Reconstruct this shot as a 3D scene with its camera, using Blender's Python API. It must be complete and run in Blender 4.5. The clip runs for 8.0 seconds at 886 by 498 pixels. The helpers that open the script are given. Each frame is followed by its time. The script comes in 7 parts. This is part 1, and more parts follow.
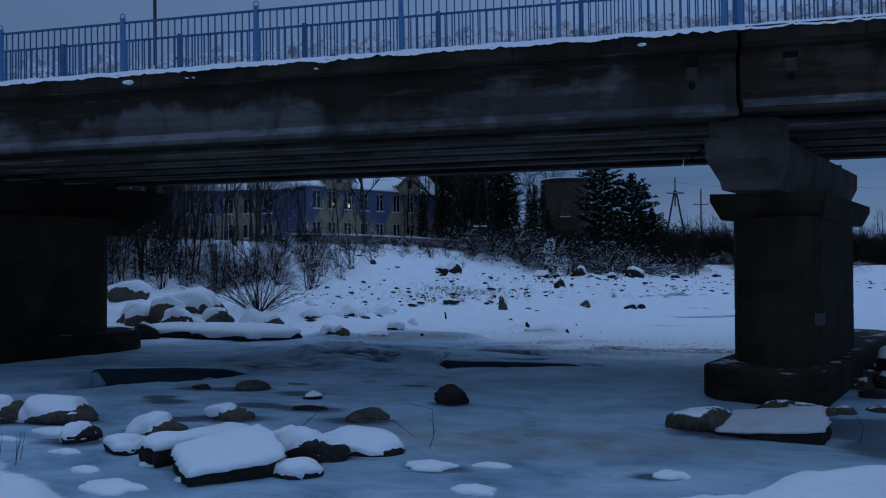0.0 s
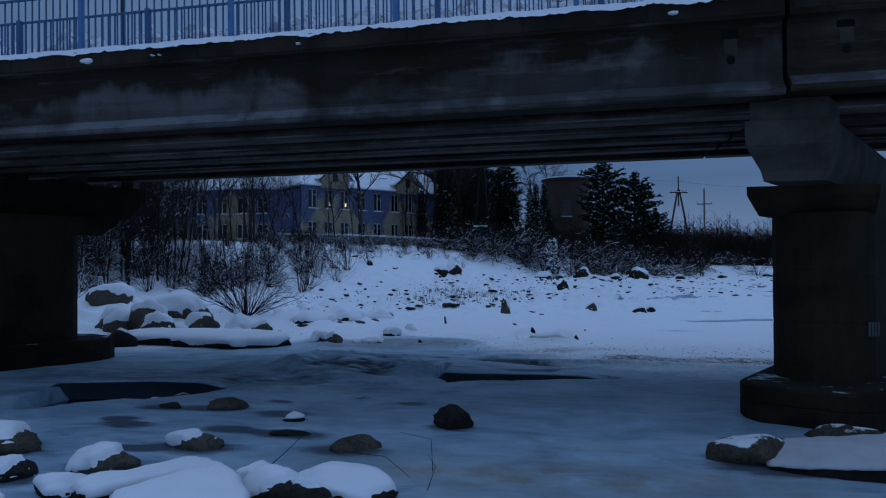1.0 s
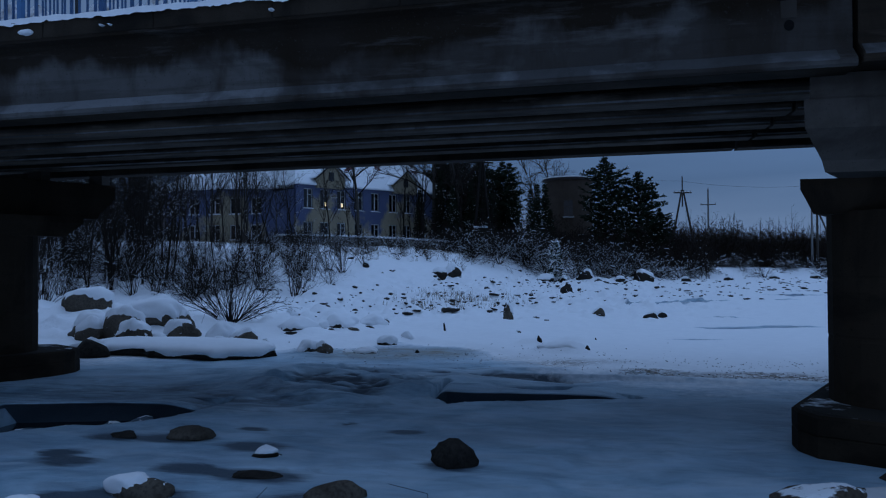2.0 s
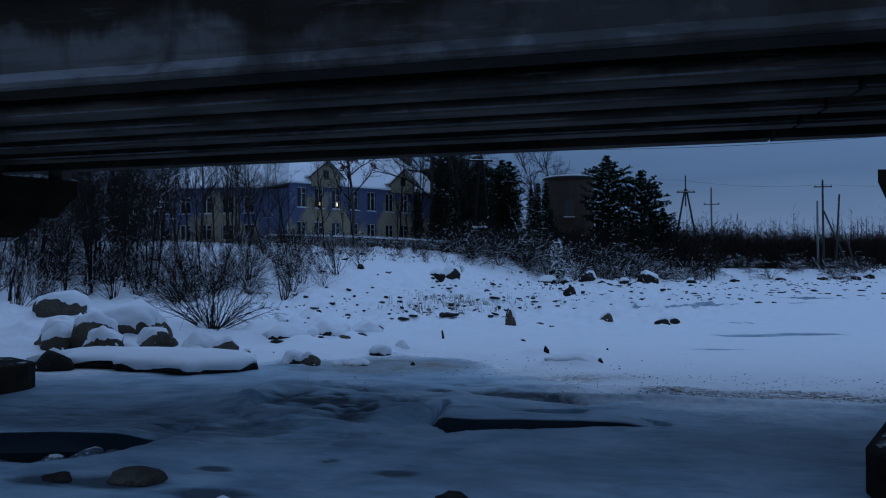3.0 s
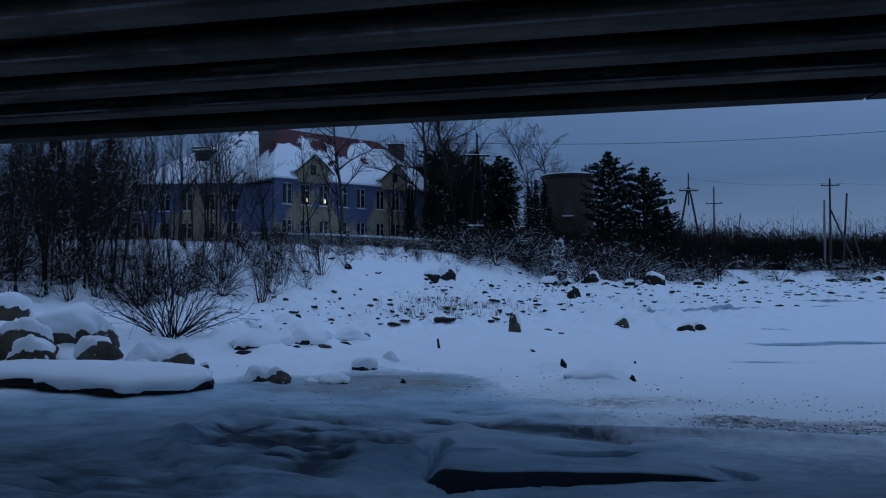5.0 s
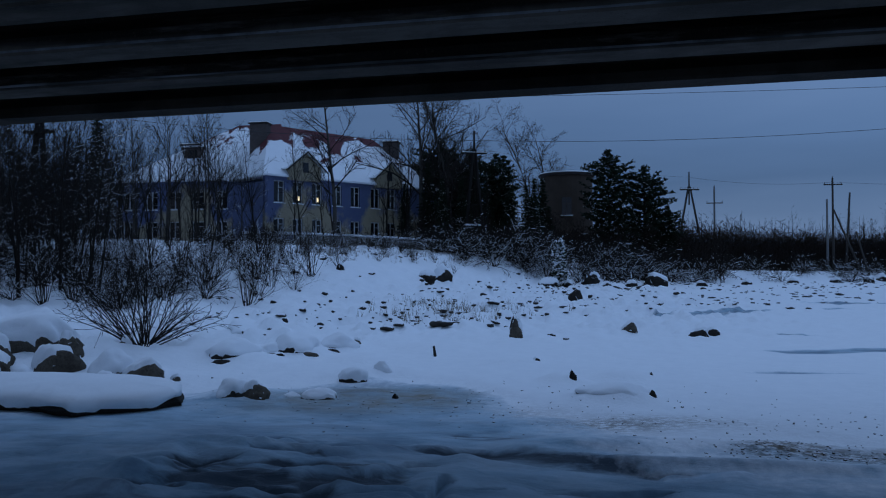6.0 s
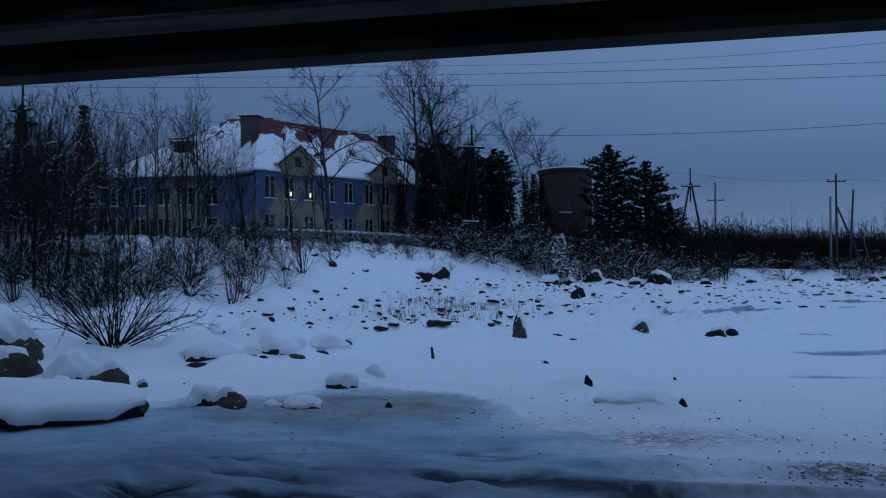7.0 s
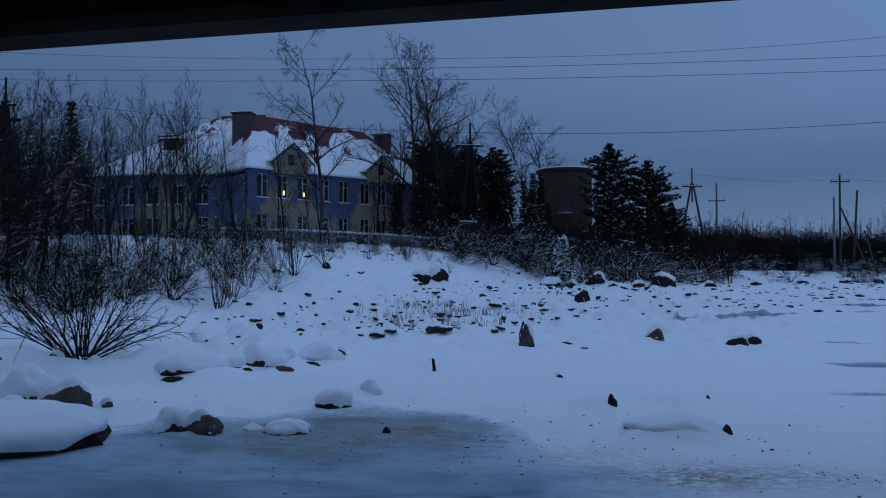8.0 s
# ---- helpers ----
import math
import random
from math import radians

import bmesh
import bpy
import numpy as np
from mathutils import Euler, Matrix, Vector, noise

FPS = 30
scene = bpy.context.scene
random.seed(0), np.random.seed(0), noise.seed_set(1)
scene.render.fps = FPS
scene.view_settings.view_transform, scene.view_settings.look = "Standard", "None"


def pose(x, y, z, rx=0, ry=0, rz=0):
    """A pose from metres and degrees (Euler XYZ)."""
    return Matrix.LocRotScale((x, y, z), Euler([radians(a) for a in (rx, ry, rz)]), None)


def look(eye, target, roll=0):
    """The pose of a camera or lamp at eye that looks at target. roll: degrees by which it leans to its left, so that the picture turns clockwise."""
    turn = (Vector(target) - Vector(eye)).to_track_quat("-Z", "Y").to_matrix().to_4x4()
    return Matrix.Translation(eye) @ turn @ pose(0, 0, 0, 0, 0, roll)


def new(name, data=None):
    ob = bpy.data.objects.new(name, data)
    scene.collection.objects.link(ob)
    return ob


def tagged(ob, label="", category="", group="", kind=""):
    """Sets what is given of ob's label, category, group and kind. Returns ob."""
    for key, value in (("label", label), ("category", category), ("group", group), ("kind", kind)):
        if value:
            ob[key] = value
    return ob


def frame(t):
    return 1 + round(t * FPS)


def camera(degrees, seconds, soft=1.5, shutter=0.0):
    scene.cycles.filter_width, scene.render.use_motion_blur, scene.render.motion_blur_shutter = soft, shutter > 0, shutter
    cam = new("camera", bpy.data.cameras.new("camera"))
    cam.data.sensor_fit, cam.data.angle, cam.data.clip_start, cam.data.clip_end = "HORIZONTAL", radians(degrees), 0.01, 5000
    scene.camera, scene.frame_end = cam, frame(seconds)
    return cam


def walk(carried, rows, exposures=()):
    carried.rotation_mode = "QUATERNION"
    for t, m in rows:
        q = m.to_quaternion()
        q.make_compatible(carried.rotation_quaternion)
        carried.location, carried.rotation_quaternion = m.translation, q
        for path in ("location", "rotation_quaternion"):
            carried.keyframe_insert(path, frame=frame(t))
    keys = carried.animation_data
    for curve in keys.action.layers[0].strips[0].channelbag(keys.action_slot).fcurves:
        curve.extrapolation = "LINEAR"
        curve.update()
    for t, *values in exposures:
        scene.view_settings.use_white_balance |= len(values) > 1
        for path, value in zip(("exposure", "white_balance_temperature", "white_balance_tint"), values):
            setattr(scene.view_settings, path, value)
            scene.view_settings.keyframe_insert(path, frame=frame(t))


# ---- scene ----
cam = camera(63.9, 8.0, 1.15)
METRES, EYE, TILT, LEAN, TURN = 14.6, 2.75, 2.0, 0.0, 11.0
ROWS = [
    (0.0, 0.0, 0.0, 0.0, -0.0, -1.02, 0.23),
    (0.5, -0.0018, 0.0611, -0.0014, -0.06, -1.03, 0.27),
    (1.0, -0.0016, 0.1221, -0.0027, -0.09, -0.97, 0.28),
    (1.5, -0.0016, 0.1874, -0.0041, -0.13, -0.88, 0.28),
    (3.0, -0.0017, 0.3918, 0.0002, -0.33, -0.9, 0.2),
    (3.5, -0.0017, 0.4558, -0.0042, -0.46, -0.84, 0.19),
    (4.0, -0.0034, 0.5158, -0.0095, -0.57, -0.83, 0.13),
    (4.5, -0.0065, 0.576, -0.0163, -0.73, -0.78, 0.12),
    (6.0, -0.0065, 0.7572, -0.0203, -1.24, -0.73, 0.08),
    (6.5, -0.0091, 0.8175, -0.0252, -1.4, -0.77, 0.07),
    (7.0, -0.0093, 0.8788, -0.035, -1.58, -0.79, 0.04),
    (7.5, -0.0096, 0.9384, -0.0416, -1.77, -0.81, -0.02),
    (8.0, -0.0181, 0.996, -0.0351, -1.95, -0.73, -0.05),
]
walk(cam, [(t, pose(0, 0, EYE, TILT, LEAN, TURN) @ pose(METRES * x, METRES * y, METRES * z, 90 + pitch, roll, yaw)) for t, x, y, z, yaw, pitch, roll in ROWS])

# ---- light: overcast winter dusk ----
SUN_EL, SUN_ROT = radians(38), radians(200)
world = bpy.data.worlds.new("winter_dusk")
scene.world = world
world.use_nodes = True
wn, wl = world.node_tree.nodes, world.node_tree.links
wn.clear()


def wnode(kind, **sets):
    n = wn.new(kind)
    for key, value in sets.items():
        n.inputs[key].default_value = value
    return n


w_out = wn.new("ShaderNodeOutputWorld")
w_bg = wnode("ShaderNodeBackground", Strength=0.92)
sky = wn.new("ShaderNodeTexSky")
sky.sky_type, sky.sun_disc = "NISHITA", False
sky.sun_elevation, sky.sun_rotation = radians(6), SUN_ROT
sky.dust_density, sky.ozone_density = 1.0, 3.0
sky_low = wn.new("ShaderNodeVectorMath")
sky_low.operation = "SCALE"
sky_low.inputs["Scale"].default_value = 0.05
w_geo = wn.new("ShaderNodeTexCoord")
w_sep = wn.new("ShaderNodeSeparateXYZ")
w_ramp = wn.new("ShaderNodeValToRGB")
w_ramp.color_ramp.elements[0].position, w_ramp.color_ramp.elements[0].color = 0.0, (0.118, 0.195, 0.365, 1)
w_ramp.color_ramp.elements[1].position, w_ramp.color_ramp.elements[1].color = 1.0, (0.235, 0.37, 0.665, 1)
for w_pos, w_col in ((0.05, (0.116, 0.195, 0.365)), (0.115, (0.076, 0.142, 0.290)), (0.17, (0.097, 0.180, 0.362)), (0.25, (0.130, 0.226, 0.434)), (0.35, (0.137, 0.238, 0.456)), (0.6, (0.171, 0.29, 0.528))):
    w_el = w_ramp.color_ramp.elements.new(w_pos)
    w_el.color = (*w_col, 1)
w_map = wn.new("ShaderNodeMapping")
w_map.inputs["Scale"].default_value = (1.6, 1.6, 9.0)
w_noise = wnode("ShaderNodeTexNoise", Scale=1.6, Detail=5.0, Roughness=0.5)
w_add = wn.new("ShaderNodeMath")
w_add.operation = "MULTIPLY_ADD"
w_add.inputs[1].default_value = 0.10
w_sub = wn.new("ShaderNodeMath")
w_sub.operation = "SUBTRACT"
w_sub.inputs[1].default_value = 0.05
w_mix = wn.new("ShaderNodeMixRGB")
w_mix.inputs["Fac"].default_value = 0.88
wl.new(w_geo.outputs["Generated"], w_sep.inputs[0])
wl.new(w_geo.outputs["Generated"], w_map.inputs["Vector"])
wl.new(w_map.outputs[0], w_noise.inputs["Vector"])
wl.new(w_noise.outputs["Fac"], w_add.inputs[0])
wl.new(w_sep.outputs["Z"], w_add.inputs[2])
wl.new(w_add.outputs[0], w_sub.inputs[0])
wl.new(w_sub.outputs[0], w_ramp.inputs["Fac"])
wl.new(sky.outputs["Color"], sky_low.inputs[0])
wl.new(sky_low.outputs["Vector"], w_mix.inputs["Color1"])
wl.new(w_ramp.outputs["Color"], w_mix.inputs["Color2"])
w_dot = wn.new("ShaderNodeVectorMath")
w_dot.operation = "DOT_PRODUCT"
w_dot.inputs[1].default_value = (0.36, -0.06, 0.0)
w_one = wn.new("ShaderNodeMath")
w_one.operation = "ADD"
w_one.inputs[1].default_value = 1.03
w_side = wn.new("ShaderNodeVectorMath")
w_side.operation = "SCALE"
wl.new(w_geo.outputs["Generated"], w_dot.inputs[0])
wl.new(w_dot.outputs["Value"], w_one.inputs[0])
wl.new(w_mix.outputs["Color"], w_side.inputs[0])
wl.new(w_one.outputs[0], w_side.inputs["Scale"])
wl.new(w_side.outputs["Vector"], w_bg.inputs["Color"])
wl.new(w_bg.outputs[0], w_out.inputs["Surface"])

sun = new("sun", bpy.data.lights.new("sun", "SUN"))
sun.data.energy, sun.data.angle, sun.data.color = 0.40, radians(50), (0.40, 0.60, 1.0)
sun.matrix_world = look((-6, 30, 90), (0, 10, 0))


# ---- materials ----
class Mat:
    """A small builder of node materials."""

    def __init__(self, name, rough=0.8, metal=0.0):
        self.m = bpy.data.materials.new(name)
        self.m.use_nodes = True
        self.n, self.l = self.m.node_tree.nodes, self.m.node_tree.links
        self.b = self.n["Principled BSDF"]
        self.b.inputs["Roughness"].default_value, self.b.inputs["Metallic"].default_value = rough, metal
        self.b.inputs["Specular IOR Level"].default_value = 0.12 if rough >= 0.7 else 0.5
        self.coord = self.n.new("ShaderNodeTexCoord")
        self.geo = self.n.new("ShaderNodeNewGeometry")

    def noise(self, scale, detail=4.0, rough=0.55, stretch=(1, 1, 1), space="Object", warp=0.0):
        mp = self.n.new("ShaderNodeMapping")
        mp.inputs["Scale"].default_value = stretch
        tex = self.n.new("ShaderNodeTexNoise")
        tex.inputs["Scale"].default_value, tex.inputs["Detail"].default_value = scale, detail
        tex.inputs["Roughness"].default_value, tex.inputs["Distortion"].default_value = rough, warp
        src = self.geo.outputs["Position"] if space == "World" else self.coord.outputs[space]
        self.l.new(src, mp.inputs["Vector"])
        self.l.new(mp.outputs[0], tex.inputs["Vector"])
        return tex.outputs["Fac"]

    def ramp(self, fac, stops):
        r = self.n.new("ShaderNodeValToRGB")
        els = r.color_ramp.elements
        while len(els) < len(stops):
            els.new(0.5)
        for e, (p, c) in zip(els, stops):
            e.position, e.color = p, (*c, 1) if len(c) == 3 else c
        self.l.new(fac, r.inputs["Fac"])
        return r.outputs["Color"]

    def grey(self, fac, lo, hi):
        return self.ramp(fac, ((lo, (0, 0, 0)), (hi, (1, 1, 1))))

    def mix(self, fac, a, b, mode="MIX"):
        x = self.n.new("ShaderNodeMixRGB")
        x.blend_type = mode
        for s, v in ((x.inputs["Fac"], fac), (x.inputs["Color1"], a), (x.inputs["Color2"], b)):
            if isinstance(v, (int, float)):
                s.default_value = v
            elif isinstance(v, tuple):
                s.default_value = (*v, 1)
            else:
                self.l.new(v, s)
        return x.outputs["Color"]

    def math(self, op, a, b=0.0):
        x = self.n.new("ShaderNodeMath")
        x.operation = op
        for s, v in ((x.inputs[0], a), (x.inputs[1], b)):
            if isinstance(v, (int, float)):
                s.default_value = v
            else:
                self.l.new(v, s)
        return x.outputs[0]

    def axis(self, which, source="Normal"):
        s = self.n.new("ShaderNodeSeparateXYZ")
        self.l.new(self.geo.outputs[source], s.inputs[0])
        return s.outputs[which]

    def attr(self, name):
        a = self.n.new("ShaderNodeAttribute")
        a.attribute_name = name
        return a.outputs["Fac"]

    def rnd(self):
        return self.n.new("ShaderNodeObjectInfo").outputs["Random"]

    def set(self, color=None, rough=None, bump=None, strength=0.3, distance=0.02):
        if color is not None:
            if isinstance(color, tuple):
                self.b.inputs["Base Color"].default_value = (*color, 1)
            else:
                self.l.new(color, self.b.inputs["Base Color"])
        if rough is not None:
            self.l.new(rough, self.b.inputs["Roughness"])
        if bump is not None:
            k = self.n.new("ShaderNodeBump")
            k.inputs["Strength"].default_value, k.inputs["Distance"].default_value = strength, distance
            self.l.new(bump, k.inputs["Height"])
            self.l.new(k.outputs["Normal"], self.b.inputs["Normal"])
        return self.m


SNOW_A, SNOW_B = (0.80, 0.825, 0.85), (0.90, 0.915, 0.93)


def snow_color(w, scale=3.0):
    return w.mix(w.noise(scale, 5, space="World"), SNOW_A, SNOW_B)


def make_snow(name):
    w = Mat(name, 0.75)
    return w.set(snow_color(w), bump=w.noise(14, 6, space="World"), strength=0.25, distance=0.03)


def make_ground():
    """Snow over the banks, blue grey ice on the river, dirt in the ice where it lies shallow."""
    w = Mat("snow_and_ice", 0.7)
    big, fine = w.noise(0.55, 5, 0.6, (1, 1.6, 1), "World", 0.6), w.noise(5, 6, 0.6, (1, 1, 1), "World")
    ice = w.ramp(big, ((0.30, (0.155, 0.245, 0.32)), (0.43, (0.285, 0.425, 0.52)), (0.55, (0.385, 0.53, 0.625)), (0.75, (0.49, 0.615, 0.69))))
    streak = w.noise(0.9, 6, 0.6, (0.7, 1.5, 1), "World", 1.4)
    ice = w.mix(w.math("MULTIPLY", w.grey(streak, 0.45, 0.75), 0.55), ice, (0.19, 0.25, 0.305))
    ice = w.mix(w.math("MULTIPLY", w.grey(w.noise(1.5, 7, 0.66, (0.7, 1.5, 1), "World", 1.0), 0.52, 0.70), 0.38), ice, (0.12, 0.175, 0.225))
    frost = w.noise(0.9, 6, 0.62, (0.65, 1.35, 1), "World", 0.8)
    ice = w.mix(w.math("MULTIPLY", w.grey(frost, 0.50, 0.66), 0.6), ice, (0.50, 0.60, 0.66))
    ice = w.mix(w.math("MULTIPLY", w.grey(w.noise(0.32, 5, 0.6, (0.6, 1.4, 1), "World", 0.5), 0.50, 0.68), 0.55), ice, (0.15, 0.205, 0.265))
    torn = w.noise(2.2, 7, 0.66, (0.5, 1.8, 1), "World", 0.9)
    # dark ice, and the shade painted below the deck, lips and in creases
    stain = w.grey(w.math("ADD", w.attr("dark"), w.math("MULTIPLY", w.math("SUBTRACT", torn, 0.5), 1.3)), 0.26, 0.74)
    ice = w.mix(w.math("MULTIPLY", stain, 0.92), ice, (0.048, 0.066, 0.085))
    ice = w.mix(w.math("MULTIPLY", w.attr("brown"), w.grey(w.noise(1.6, 6, 0.65, space="World"), 0.25, 0.7)), ice, (0.23, 0.195, 0.135))
    ice = w.mix(w.math("MULTIPLY", w.grey(w.noise(30, 3, space="World"), 0.62, 0.75), 0.15), ice, (0.45, 0.52, 0.55))
    sn = snow_color(w)
    grit = w.math("MULTIPLY", w.attr("grit"), w.grey(w.noise(9, 6, 0.75, (0.6, 1.5, 1), "World"), 0.42, 0.56))
    sn = w.mix(grit, sn, (0.16, 0.135, 0.105))
    edge = w.math("ADD", w.attr("snow"), w.math("MULTIPLY", w.math("ADD", w.math("SUBTRACT", fine, 0.5), w.math("SUBTRACT", streak, 0.5)), 0.55))
    cover = w.grey(edge, 0.16, 0.60)
    col = w.mix(cover, ice, sn)
    rough = w.mix(cover, w.mix(big, (0.30, 0.30, 0.30), (0.55, 0.55, 0.55)), (0.8, 0.8, 0.8))
    flow = w.noise(3.2, 7, 0.68, (0.55, 1.9, 1), "World", 1.2)
    bump = w.mix(cover, w.mix(0.55, w.mix(0.5, streak, big), flow), w.mix(0.4, fine, w.noise(1.2, 5, space="World")))
    return w.set(col, rough, bump, 0.5, 0.10)


def make_rock(name, a, b, snow=0.0):
    w = Mat(name, 0.85)
    col = w.mix(w.grey(w.noise(2.2, 6, 0.65, space="World"), 0.3, 0.7), a, b)
    col = w.mix(w.grey(w.noise(18, 4, space="World"), 0.45, 0.8), col, tuple(0.55 * v for v in a))
    if snow:
        up = w.math("ADD", w.axis("Z"), w.math("MULTIPLY", w.math("SUBTRACT", w.noise(6, 4, space="World"), 0.5), 0.9))
        col = w.mix(w.grey(up, 1.02 - snow, 1.12 - snow), col, snow_color(w))
    return w.set(col, bump=w.noise(9, 7, 0.65, space="World"), strength=0.6, distance=0.05)


def make_ploughed():
    """Lumps of road snow, clean and sandy."""
    w = Mat("sandy_ploughed_snow", 0.85)
    col = w.mix(w.grey(w.noise(3.2, 5, 0.6, space="World"), 0.36, 0.54), (0.36, 0.33, 0.31), (0.74, 0.75, 0.77))
    col = w.mix(w.grey(w.noise(11, 4, space="World"), 0.58, 0.68), col, (0.13, 0.10, 0.08))
    return w.set(col, bump=w.noise(12, 5, space="World"), strength=0.6, distance=0.06)


def make_bark(name, a, b, snow=0.0):
    w = Mat(name, 0.9)
    col = w.mix(w.noise(7, 4, 0.6, (1, 1, 0.25), "World"), a, b)
    if snow:
        up = w.math("ADD", w.axis("Z"), w.math("MULTIPLY", w.math("SUBTRACT", w.noise(1.3, 3, space="World"), 0.5), 1.4))
        col = w.mix(w.grey(up, 1.0 - snow, 1.1 - snow), col, SNOW_B)
    return w.set(col)


def make_concrete(name, a, b, dark, stain=0.5, snow=0.0, stain_shade=None, ragged=2.6, streaky=0.0):
    w = Mat(name, 0.88)
    col = w.mix(w.noise(0.9, 6, 0.62, space="World"), a, b)
    drip = w.noise(1.1, 6, 0.6, (1.0, 1.0, 0.30), "World", 0.4)
    blot = w.noise(0.36, 5, 0.6, (1.0, 1.0, 1.6), "World", 0.3)
    col = w.mix(w.math("MULTIPLY", w.grey(drip, 0.48, 0.64), stain), col, dark)
    col = w.mix(w.math("MULTIPLY", w.grey(blot, 0.47, 0.56), stain), col, tuple(0.8 * v for v in dark))
    # dark above a ragged height: stain on edge girders, painted shade on ribs
    if stain_shade:
        lo, hi = stain_shade
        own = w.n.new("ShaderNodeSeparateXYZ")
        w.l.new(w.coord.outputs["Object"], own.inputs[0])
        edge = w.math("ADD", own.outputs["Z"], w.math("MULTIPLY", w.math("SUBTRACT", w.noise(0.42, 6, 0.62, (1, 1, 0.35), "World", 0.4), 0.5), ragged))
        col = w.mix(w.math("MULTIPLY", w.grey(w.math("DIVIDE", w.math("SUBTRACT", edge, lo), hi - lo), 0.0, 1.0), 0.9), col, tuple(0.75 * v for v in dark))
    if streaky:
        run = w.noise(1.4, 6, 0.65, (0.22, 1.0, 3.2), "World", 0.3)
        col = w.mix(w.math("MULTIPLY", w.grey(run, 0.46, 0.60), streaky), col, tuple(0.5 * v for v in dark))
        col = w.mix(w.math("MULTIPLY", w.grey(w.noise(2.2, 6, 0.65, (0.3, 1.0, 2.0), "World"), 0.55, 0.72), streaky), col, tuple(1.35 * v for v in b))
    pit = w.noise(26, 4, space="World")
    col = w.mix(w.grey(pit, 0.62, 0.74), col, tuple(0.6 * v for v in a))
    if snow:
        col = w.mix(w.math("MULTIPLY", w.grey(w.axis("Z"), 0.5, 0.8), w.grey(w.noise(2.5, 4, space="World"), 0.6 - snow, 0.75 - snow)), col, snow_color(w))
    return w.set(col, bump=w.mix(0.5, w.noise(30, 5, space="World"), w.noise(4, 5, space="World")), strength=0.5, distance=0.03)


def make_plain(name, col, rough=0.6, metal=0.0, wear=0.25, scale=8.0):
    w = Mat(name, rough, metal)
    c = w.mix(w.noise(scale, 5, 0.65, space="World"), tuple(v * (1 - wear) for v in col), tuple(min(1, v * (1 + wear)) for v in col))
    return w.set(c, bump=w.noise(scale * 5, 3, space="World"), strength=0.1, distance=0.01)


def make_house_wall():
    """Blue limewash, worn through to yellow plaster, mostly low on the wall and on the bays."""
    w = Mat("blue_and_yellow_plaster", 0.9)
    blue = w.mix(w.noise(1.3, 5, space="World"), (0.082, 0.100, 0.180), (0.118, 0.143, 0.240))
    yellow = w.mix(w.noise(1.7, 5, space="World"), (0.270, 0.225, 0.155), (0.360, 0.305, 0.215))
    f = w.math("ADD", w.attr("yellow"), w.math("MULTIPLY", w.math("SUBTRACT", w.noise(0.55, 5, 0.6, space="World"), 0.5), 1.9))
    col = w.mix(w.grey(f, 0.36, 0.64), blue, yellow)
    col = w.mix(w.grey(w.noise(2.6, 6, 0.7, (1, 1, 0.4), "World"), 0.58, 0.75), col, (0.10, 0.09, 0.08))
    return w.set(col, bump=w.noise(9, 5, space="World"), strength=0.3, distance=0.02)


def make_roof():
    """Red sheet metal under patchy snow."""
    w = Mat("snowy_red_roof", 0.7)
    red = w.mix(w.noise(2, 4, space="World"), (0.085, 0.026, 0.032), (0.13, 0.042, 0.044))
    f = w.math("ADD", w.attr("snow"), w.math("MULTIPLY", w.math("SUBTRACT", w.noise(0.30, 6, 0.62, (1.3, 0.8, 0.8), "World", 0.5), 0.5), 2.4))
    col = w.mix(w.grey(f, 0.46, 0.54), red, snow_color(w))
    return w.set(col, bump=w.grey(f, 0.4, 0.6), strength=0.4, distance=0.1)


def make_emit(name, col, strength):
    w = Mat(name, 0.5)
    w.b.inputs["Emission Color"].default_value, w.b.inputs["Emission Strength"].default_value = (*col, 1), strength
    return w.set(col)


def make_glass(name):
    w = Mat(name, 0.08)
    w.b.inputs["IOR"].default_value = 1.5
    return w.set((0.012, 0.014, 0.018), bump=w.noise(0.8, 2, space="World"), strength=0.05, distance=0.02)


def make_needles(name="snowy_needles", bare=0.99):
    w = Mat(name, 0.85)
    col = w.mix(w.noise(2.2, 4, space="World"), (0.010, 0.017, 0.011), (0.024, 0.036, 0.020))
    up = w.math("ADD", w.axis("Z"), w.math("MULTIPLY", w.math("SUBTRACT", w.noise(0.9, 4, 0.6, space="World"), 0.5), 2.2))
    return w.set(w.mix(w.grey(up, bare, bare + 0.14), col, SNOW_B))


SNOW = make_snow("snow")
GROUND = make_ground()
ROCK = make_rock("grey_brown_rock", (0.058, 0.047, 0.036), (0.135, 0.114, 0.090), 0.0)
ROCK_SNOWY = make_rock("snow_dusted_rock", (0.05, 0.044, 0.038), (0.10, 0.088, 0.074), 0.36)
ROCK_DARK = make_rock("dark_wet_rock", (0.018, 0.0155, 0.013), (0.048, 0.041, 0.034), 0.0)
ROCK_PATCHY = make_rock("brown_rock_with_snow_patches", (0.060, 0.047, 0.035), (0.125, 0.102, 0.078), 0.16)
ICE_BLOCK = make_rock("frosted_ice", (0.08, 0.11, 0.14), (0.20, 0.25, 0.29), 0.05)
PEBBLE = make_rock("snow_capped_stone", (0.03, 0.027, 0.024), (0.065, 0.058, 0.050), 0.30)
BARK = make_bark("dark_bark", (0.010, 0.0082, 0.007), (0.022, 0.018, 0.015), 0.0)
BARK_SNOWY = make_bark("snow_dusted_bark", (0.010, 0.0082, 0.007), (0.026, 0.021, 0.017), 0.16)
BARK_DUSTED = make_bark("snow_flecked_twigs", (0.012, 0.010, 0.0085), (0.030, 0.024, 0.020), 0.30)
BARK_GREY = make_bark("grey_brown_alder_bark", (0.022, 0.018, 0.015), (0.052, 0.043, 0.036), 0.0)
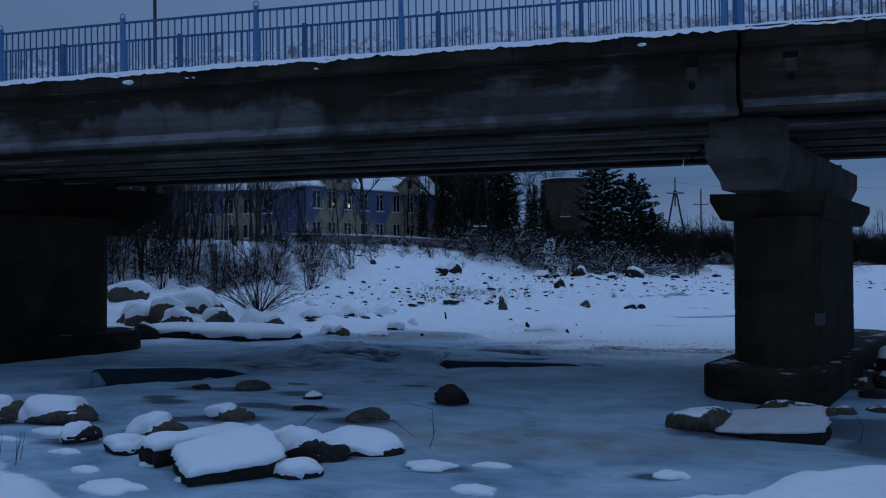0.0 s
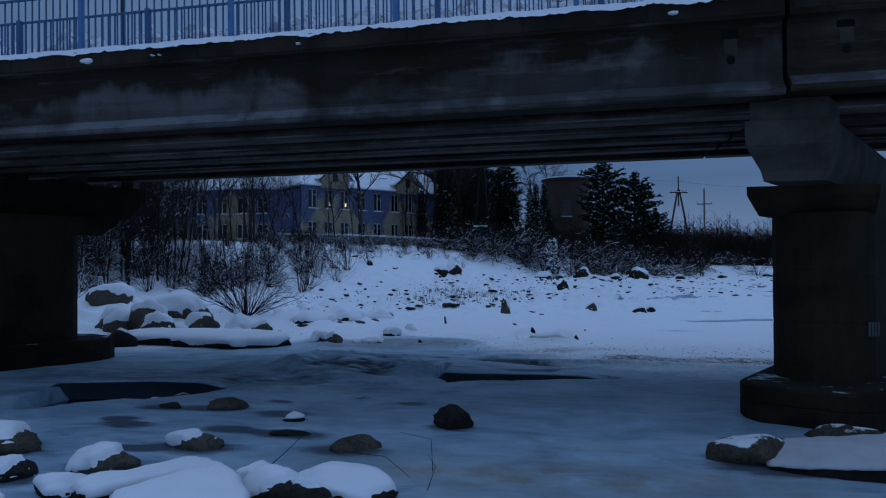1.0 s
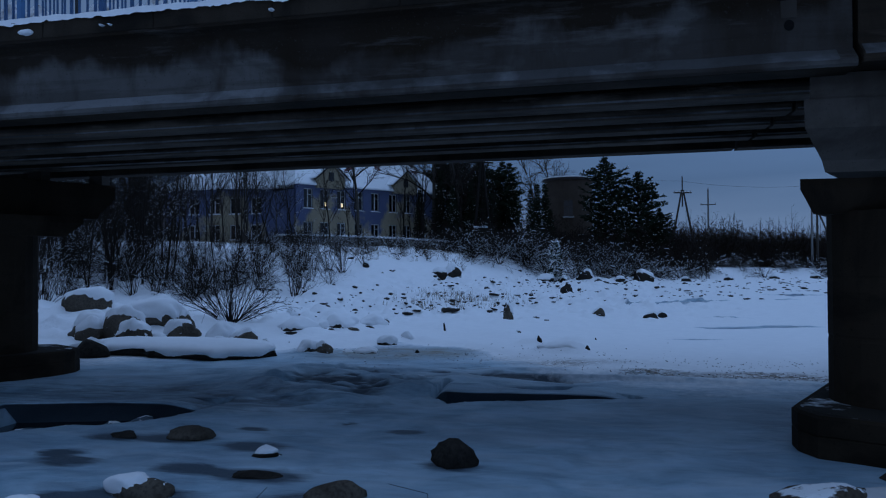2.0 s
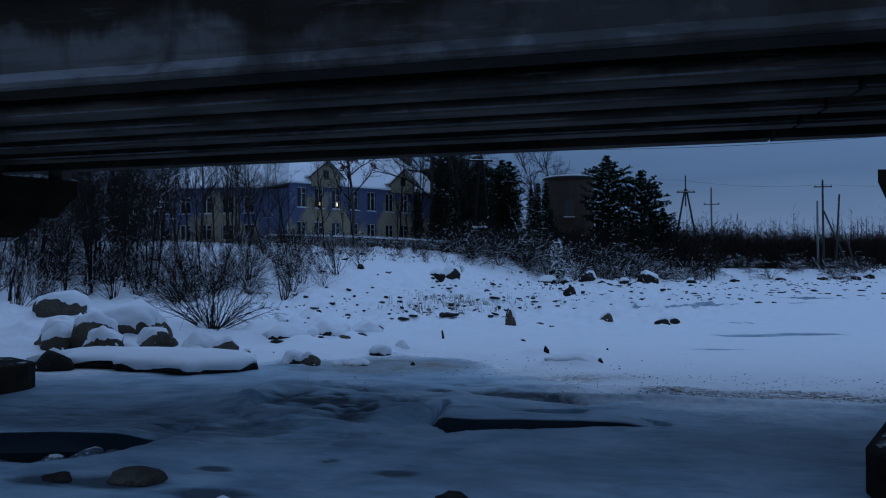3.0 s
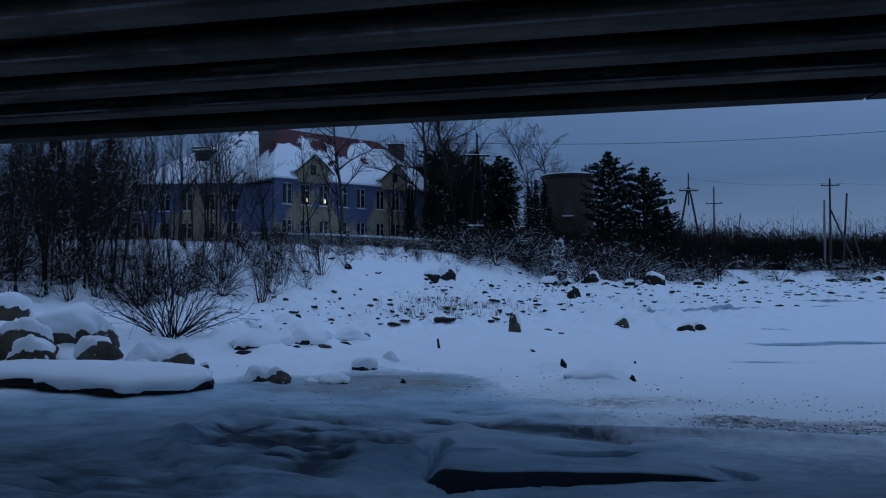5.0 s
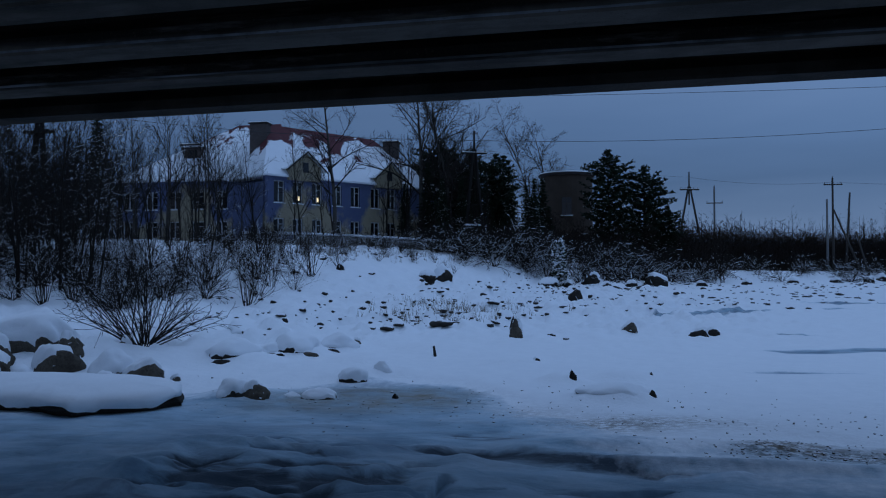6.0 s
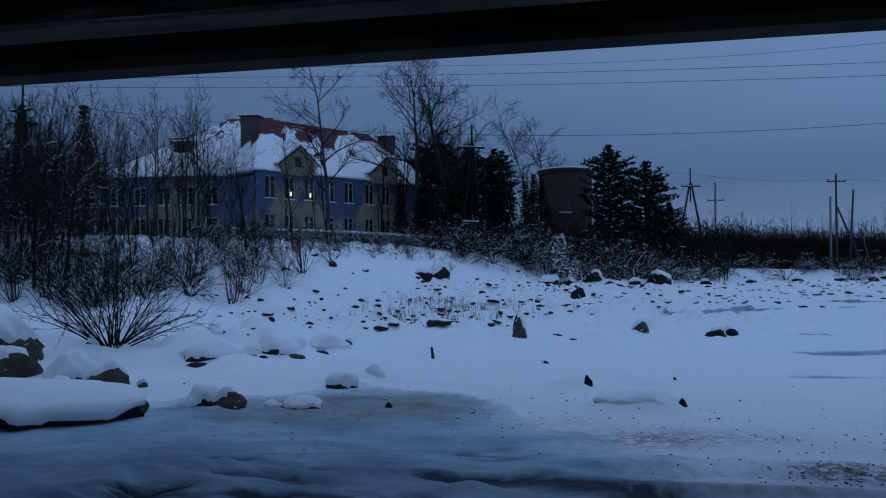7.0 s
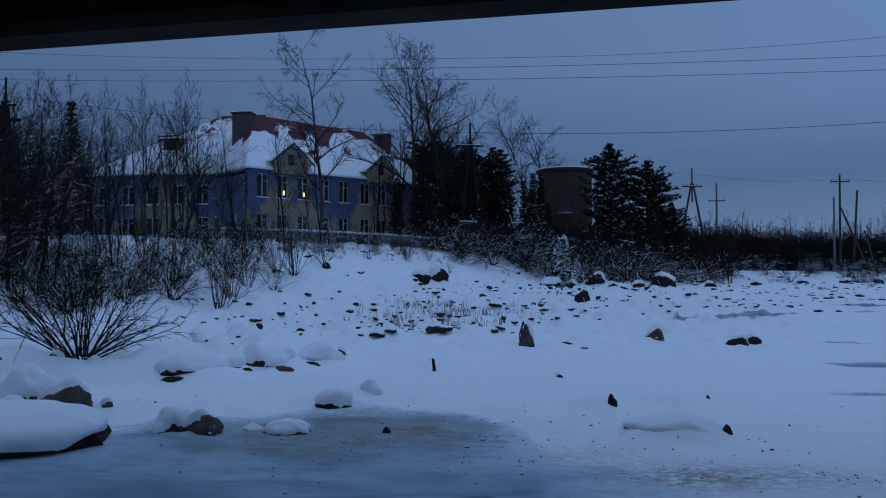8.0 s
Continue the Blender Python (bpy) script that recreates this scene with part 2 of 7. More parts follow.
BARK_WHITE = make_bark("snow_laden_twigs", (0.016, 0.012, 0.010), (0.034, 0.027, 0.022), 0.50)
BARK_BROWN = make_bark("brown_thicket_twigs", (0.014, 0.0095, 0.007), (0.030, 0.021, 0.016), 0.0)
BIRCH = make_bark("grey_birch_bark", (0.04, 0.035, 0.031), (0.10, 0.09, 0.08), 0.0)
NEEDLES = make_needles()
NEEDLES_WHITE = make_needles("snow_covered_needles", -0.35)
THIN_SNOW = make_plain("thin_grey_snow", (0.52, 0.53, 0.54), 0.85, 0.0, 0.3, 2.2)
GRASS = make_bark("dry_grass", (0.15, 0.12, 0.085), (0.24, 0.195, 0.14), 0.0)
CONCRETE = make_concrete("weathered_bridge_concrete", (0.072, 0.067, 0.062), (0.148, 0.141, 0.135), (0.024, 0.0155, 0.009), 0.62, 0.0, (6.02, 6.22), 2.1, 0.3)
CONCRETE_BROWN = make_concrete("brown_mottled_concrete", (0.048, 0.034, 0.023), (0.092, 0.072, 0.055), (0.020, 0.0135, 0.008), 0.6, 0.0, (6.15, 6.5), 2.0, 0.4)
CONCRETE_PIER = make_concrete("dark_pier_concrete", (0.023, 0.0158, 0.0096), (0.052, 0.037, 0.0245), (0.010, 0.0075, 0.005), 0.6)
CONCRETE_SNOWY = make_concrete("pier_concrete_with_blown_snow", (0.03, 0.025, 0.02), (0.05, 0.043, 0.035), (0.014, 0.012, 0.01), 0.4, 0.03)
# webs dark over pale feet: shade and bounced light put into the colour
CONCRETE_RIB = make_concrete("girder_concrete_with_shaded_webs", (0.098, 0.076, 0.059), (0.158, 0.128, 0.102), (0.014, 0.0100, 0.007), 0.3, 0.0, (5.44, 5.54), 0.30, 0.5)
CONCRETE_CAP = make_concrete("pier_cap_concrete", (0.070, 0.060, 0.051), (0.108, 0.095, 0.083), (0.030, 0.024, 0.018), 0.55)
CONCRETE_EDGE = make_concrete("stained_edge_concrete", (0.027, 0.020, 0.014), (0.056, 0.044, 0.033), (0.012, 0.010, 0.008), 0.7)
# pale tone for strips that paint light caught on the girder edges
CONCRETE_LIT = make_concrete("pale_skylit_edge_concrete", (0.145, 0.146, 0.150), (0.245, 0.247, 0.252), (0.05, 0.046, 0.042), 0.75)
HOLE = make_plain("black_hole", (0.008, 0.008, 0.008), 0.95)
BLUE_PAINT = make_plain("blue_railing_paint", (0.066, 0.18, 0.36), 0.6, 0.0, 0.35, 5.0)
BLUE_PICKET = make_plain("dull_blue_picket_paint", (0.040, 0.100, 0.205), 0.6, 0.0, 0.35, 5.0)
BLUE_DARK = make_plain("dull_blue_railing_paint", (0.044, 0.112, 0.235), 0.6, 0.0, 0.3, 5.0)
STEEL = make_plain("dark_steel", (0.05, 0.052, 0.056), 0.5, 0.7)
TARRED_WOOD = make_plain("tarred_pole_wood", (0.016, 0.014, 0.012), 0.8, 0.0, 0.4, 6.0)
OLD_WOOD = make_plain("weathered_wood", (0.066, 0.058, 0.051), 0.85, 0.0, 0.35, 6.0)
GREY_WOOD = make_plain("pale_grey_boards", (0.26, 0.255, 0.25), 0.85, 0.0, 0.3, 5.0)
POLE_GREY = make_plain("grey_concrete_pole", (0.20, 0.195, 0.19), 0.85, 0.0, 0.25, 4.0)
WIRE = make_plain("black_cable", (0.015, 0.016, 0.018), 0.6)
WALL = make_house_wall()
ROOF = make_roof()
FRAME_WHITE = make_plain("white_window_frame", (0.48, 0.49, 0.50), 0.6, 0.0, 0.15)
TRIM = make_plain("dark_roof_trim", (0.05, 0.042, 0.04), 0.7)
BRICK = make_plain("sooty_brick", (0.10, 0.082, 0.075), 0.9, 0.0, 0.4, 6.0)
TOWER_WALL = make_plain("brown_tower_plaster", (0.075, 0.056, 0.043), 0.9, 0.0, 0.35, 1.2)
GLASS = make_glass("dark_window_glass")
LIT = make_emit("lit_lamp_in_window", (1.0, 0.80, 0.45), 1.1)
MARK = make_plain("pale_paint_mark", (0.11, 0.11, 0.112), 0.8, 0.0, 0.5, 14.0)
WATER_M = Mat("black_open_water", 0.06)
WATER = WATER_M.set((0.006, 0.008, 0.010), bump=WATER_M.noise(3.5, 3, 0.5, (1, 1.8, 1), "World"), strength=0.08, distance=0.03)


# ---- mesh helpers ----
class Shape:
    """Vertices and faces gathered for one mesh."""

    def __init__(self):
        self.v, self.f = [], []

    def add(self, verts, faces):
        k = len(self.v)
        self.v.extend(tuple(p) for p in verts)
        self.f.extend(tuple(k + i for i in face) for face in faces)
        return self

    def box(self, x0, x1, y0, y1, z0, z1, bevel=0.0):
        if bevel <= 0:
            vs = [(x, y, z) for x in (x0, x1) for y in (y0, y1) for z in (z0, z1)]
            return self.add(vs, ((0, 1, 3, 2), (4, 6, 7, 5), (0, 4, 5, 1), (2, 3, 7, 6), (0, 2, 6, 4), (1, 5, 7, 3)))
        bm = bmesh.new()
        bmesh.ops.create_cube(bm, size=1.0)
        for v in bm.verts:
            v.co = Vector(((x0 + x1) / 2 + v.co.x * (x1 - x0), (y0 + y1) / 2 + v.co.y * (y1 - y0), (z0 + z1) / 2 + v.co.z * (z1 - z0)))
        bmesh.ops.bevel(bm, geom=bm.edges[:], offset=bevel, segments=2, affect="EDGES", profile=0.5)
        self.take(bm)
        return self

    def take(self, bm):
        bm.verts.index_update()
        self.add([v.co[:] for v in bm.verts], [[v.index for v in f.verts] for f in bm.faces])
        bm.free()
        return self

    def prism(self, profile, x0, x1):
        """A profile of (y, z), counter-clockwise as seen from +x, drawn along x."""
        n = len(profile)
        vs = [(x0, y, z) for y, z in profile] + [(x1, y, z) for y, z in profile]
        fs = [(i, (i + 1) % n, n + (i + 1) % n, n + i) for i in range(n)]
        return self.add(vs, fs + [tuple(reversed(range(n))), tuple(range(n, 2 * n))])

    def loft(self, rings):
        n = len(rings[0])
        vs = [p for r in rings for p in r]
        fs = [(k * n + i, k * n + (i + 1) % n, (k + 1) * n + (i + 1) % n, (k + 1) * n + i) for k in range(len(rings) - 1) for i in range(n)]
        return self.add(vs, fs + [tuple(reversed(range(n))), tuple(range((len(rings) - 1) * n, len(rings) * n))])

    def tube(self, pts, radii, sides=6):
        rings = []
        pts = [Vector(p) for p in pts]
        for i, p in enumerate(pts):
            d = (pts[min(i + 1, len(pts) - 1)] - pts[max(i - 1, 0)]).normalized()
            u = d.orthogonal().normalized() if abs(d.z) > 0.95 else d.cross(Vector((0, 0, 1))).normalized()
            w = d.cross(u)
            rings.append([p + radii[i] * (math.cos(a) * u + math.sin(a) * w) for a in (2 * math.pi * k / sides for k in range(sides))])
        n = sides
        if n == 3 and len(pts) == 2:
            return self.add([q[:] for q in rings[0]] + [pts[1][:]], ((0, 1, 3), (1, 2, 3), (2, 0, 3)))
        vs = [q[:] for r in rings for q in r]
        fs = [(k * n + i, k * n + (i + 1) % n, (k + 1) * n + (i + 1) % n, (k + 1) * n + i) for k in range(len(rings) - 1) for i in range(n)]
        return self.add(vs, fs + [tuple(reversed(range(n))), tuple(range((len(rings) - 1) * n, len(rings) * n))])

    def mesh(self, name, material, smooth=False):
        me = bpy.data.meshes.new(name)
        me.from_pydata(self.v, [], self.f)
        me.materials.append(material)
        if smooth:
            me.polygons.foreach_set("use_smooth", [True] * len(me.polygons))
        me.update()
        return me


def part(name, shape, material, parent, label="", smooth=False, at=None):
    data = shape if isinstance(shape, bpy.types.Mesh) else shape.mesh(name, material, smooth)
    ob = new(name, data)
    ob.parent = parent
    if at is not None:
        ob.matrix_basis = at
    return tagged(ob, label)


def thing(name, label, category, m=None, group="", kind=""):
    ob = new(name)
    ob.empty_display_size = 0.2
    if m is not None:
        ob.matrix_basis = m
    return tagged(ob, label, category, group, kind)


def lone(name, shape, material, label, category, m=None, group="", kind="", smooth=False):
    ob = new(name, shape if isinstance(shape, bpy.types.Mesh) else shape.mesh(name, material, smooth))
    if m is not None:
        ob.matrix_basis = m
    return tagged(ob, label, category, group, kind)


# ---- ground: river ice, beach, bank, plateau, one sheet ----
GX = (-90, -60, -30, -20, -15, -10, -5, 0, 7, 30, 80)
G_SHORE = (19, 20, 21.5, 22.4, 23.2, 25.5, 26.9, 25.2, 22.8, 21.5, 20)
G_TOE = (28, 28, 30, 31.5, 35, 50, 61, 69, 76, 96, 130)
SHORE_X = (-90, -30, -20, -15, -10, -7.5, -4.6, -2.8, -1, 1, 7, 30, 80)
SHORE_Y = (19, 21.5, 22.4, 23.2, 25.9, 27.0, 27.0, 24.6, 22.9, 22.0, 21.9, 21.5, 20)
Z_TOE = (0.6, 0.6, 0.7, 0.6, 0.7, 1.15, 1.4, 1.3, 1.1, 0.7, 0.6)
G_CREST = (50, 52, 58, 62, 65, 68, 72, 77, 84, 103, 140)
Z_CREST = (4.7, 4.7, 4.6, 4.3, 4.1, 3.8, 3.4, 2.8, 2.3, 1.9, 1.8)
NX = (-60, -20, -8.0, -6.6, -5.6, -3.5, -1.0, 0.3, 0.9, 1.8, 2.7, 4.0, 6, 12, 60)
N_SHORE = (12, 11.0, 8.4, 7.75, 6.9, 5.0, 5.4, 7.5, 8.1, 8.75, 9.55, 10.1, 10.5, 11, 13)
WATER_Z = -0.34


def smooth01(t):
    t = np.clip(t, 0, 1)
    return t * t * (3 - 2 * t)


def wave(x, y, s, k):
    return np.sin(x * s + 1.7 * k + 1.3 * np.sin(y * s * 0.7 + k)) * np.cos(y * s * 1.1 - 0.9 * k + 1.1 * np.sin(x * s * 0.6 + 2 * k))


def vnoise(x, y, seed):
    xi, yi = np.floor(x), np.floor(y)
    u, v = smooth01(x - xi), smooth01(y - yi)

    def cell(a, b):
        h = np.sin(a * 127.1 + b * 311.7 + seed * 74.7) * 43758.5453
        return 2 * (h - np.floor(h)) - 1

    return (cell(xi, yi) * (1 - u) + cell(xi + 1, yi) * u) * (1 - v) + (cell(xi, yi + 1) * (1 - u) + cell(xi + 1, yi + 1) * u) * v


def fbm(x, y, s, seed, octaves=4):
    total, amp = 0.0, 0.55
    for k in range(octaves):
        total = total + amp * vnoise(x * s + 13.7 * k, y * s - 7.9 * k, seed + k)
        amp, s = amp * 0.5, s * 2.07
    return total


def crack_line(x):
    return np.interp(x, (-3.9, -3.6, -3.3, -2.2, -1.0, 0.6), (18.4, 17.95, 17.72, 18.22, 18.66, 18.99)) + 0.02 * np.sin(4 * x)


def crack_half(x):
    return np.interp(x, (-3.9, -3.0, -1.5, 0.6), (0.22, 0.20, 0.13, 0.03))


def hole_near(x):
    return np.interp(x, (-14.5, -12.0, -10.9, -10.3, -8.8, -8.3, -7.85), (12.2, 13.0, 13.75, 14.4, 15.3, 15.95, 16.75)) + 0.10 * np.sin(3.1 * x) + 0.06 * np.sin(7.7 * x)


def hole_far(x):
    return np.maximum(np.interp(x, (-14.5, -12.0, -9.7, -8.0, -7.8), (15.3, 15.8, 16.4, 16.85, 16.9)), hole_near(x) + 0.02)


def land(x, y):
    """Height of the ground, how snowy it is, how dark, how brown, how gritty."""
    x, y = np.asarray(x, float), np.asarray(y, float)
    ys, yt, zt = np.interp(x, SHORE_X, SHORE_Y), np.interp(x, GX, G_TOE), np.interp(x, GX, Z_TOE)
    yc, zc = np.interp(x, GX, G_CREST), np.interp(x, GX, Z_CREST)
    ys = ys + 0.5 * wave(x, y, 0.9, 1) + 0.25 * wave(x, y, 2.3, 2)
    beach = np.clip((y - ys) / np.maximum(yt - ys, 1), 0, 1)
    rise = smooth01((y - yt) / np.maximum(yc - yt, 1))
    z = 0.12 * smooth01((y - ys) / 1.6) + (zt - 0.12) * beach ** 2.1 + (zc - zt) * rise
    on = smooth01((y - ys) / 4.0)
    rocky = smooth01((beach - 0.18) / 0.3) * np.clip(1.2 - np.maximum(x, 0) / 12, 0.35, 1) * (1 - 0.75 * smooth01(1.6 * rise))
    z = z + on * 0.10 * fbm(x, y, 0.25, 3) + on * rocky * (0.16 * fbm(x, y, 0.5, 5) + 0.55 * np.clip(fbm(x, y, 1.0, 21, 3), 0, 1) ** 1.2 + 0.46 * np.clip(fbm(x, y, 2.1, 23, 2), 0, 1) + 0.10 * fbm(x, y, 3.1, 9, 3))
    far = np.clip((y - yc - 15) / 200, 0, 1)
    z = z + 3.0 * far
    snow = np.clip(0.5 + np.where(y > ys, (y - ys) / 1.2, (y - ys) / 6.5), 0, 1)
    # one long tongue of swept ice runs slantwise over the beach flat
    u = np.clip((x - 1.6) / 7.4, 0, 1)
    thin_ice = np.exp(-(((y - 44.8 - 0.97 * (x - 2.0)) / (0.35 + 1.5 * np.sin(math.pi * u) ** 0.8)) ** 4)) * np.where((u > 0) & (u < 1), 1.0, 0.0)
    snow = snow - 1.1 * thin_ice * (0.85 + 0.4 * fbm(x, y, 1.1, 73, 3))
    z = z - 0.05 * thin_ice
    for sx, sy, rx, ry in BARE_ICE:
        bare = np.exp(-(((x - sx) / rx) ** 2 + ((y - sy - 0.06 * (x - sx)) / ry) ** 2) ** 2)
        snow = snow - 1.25 * bare * (0.9 + 0.5 * fbm(x, y, 1.1, 71, 3))
        z = z - 0.06 * bare
        thin_ice = np.maximum(thin_ice, bare)
    for sx, sy, sr, sh in DRIFTS:
        z = z + sh * np.exp(-(((x - sx) ** 2 + (y - sy) ** 2) / sr ** 2) ** 1.4)
    # the near bank under the camera's start
    yn = np.interp(x, NX, N_SHORE) + 0.10 * wave(x, y, 2.0, 4) + 0.20 * fbm(x, y, 1.1, 35, 3)
    near = smooth01((yn - y) / 0.55)
    z = z + near * (0.27 + 0.16 * fbm(x, y, 0.7, 31) + 0.10 * np.clip(fbm(x, y, 2.0, 33, 3), 0, 1)) + 0.9 * smooth01((yn - 4 - y) / 10)
    snow = np.maximum(snow, np.clip(0.5 + (yn - y) / 0.3, 0, 1))
    # ice heaved under the bridge: rounded lobes of refrozen overflow, one over the other
    hump = np.exp(-(((x + 6.0) / 3.6) ** 2 + ((y - 19.6) / 2.3) ** 2) ** 1.4)
    warp_x, warp_y = x + 0.5 * fbm(x, y, 0.7, 40, 3), y + 0.32 * fbm(x, y, 0.8, 46, 3)
    fold = 1 - np.abs(fbm(warp_x * 0.34 + 0.16 * warp_y, warp_y * 0.95, 0.85, 41, 2)) * 2.8
    fold2 = 1 - np.abs(fbm(warp_x * 0.55 - 0.1 * warp_y, warp_y * 1.7, 1.1, 44, 2)) * 2.8
    ripple = np.abs(fbm(warp_x * 0.6, warp_y * 2.6, 1.7, 48, 3))
    z = z + hump * (0.05 + 0.11 * smooth01(fold) + 0.11 * smooth01(fold2) + 0.13 * ripple + 0.04 * fbm(x, y, 2.6, 43, 3))
    lobes = np.exp(-(((x + 0.5) / 5.0) ** 2 + ((y - 21.9) / 1.1) ** 2))
    z = z + 0.16 * lobes * smooth01(1 - np.abs(fbm(x * 0.25, y * 1.2, 0.8, 45, 2)) * 2.5)
    on_ice = np.clip((ys - y) / 2, 0, 1) * np.clip((y - yn) / 1.0, 0, 1)
    z = z + on_ice * 0.026 * fbm(x * 0.7, y * 1.5, 0.9, 47, 5)
    # creases of the heave are darkened, their shade put into the ice colour
    ice_dark = hump * np.clip(0.95 - 1.1 * smooth01(fold) - 0.7 * smooth01(fold2) + 0.9 * fbm(x * 0.5, y * 1.6, 1.1, 49), 0, 1) + 0.35 * lobes * np.clip(fbm(x * 0.3, y * 1.6, 0.9, 51) * 3, 0, 1)
    # a sunken pan with a sharp far edge, and small shelves and hollows in the heave
    pan_far = np.interp(x, (-4.6, -3.1, -1.5, -0.2), (21.45, 21.6, 21.4, 20.95))
    pan = smooth01((pan_far - y) / 0.10) * smooth01((y - pan_far + 1.05 * np.sqrt(np.clip((x + 4.8) * (-0.1 - x), 0, 9)) / 2.4) / 0.5) * smooth01((x + 4.8) / 0.8) * smooth01((-0.1 - x) / 0.5)
    z = z - 0.12 * pan
    # a dark stripe below the far edge paints the step's shade
    ice_dark = np.maximum(ice_dark * (1 - pan), pan * (0.15 + 0.75 * np.exp(-((pan_far - 0.08 - y) / 0.16) ** 2)))
    for sx, sy, rx, ry, sh in ICE_SHELVES:
        lump = np.exp(-(((x - sx + 0.5 * fbm(x, y, 1.6, 61, 2)) / rx) ** 2 + ((y - sy + 0.18 * fbm(x, y, 1.9, 63, 2)) / ry) ** 2) ** 2)
        z = z + sh * lump
        ice_dark = np.where(sh < 0, np.maximum(ice_dark, 0.9 * lump), ice_dark * (1 - 0.7 * lump))
    # open cracks, roofed by the plates behind them
    u = (x + 3.75) / 4.3
    line = crack_line(x)
    pit = np.where((u > 0.0) & (u < 1.0), np.clip((y - line) / 0.08 + 0.5, 0, 1) * np.clip((line + 2 * crack_half(x) + 1.15 * np.clip((0.6 - x) / 1.5, 0.1, 1) - y) / 0.08, 0, 1), 0.0)
    q = (x + 11.9) / 4.1
    hole = np.where((q > 0.0) & (q < 1.0), np.clip((y - hole_near(x)) / 0.10 + 0.5, 0, 1) * np.clip((hole_far(x) + 0.6 - y) / 0.1, 0, 1), 0.0)
    pit = np.maximum(pit, hole)
    z = z * (1 - pit) - 0.75 * pit
    brown = 1.1 * np.exp(-(((x + 6.3) / 2.7) ** 2 + ((y - 25.5 - 0.22 * (x + 6.3)) / 1.55) ** 2) ** 2) + 0.75 * np.exp(-(((x + 1.6) / 2.4) ** 2 + ((y - 10.9) / 1.0) ** 2)) + 0.6 * np.exp(-(((x - 1.2) / 2.4) ** 2 + ((y - 11.0) / 0.7) ** 2))
    grit = 1.3 * np.exp(-((y - 22.15 - 0.10 * np.sin(2 * x)) / 0.28) ** 2) * np.clip((x - 0.1) / 0.6, 0, 1) + 0.75 * np.exp(-(((x + 1.3) / 1.9) ** 2 + ((y - 23.7) / 0.45) ** 2)) + 0.5 * np.exp(-(((x + 3.6) / 1.2) ** 2 + ((y - 24.5) / 0.5) ** 2))
    # bare dark ice below the deck, with the deck's shadow painted in
    deck_shade = smooth01((y - 13.4) / 2.0) * smooth01((22.6 - y) / 1.8) * smooth01((ys - y) / 1.0)
    dark = ice_dark + deck_shade * np.clip(0.02 + 0.10 * smooth01((-9.0 - x) / 4.0) + 0.16 * fbm(x * 0.5, y * 1.2, 0.5, 53, 3), 0, 1) + 0.12 * np.exp(-((((x + 2.3) / 2.2) ** 2 + ((y - 20.8) / 0.5) ** 2) ** 2)) + 0.35 * np.exp(-((((x + 3.6) / 1.2) ** 2 + ((y - 22.2) / 0.2) ** 2) ** 2)) + 0.4 * np.exp(-((((x + 9) / 5) ** 2 + ((y - 17.5) / 1.6) ** 2) ** 2))
    for sx, sy, sr in DARK_SPOTS:
        dark = dark + 0.95 * np.exp(-(((x - sx) / (1.25 * sr)) ** 2 + ((y - sy) / (0.62 * sr)) ** 2) ** 1.5)
    dark = dark + 0.45 * thin_ice
    snow = snow * (1 - 0.8 * np.clip(brown, 0, 1))
    return z, snow, np.clip(dark, 0, 1), np.clip(brown, 0, 1), np.clip(grit, 0, 1)


ICE_SHELVES = ((-6.1, 20.75, 0.75, 0.22, 0.16), (-7.1, 20.6, 0.75, 0.30, 0.15), (-5.6, 19.6, 0.9, 0.25, 0.10), (-7.6, 19.3, 0.55, 0.30, 0.17), (-7.6, 18.6, 0.5, 0.16, 0.12), (-4.6, 18.6, 0.6, 0.55, 0.16), (-4.15, 18.5, 0.35, 0.35, 0.10), (-5.6, 17.6, 1.0, 0.22, 0.10), (-8.9, 20.3, 0.9, 0.25, 0.08),
               (-6.85, 21.42, 0.42, 0.12, -0.10), (-6.0, 20.42, 0.65, 0.10, -0.11), (-7.0, 20.0, 0.55, 0.08, -0.08), (-6.1, 18.35, 0.62, 0.07, -0.10), (-7.2, 18.9, 0.5, 0.07, -0.08), (-9.0, 19.6, 0.55, 0.07, -0.06), (-5.2, 19.1, 0.3, 0.06, -0.06), (-4.9, 15.85, 0.22, 0.10, -0.05), (-3.5, 22.55, 0.75, 0.10, -0.06), (-5.2, 19.75, 0.3, 0.06, -0.06))
DARK_SPOTS = ((4.8, 12.7, 1.5), (5.9, 11.7, 1.5), (4.6, 11.2, 0.8), (-8.5, 13.25, 0.36), (-8.1, 12.8, 0.46), (-8.35, 14.2, 0.40), (-7.2, 14.3, 0.62), (-5.7, 14.0, 0.50), (-6.15, 12.75, 0.48), (-5.0, 12.6, 0.55), (-6.1, 11.6, 0.62), (-7.0, 11.4, 0.38), (-3.75, 11.8, 0.60),
              (-3.6, 15.3, 0.28), (-6.25, 15.05, 0.25), (-2.5, 13.45, 0.42), (-6.7, 10.3, 0.5), (-7.7, 9.65, 0.5), (-8.9, 10.9, 0.75), (-4.7, 9.1, 1.0), (-3.6, 9.8, 0.7), (0.9, 9.4, 0.3), (-1.9, 9.3, 0.4), (2.2, 12.0, 0.8), (-10.2, 10.6, 0.6))
BARE_ICE = ((15.2, 57.8, 3.2, 1.0), (12.2, 53.2, 1.3, 0.35), (5.3, 34.4, 1.5, 0.55), (7.6, 34.9, 1.5, 0.45), (3.6, 30.0, 1.6, 0.18), (6.2, 38.6, 1.2, 0.16))
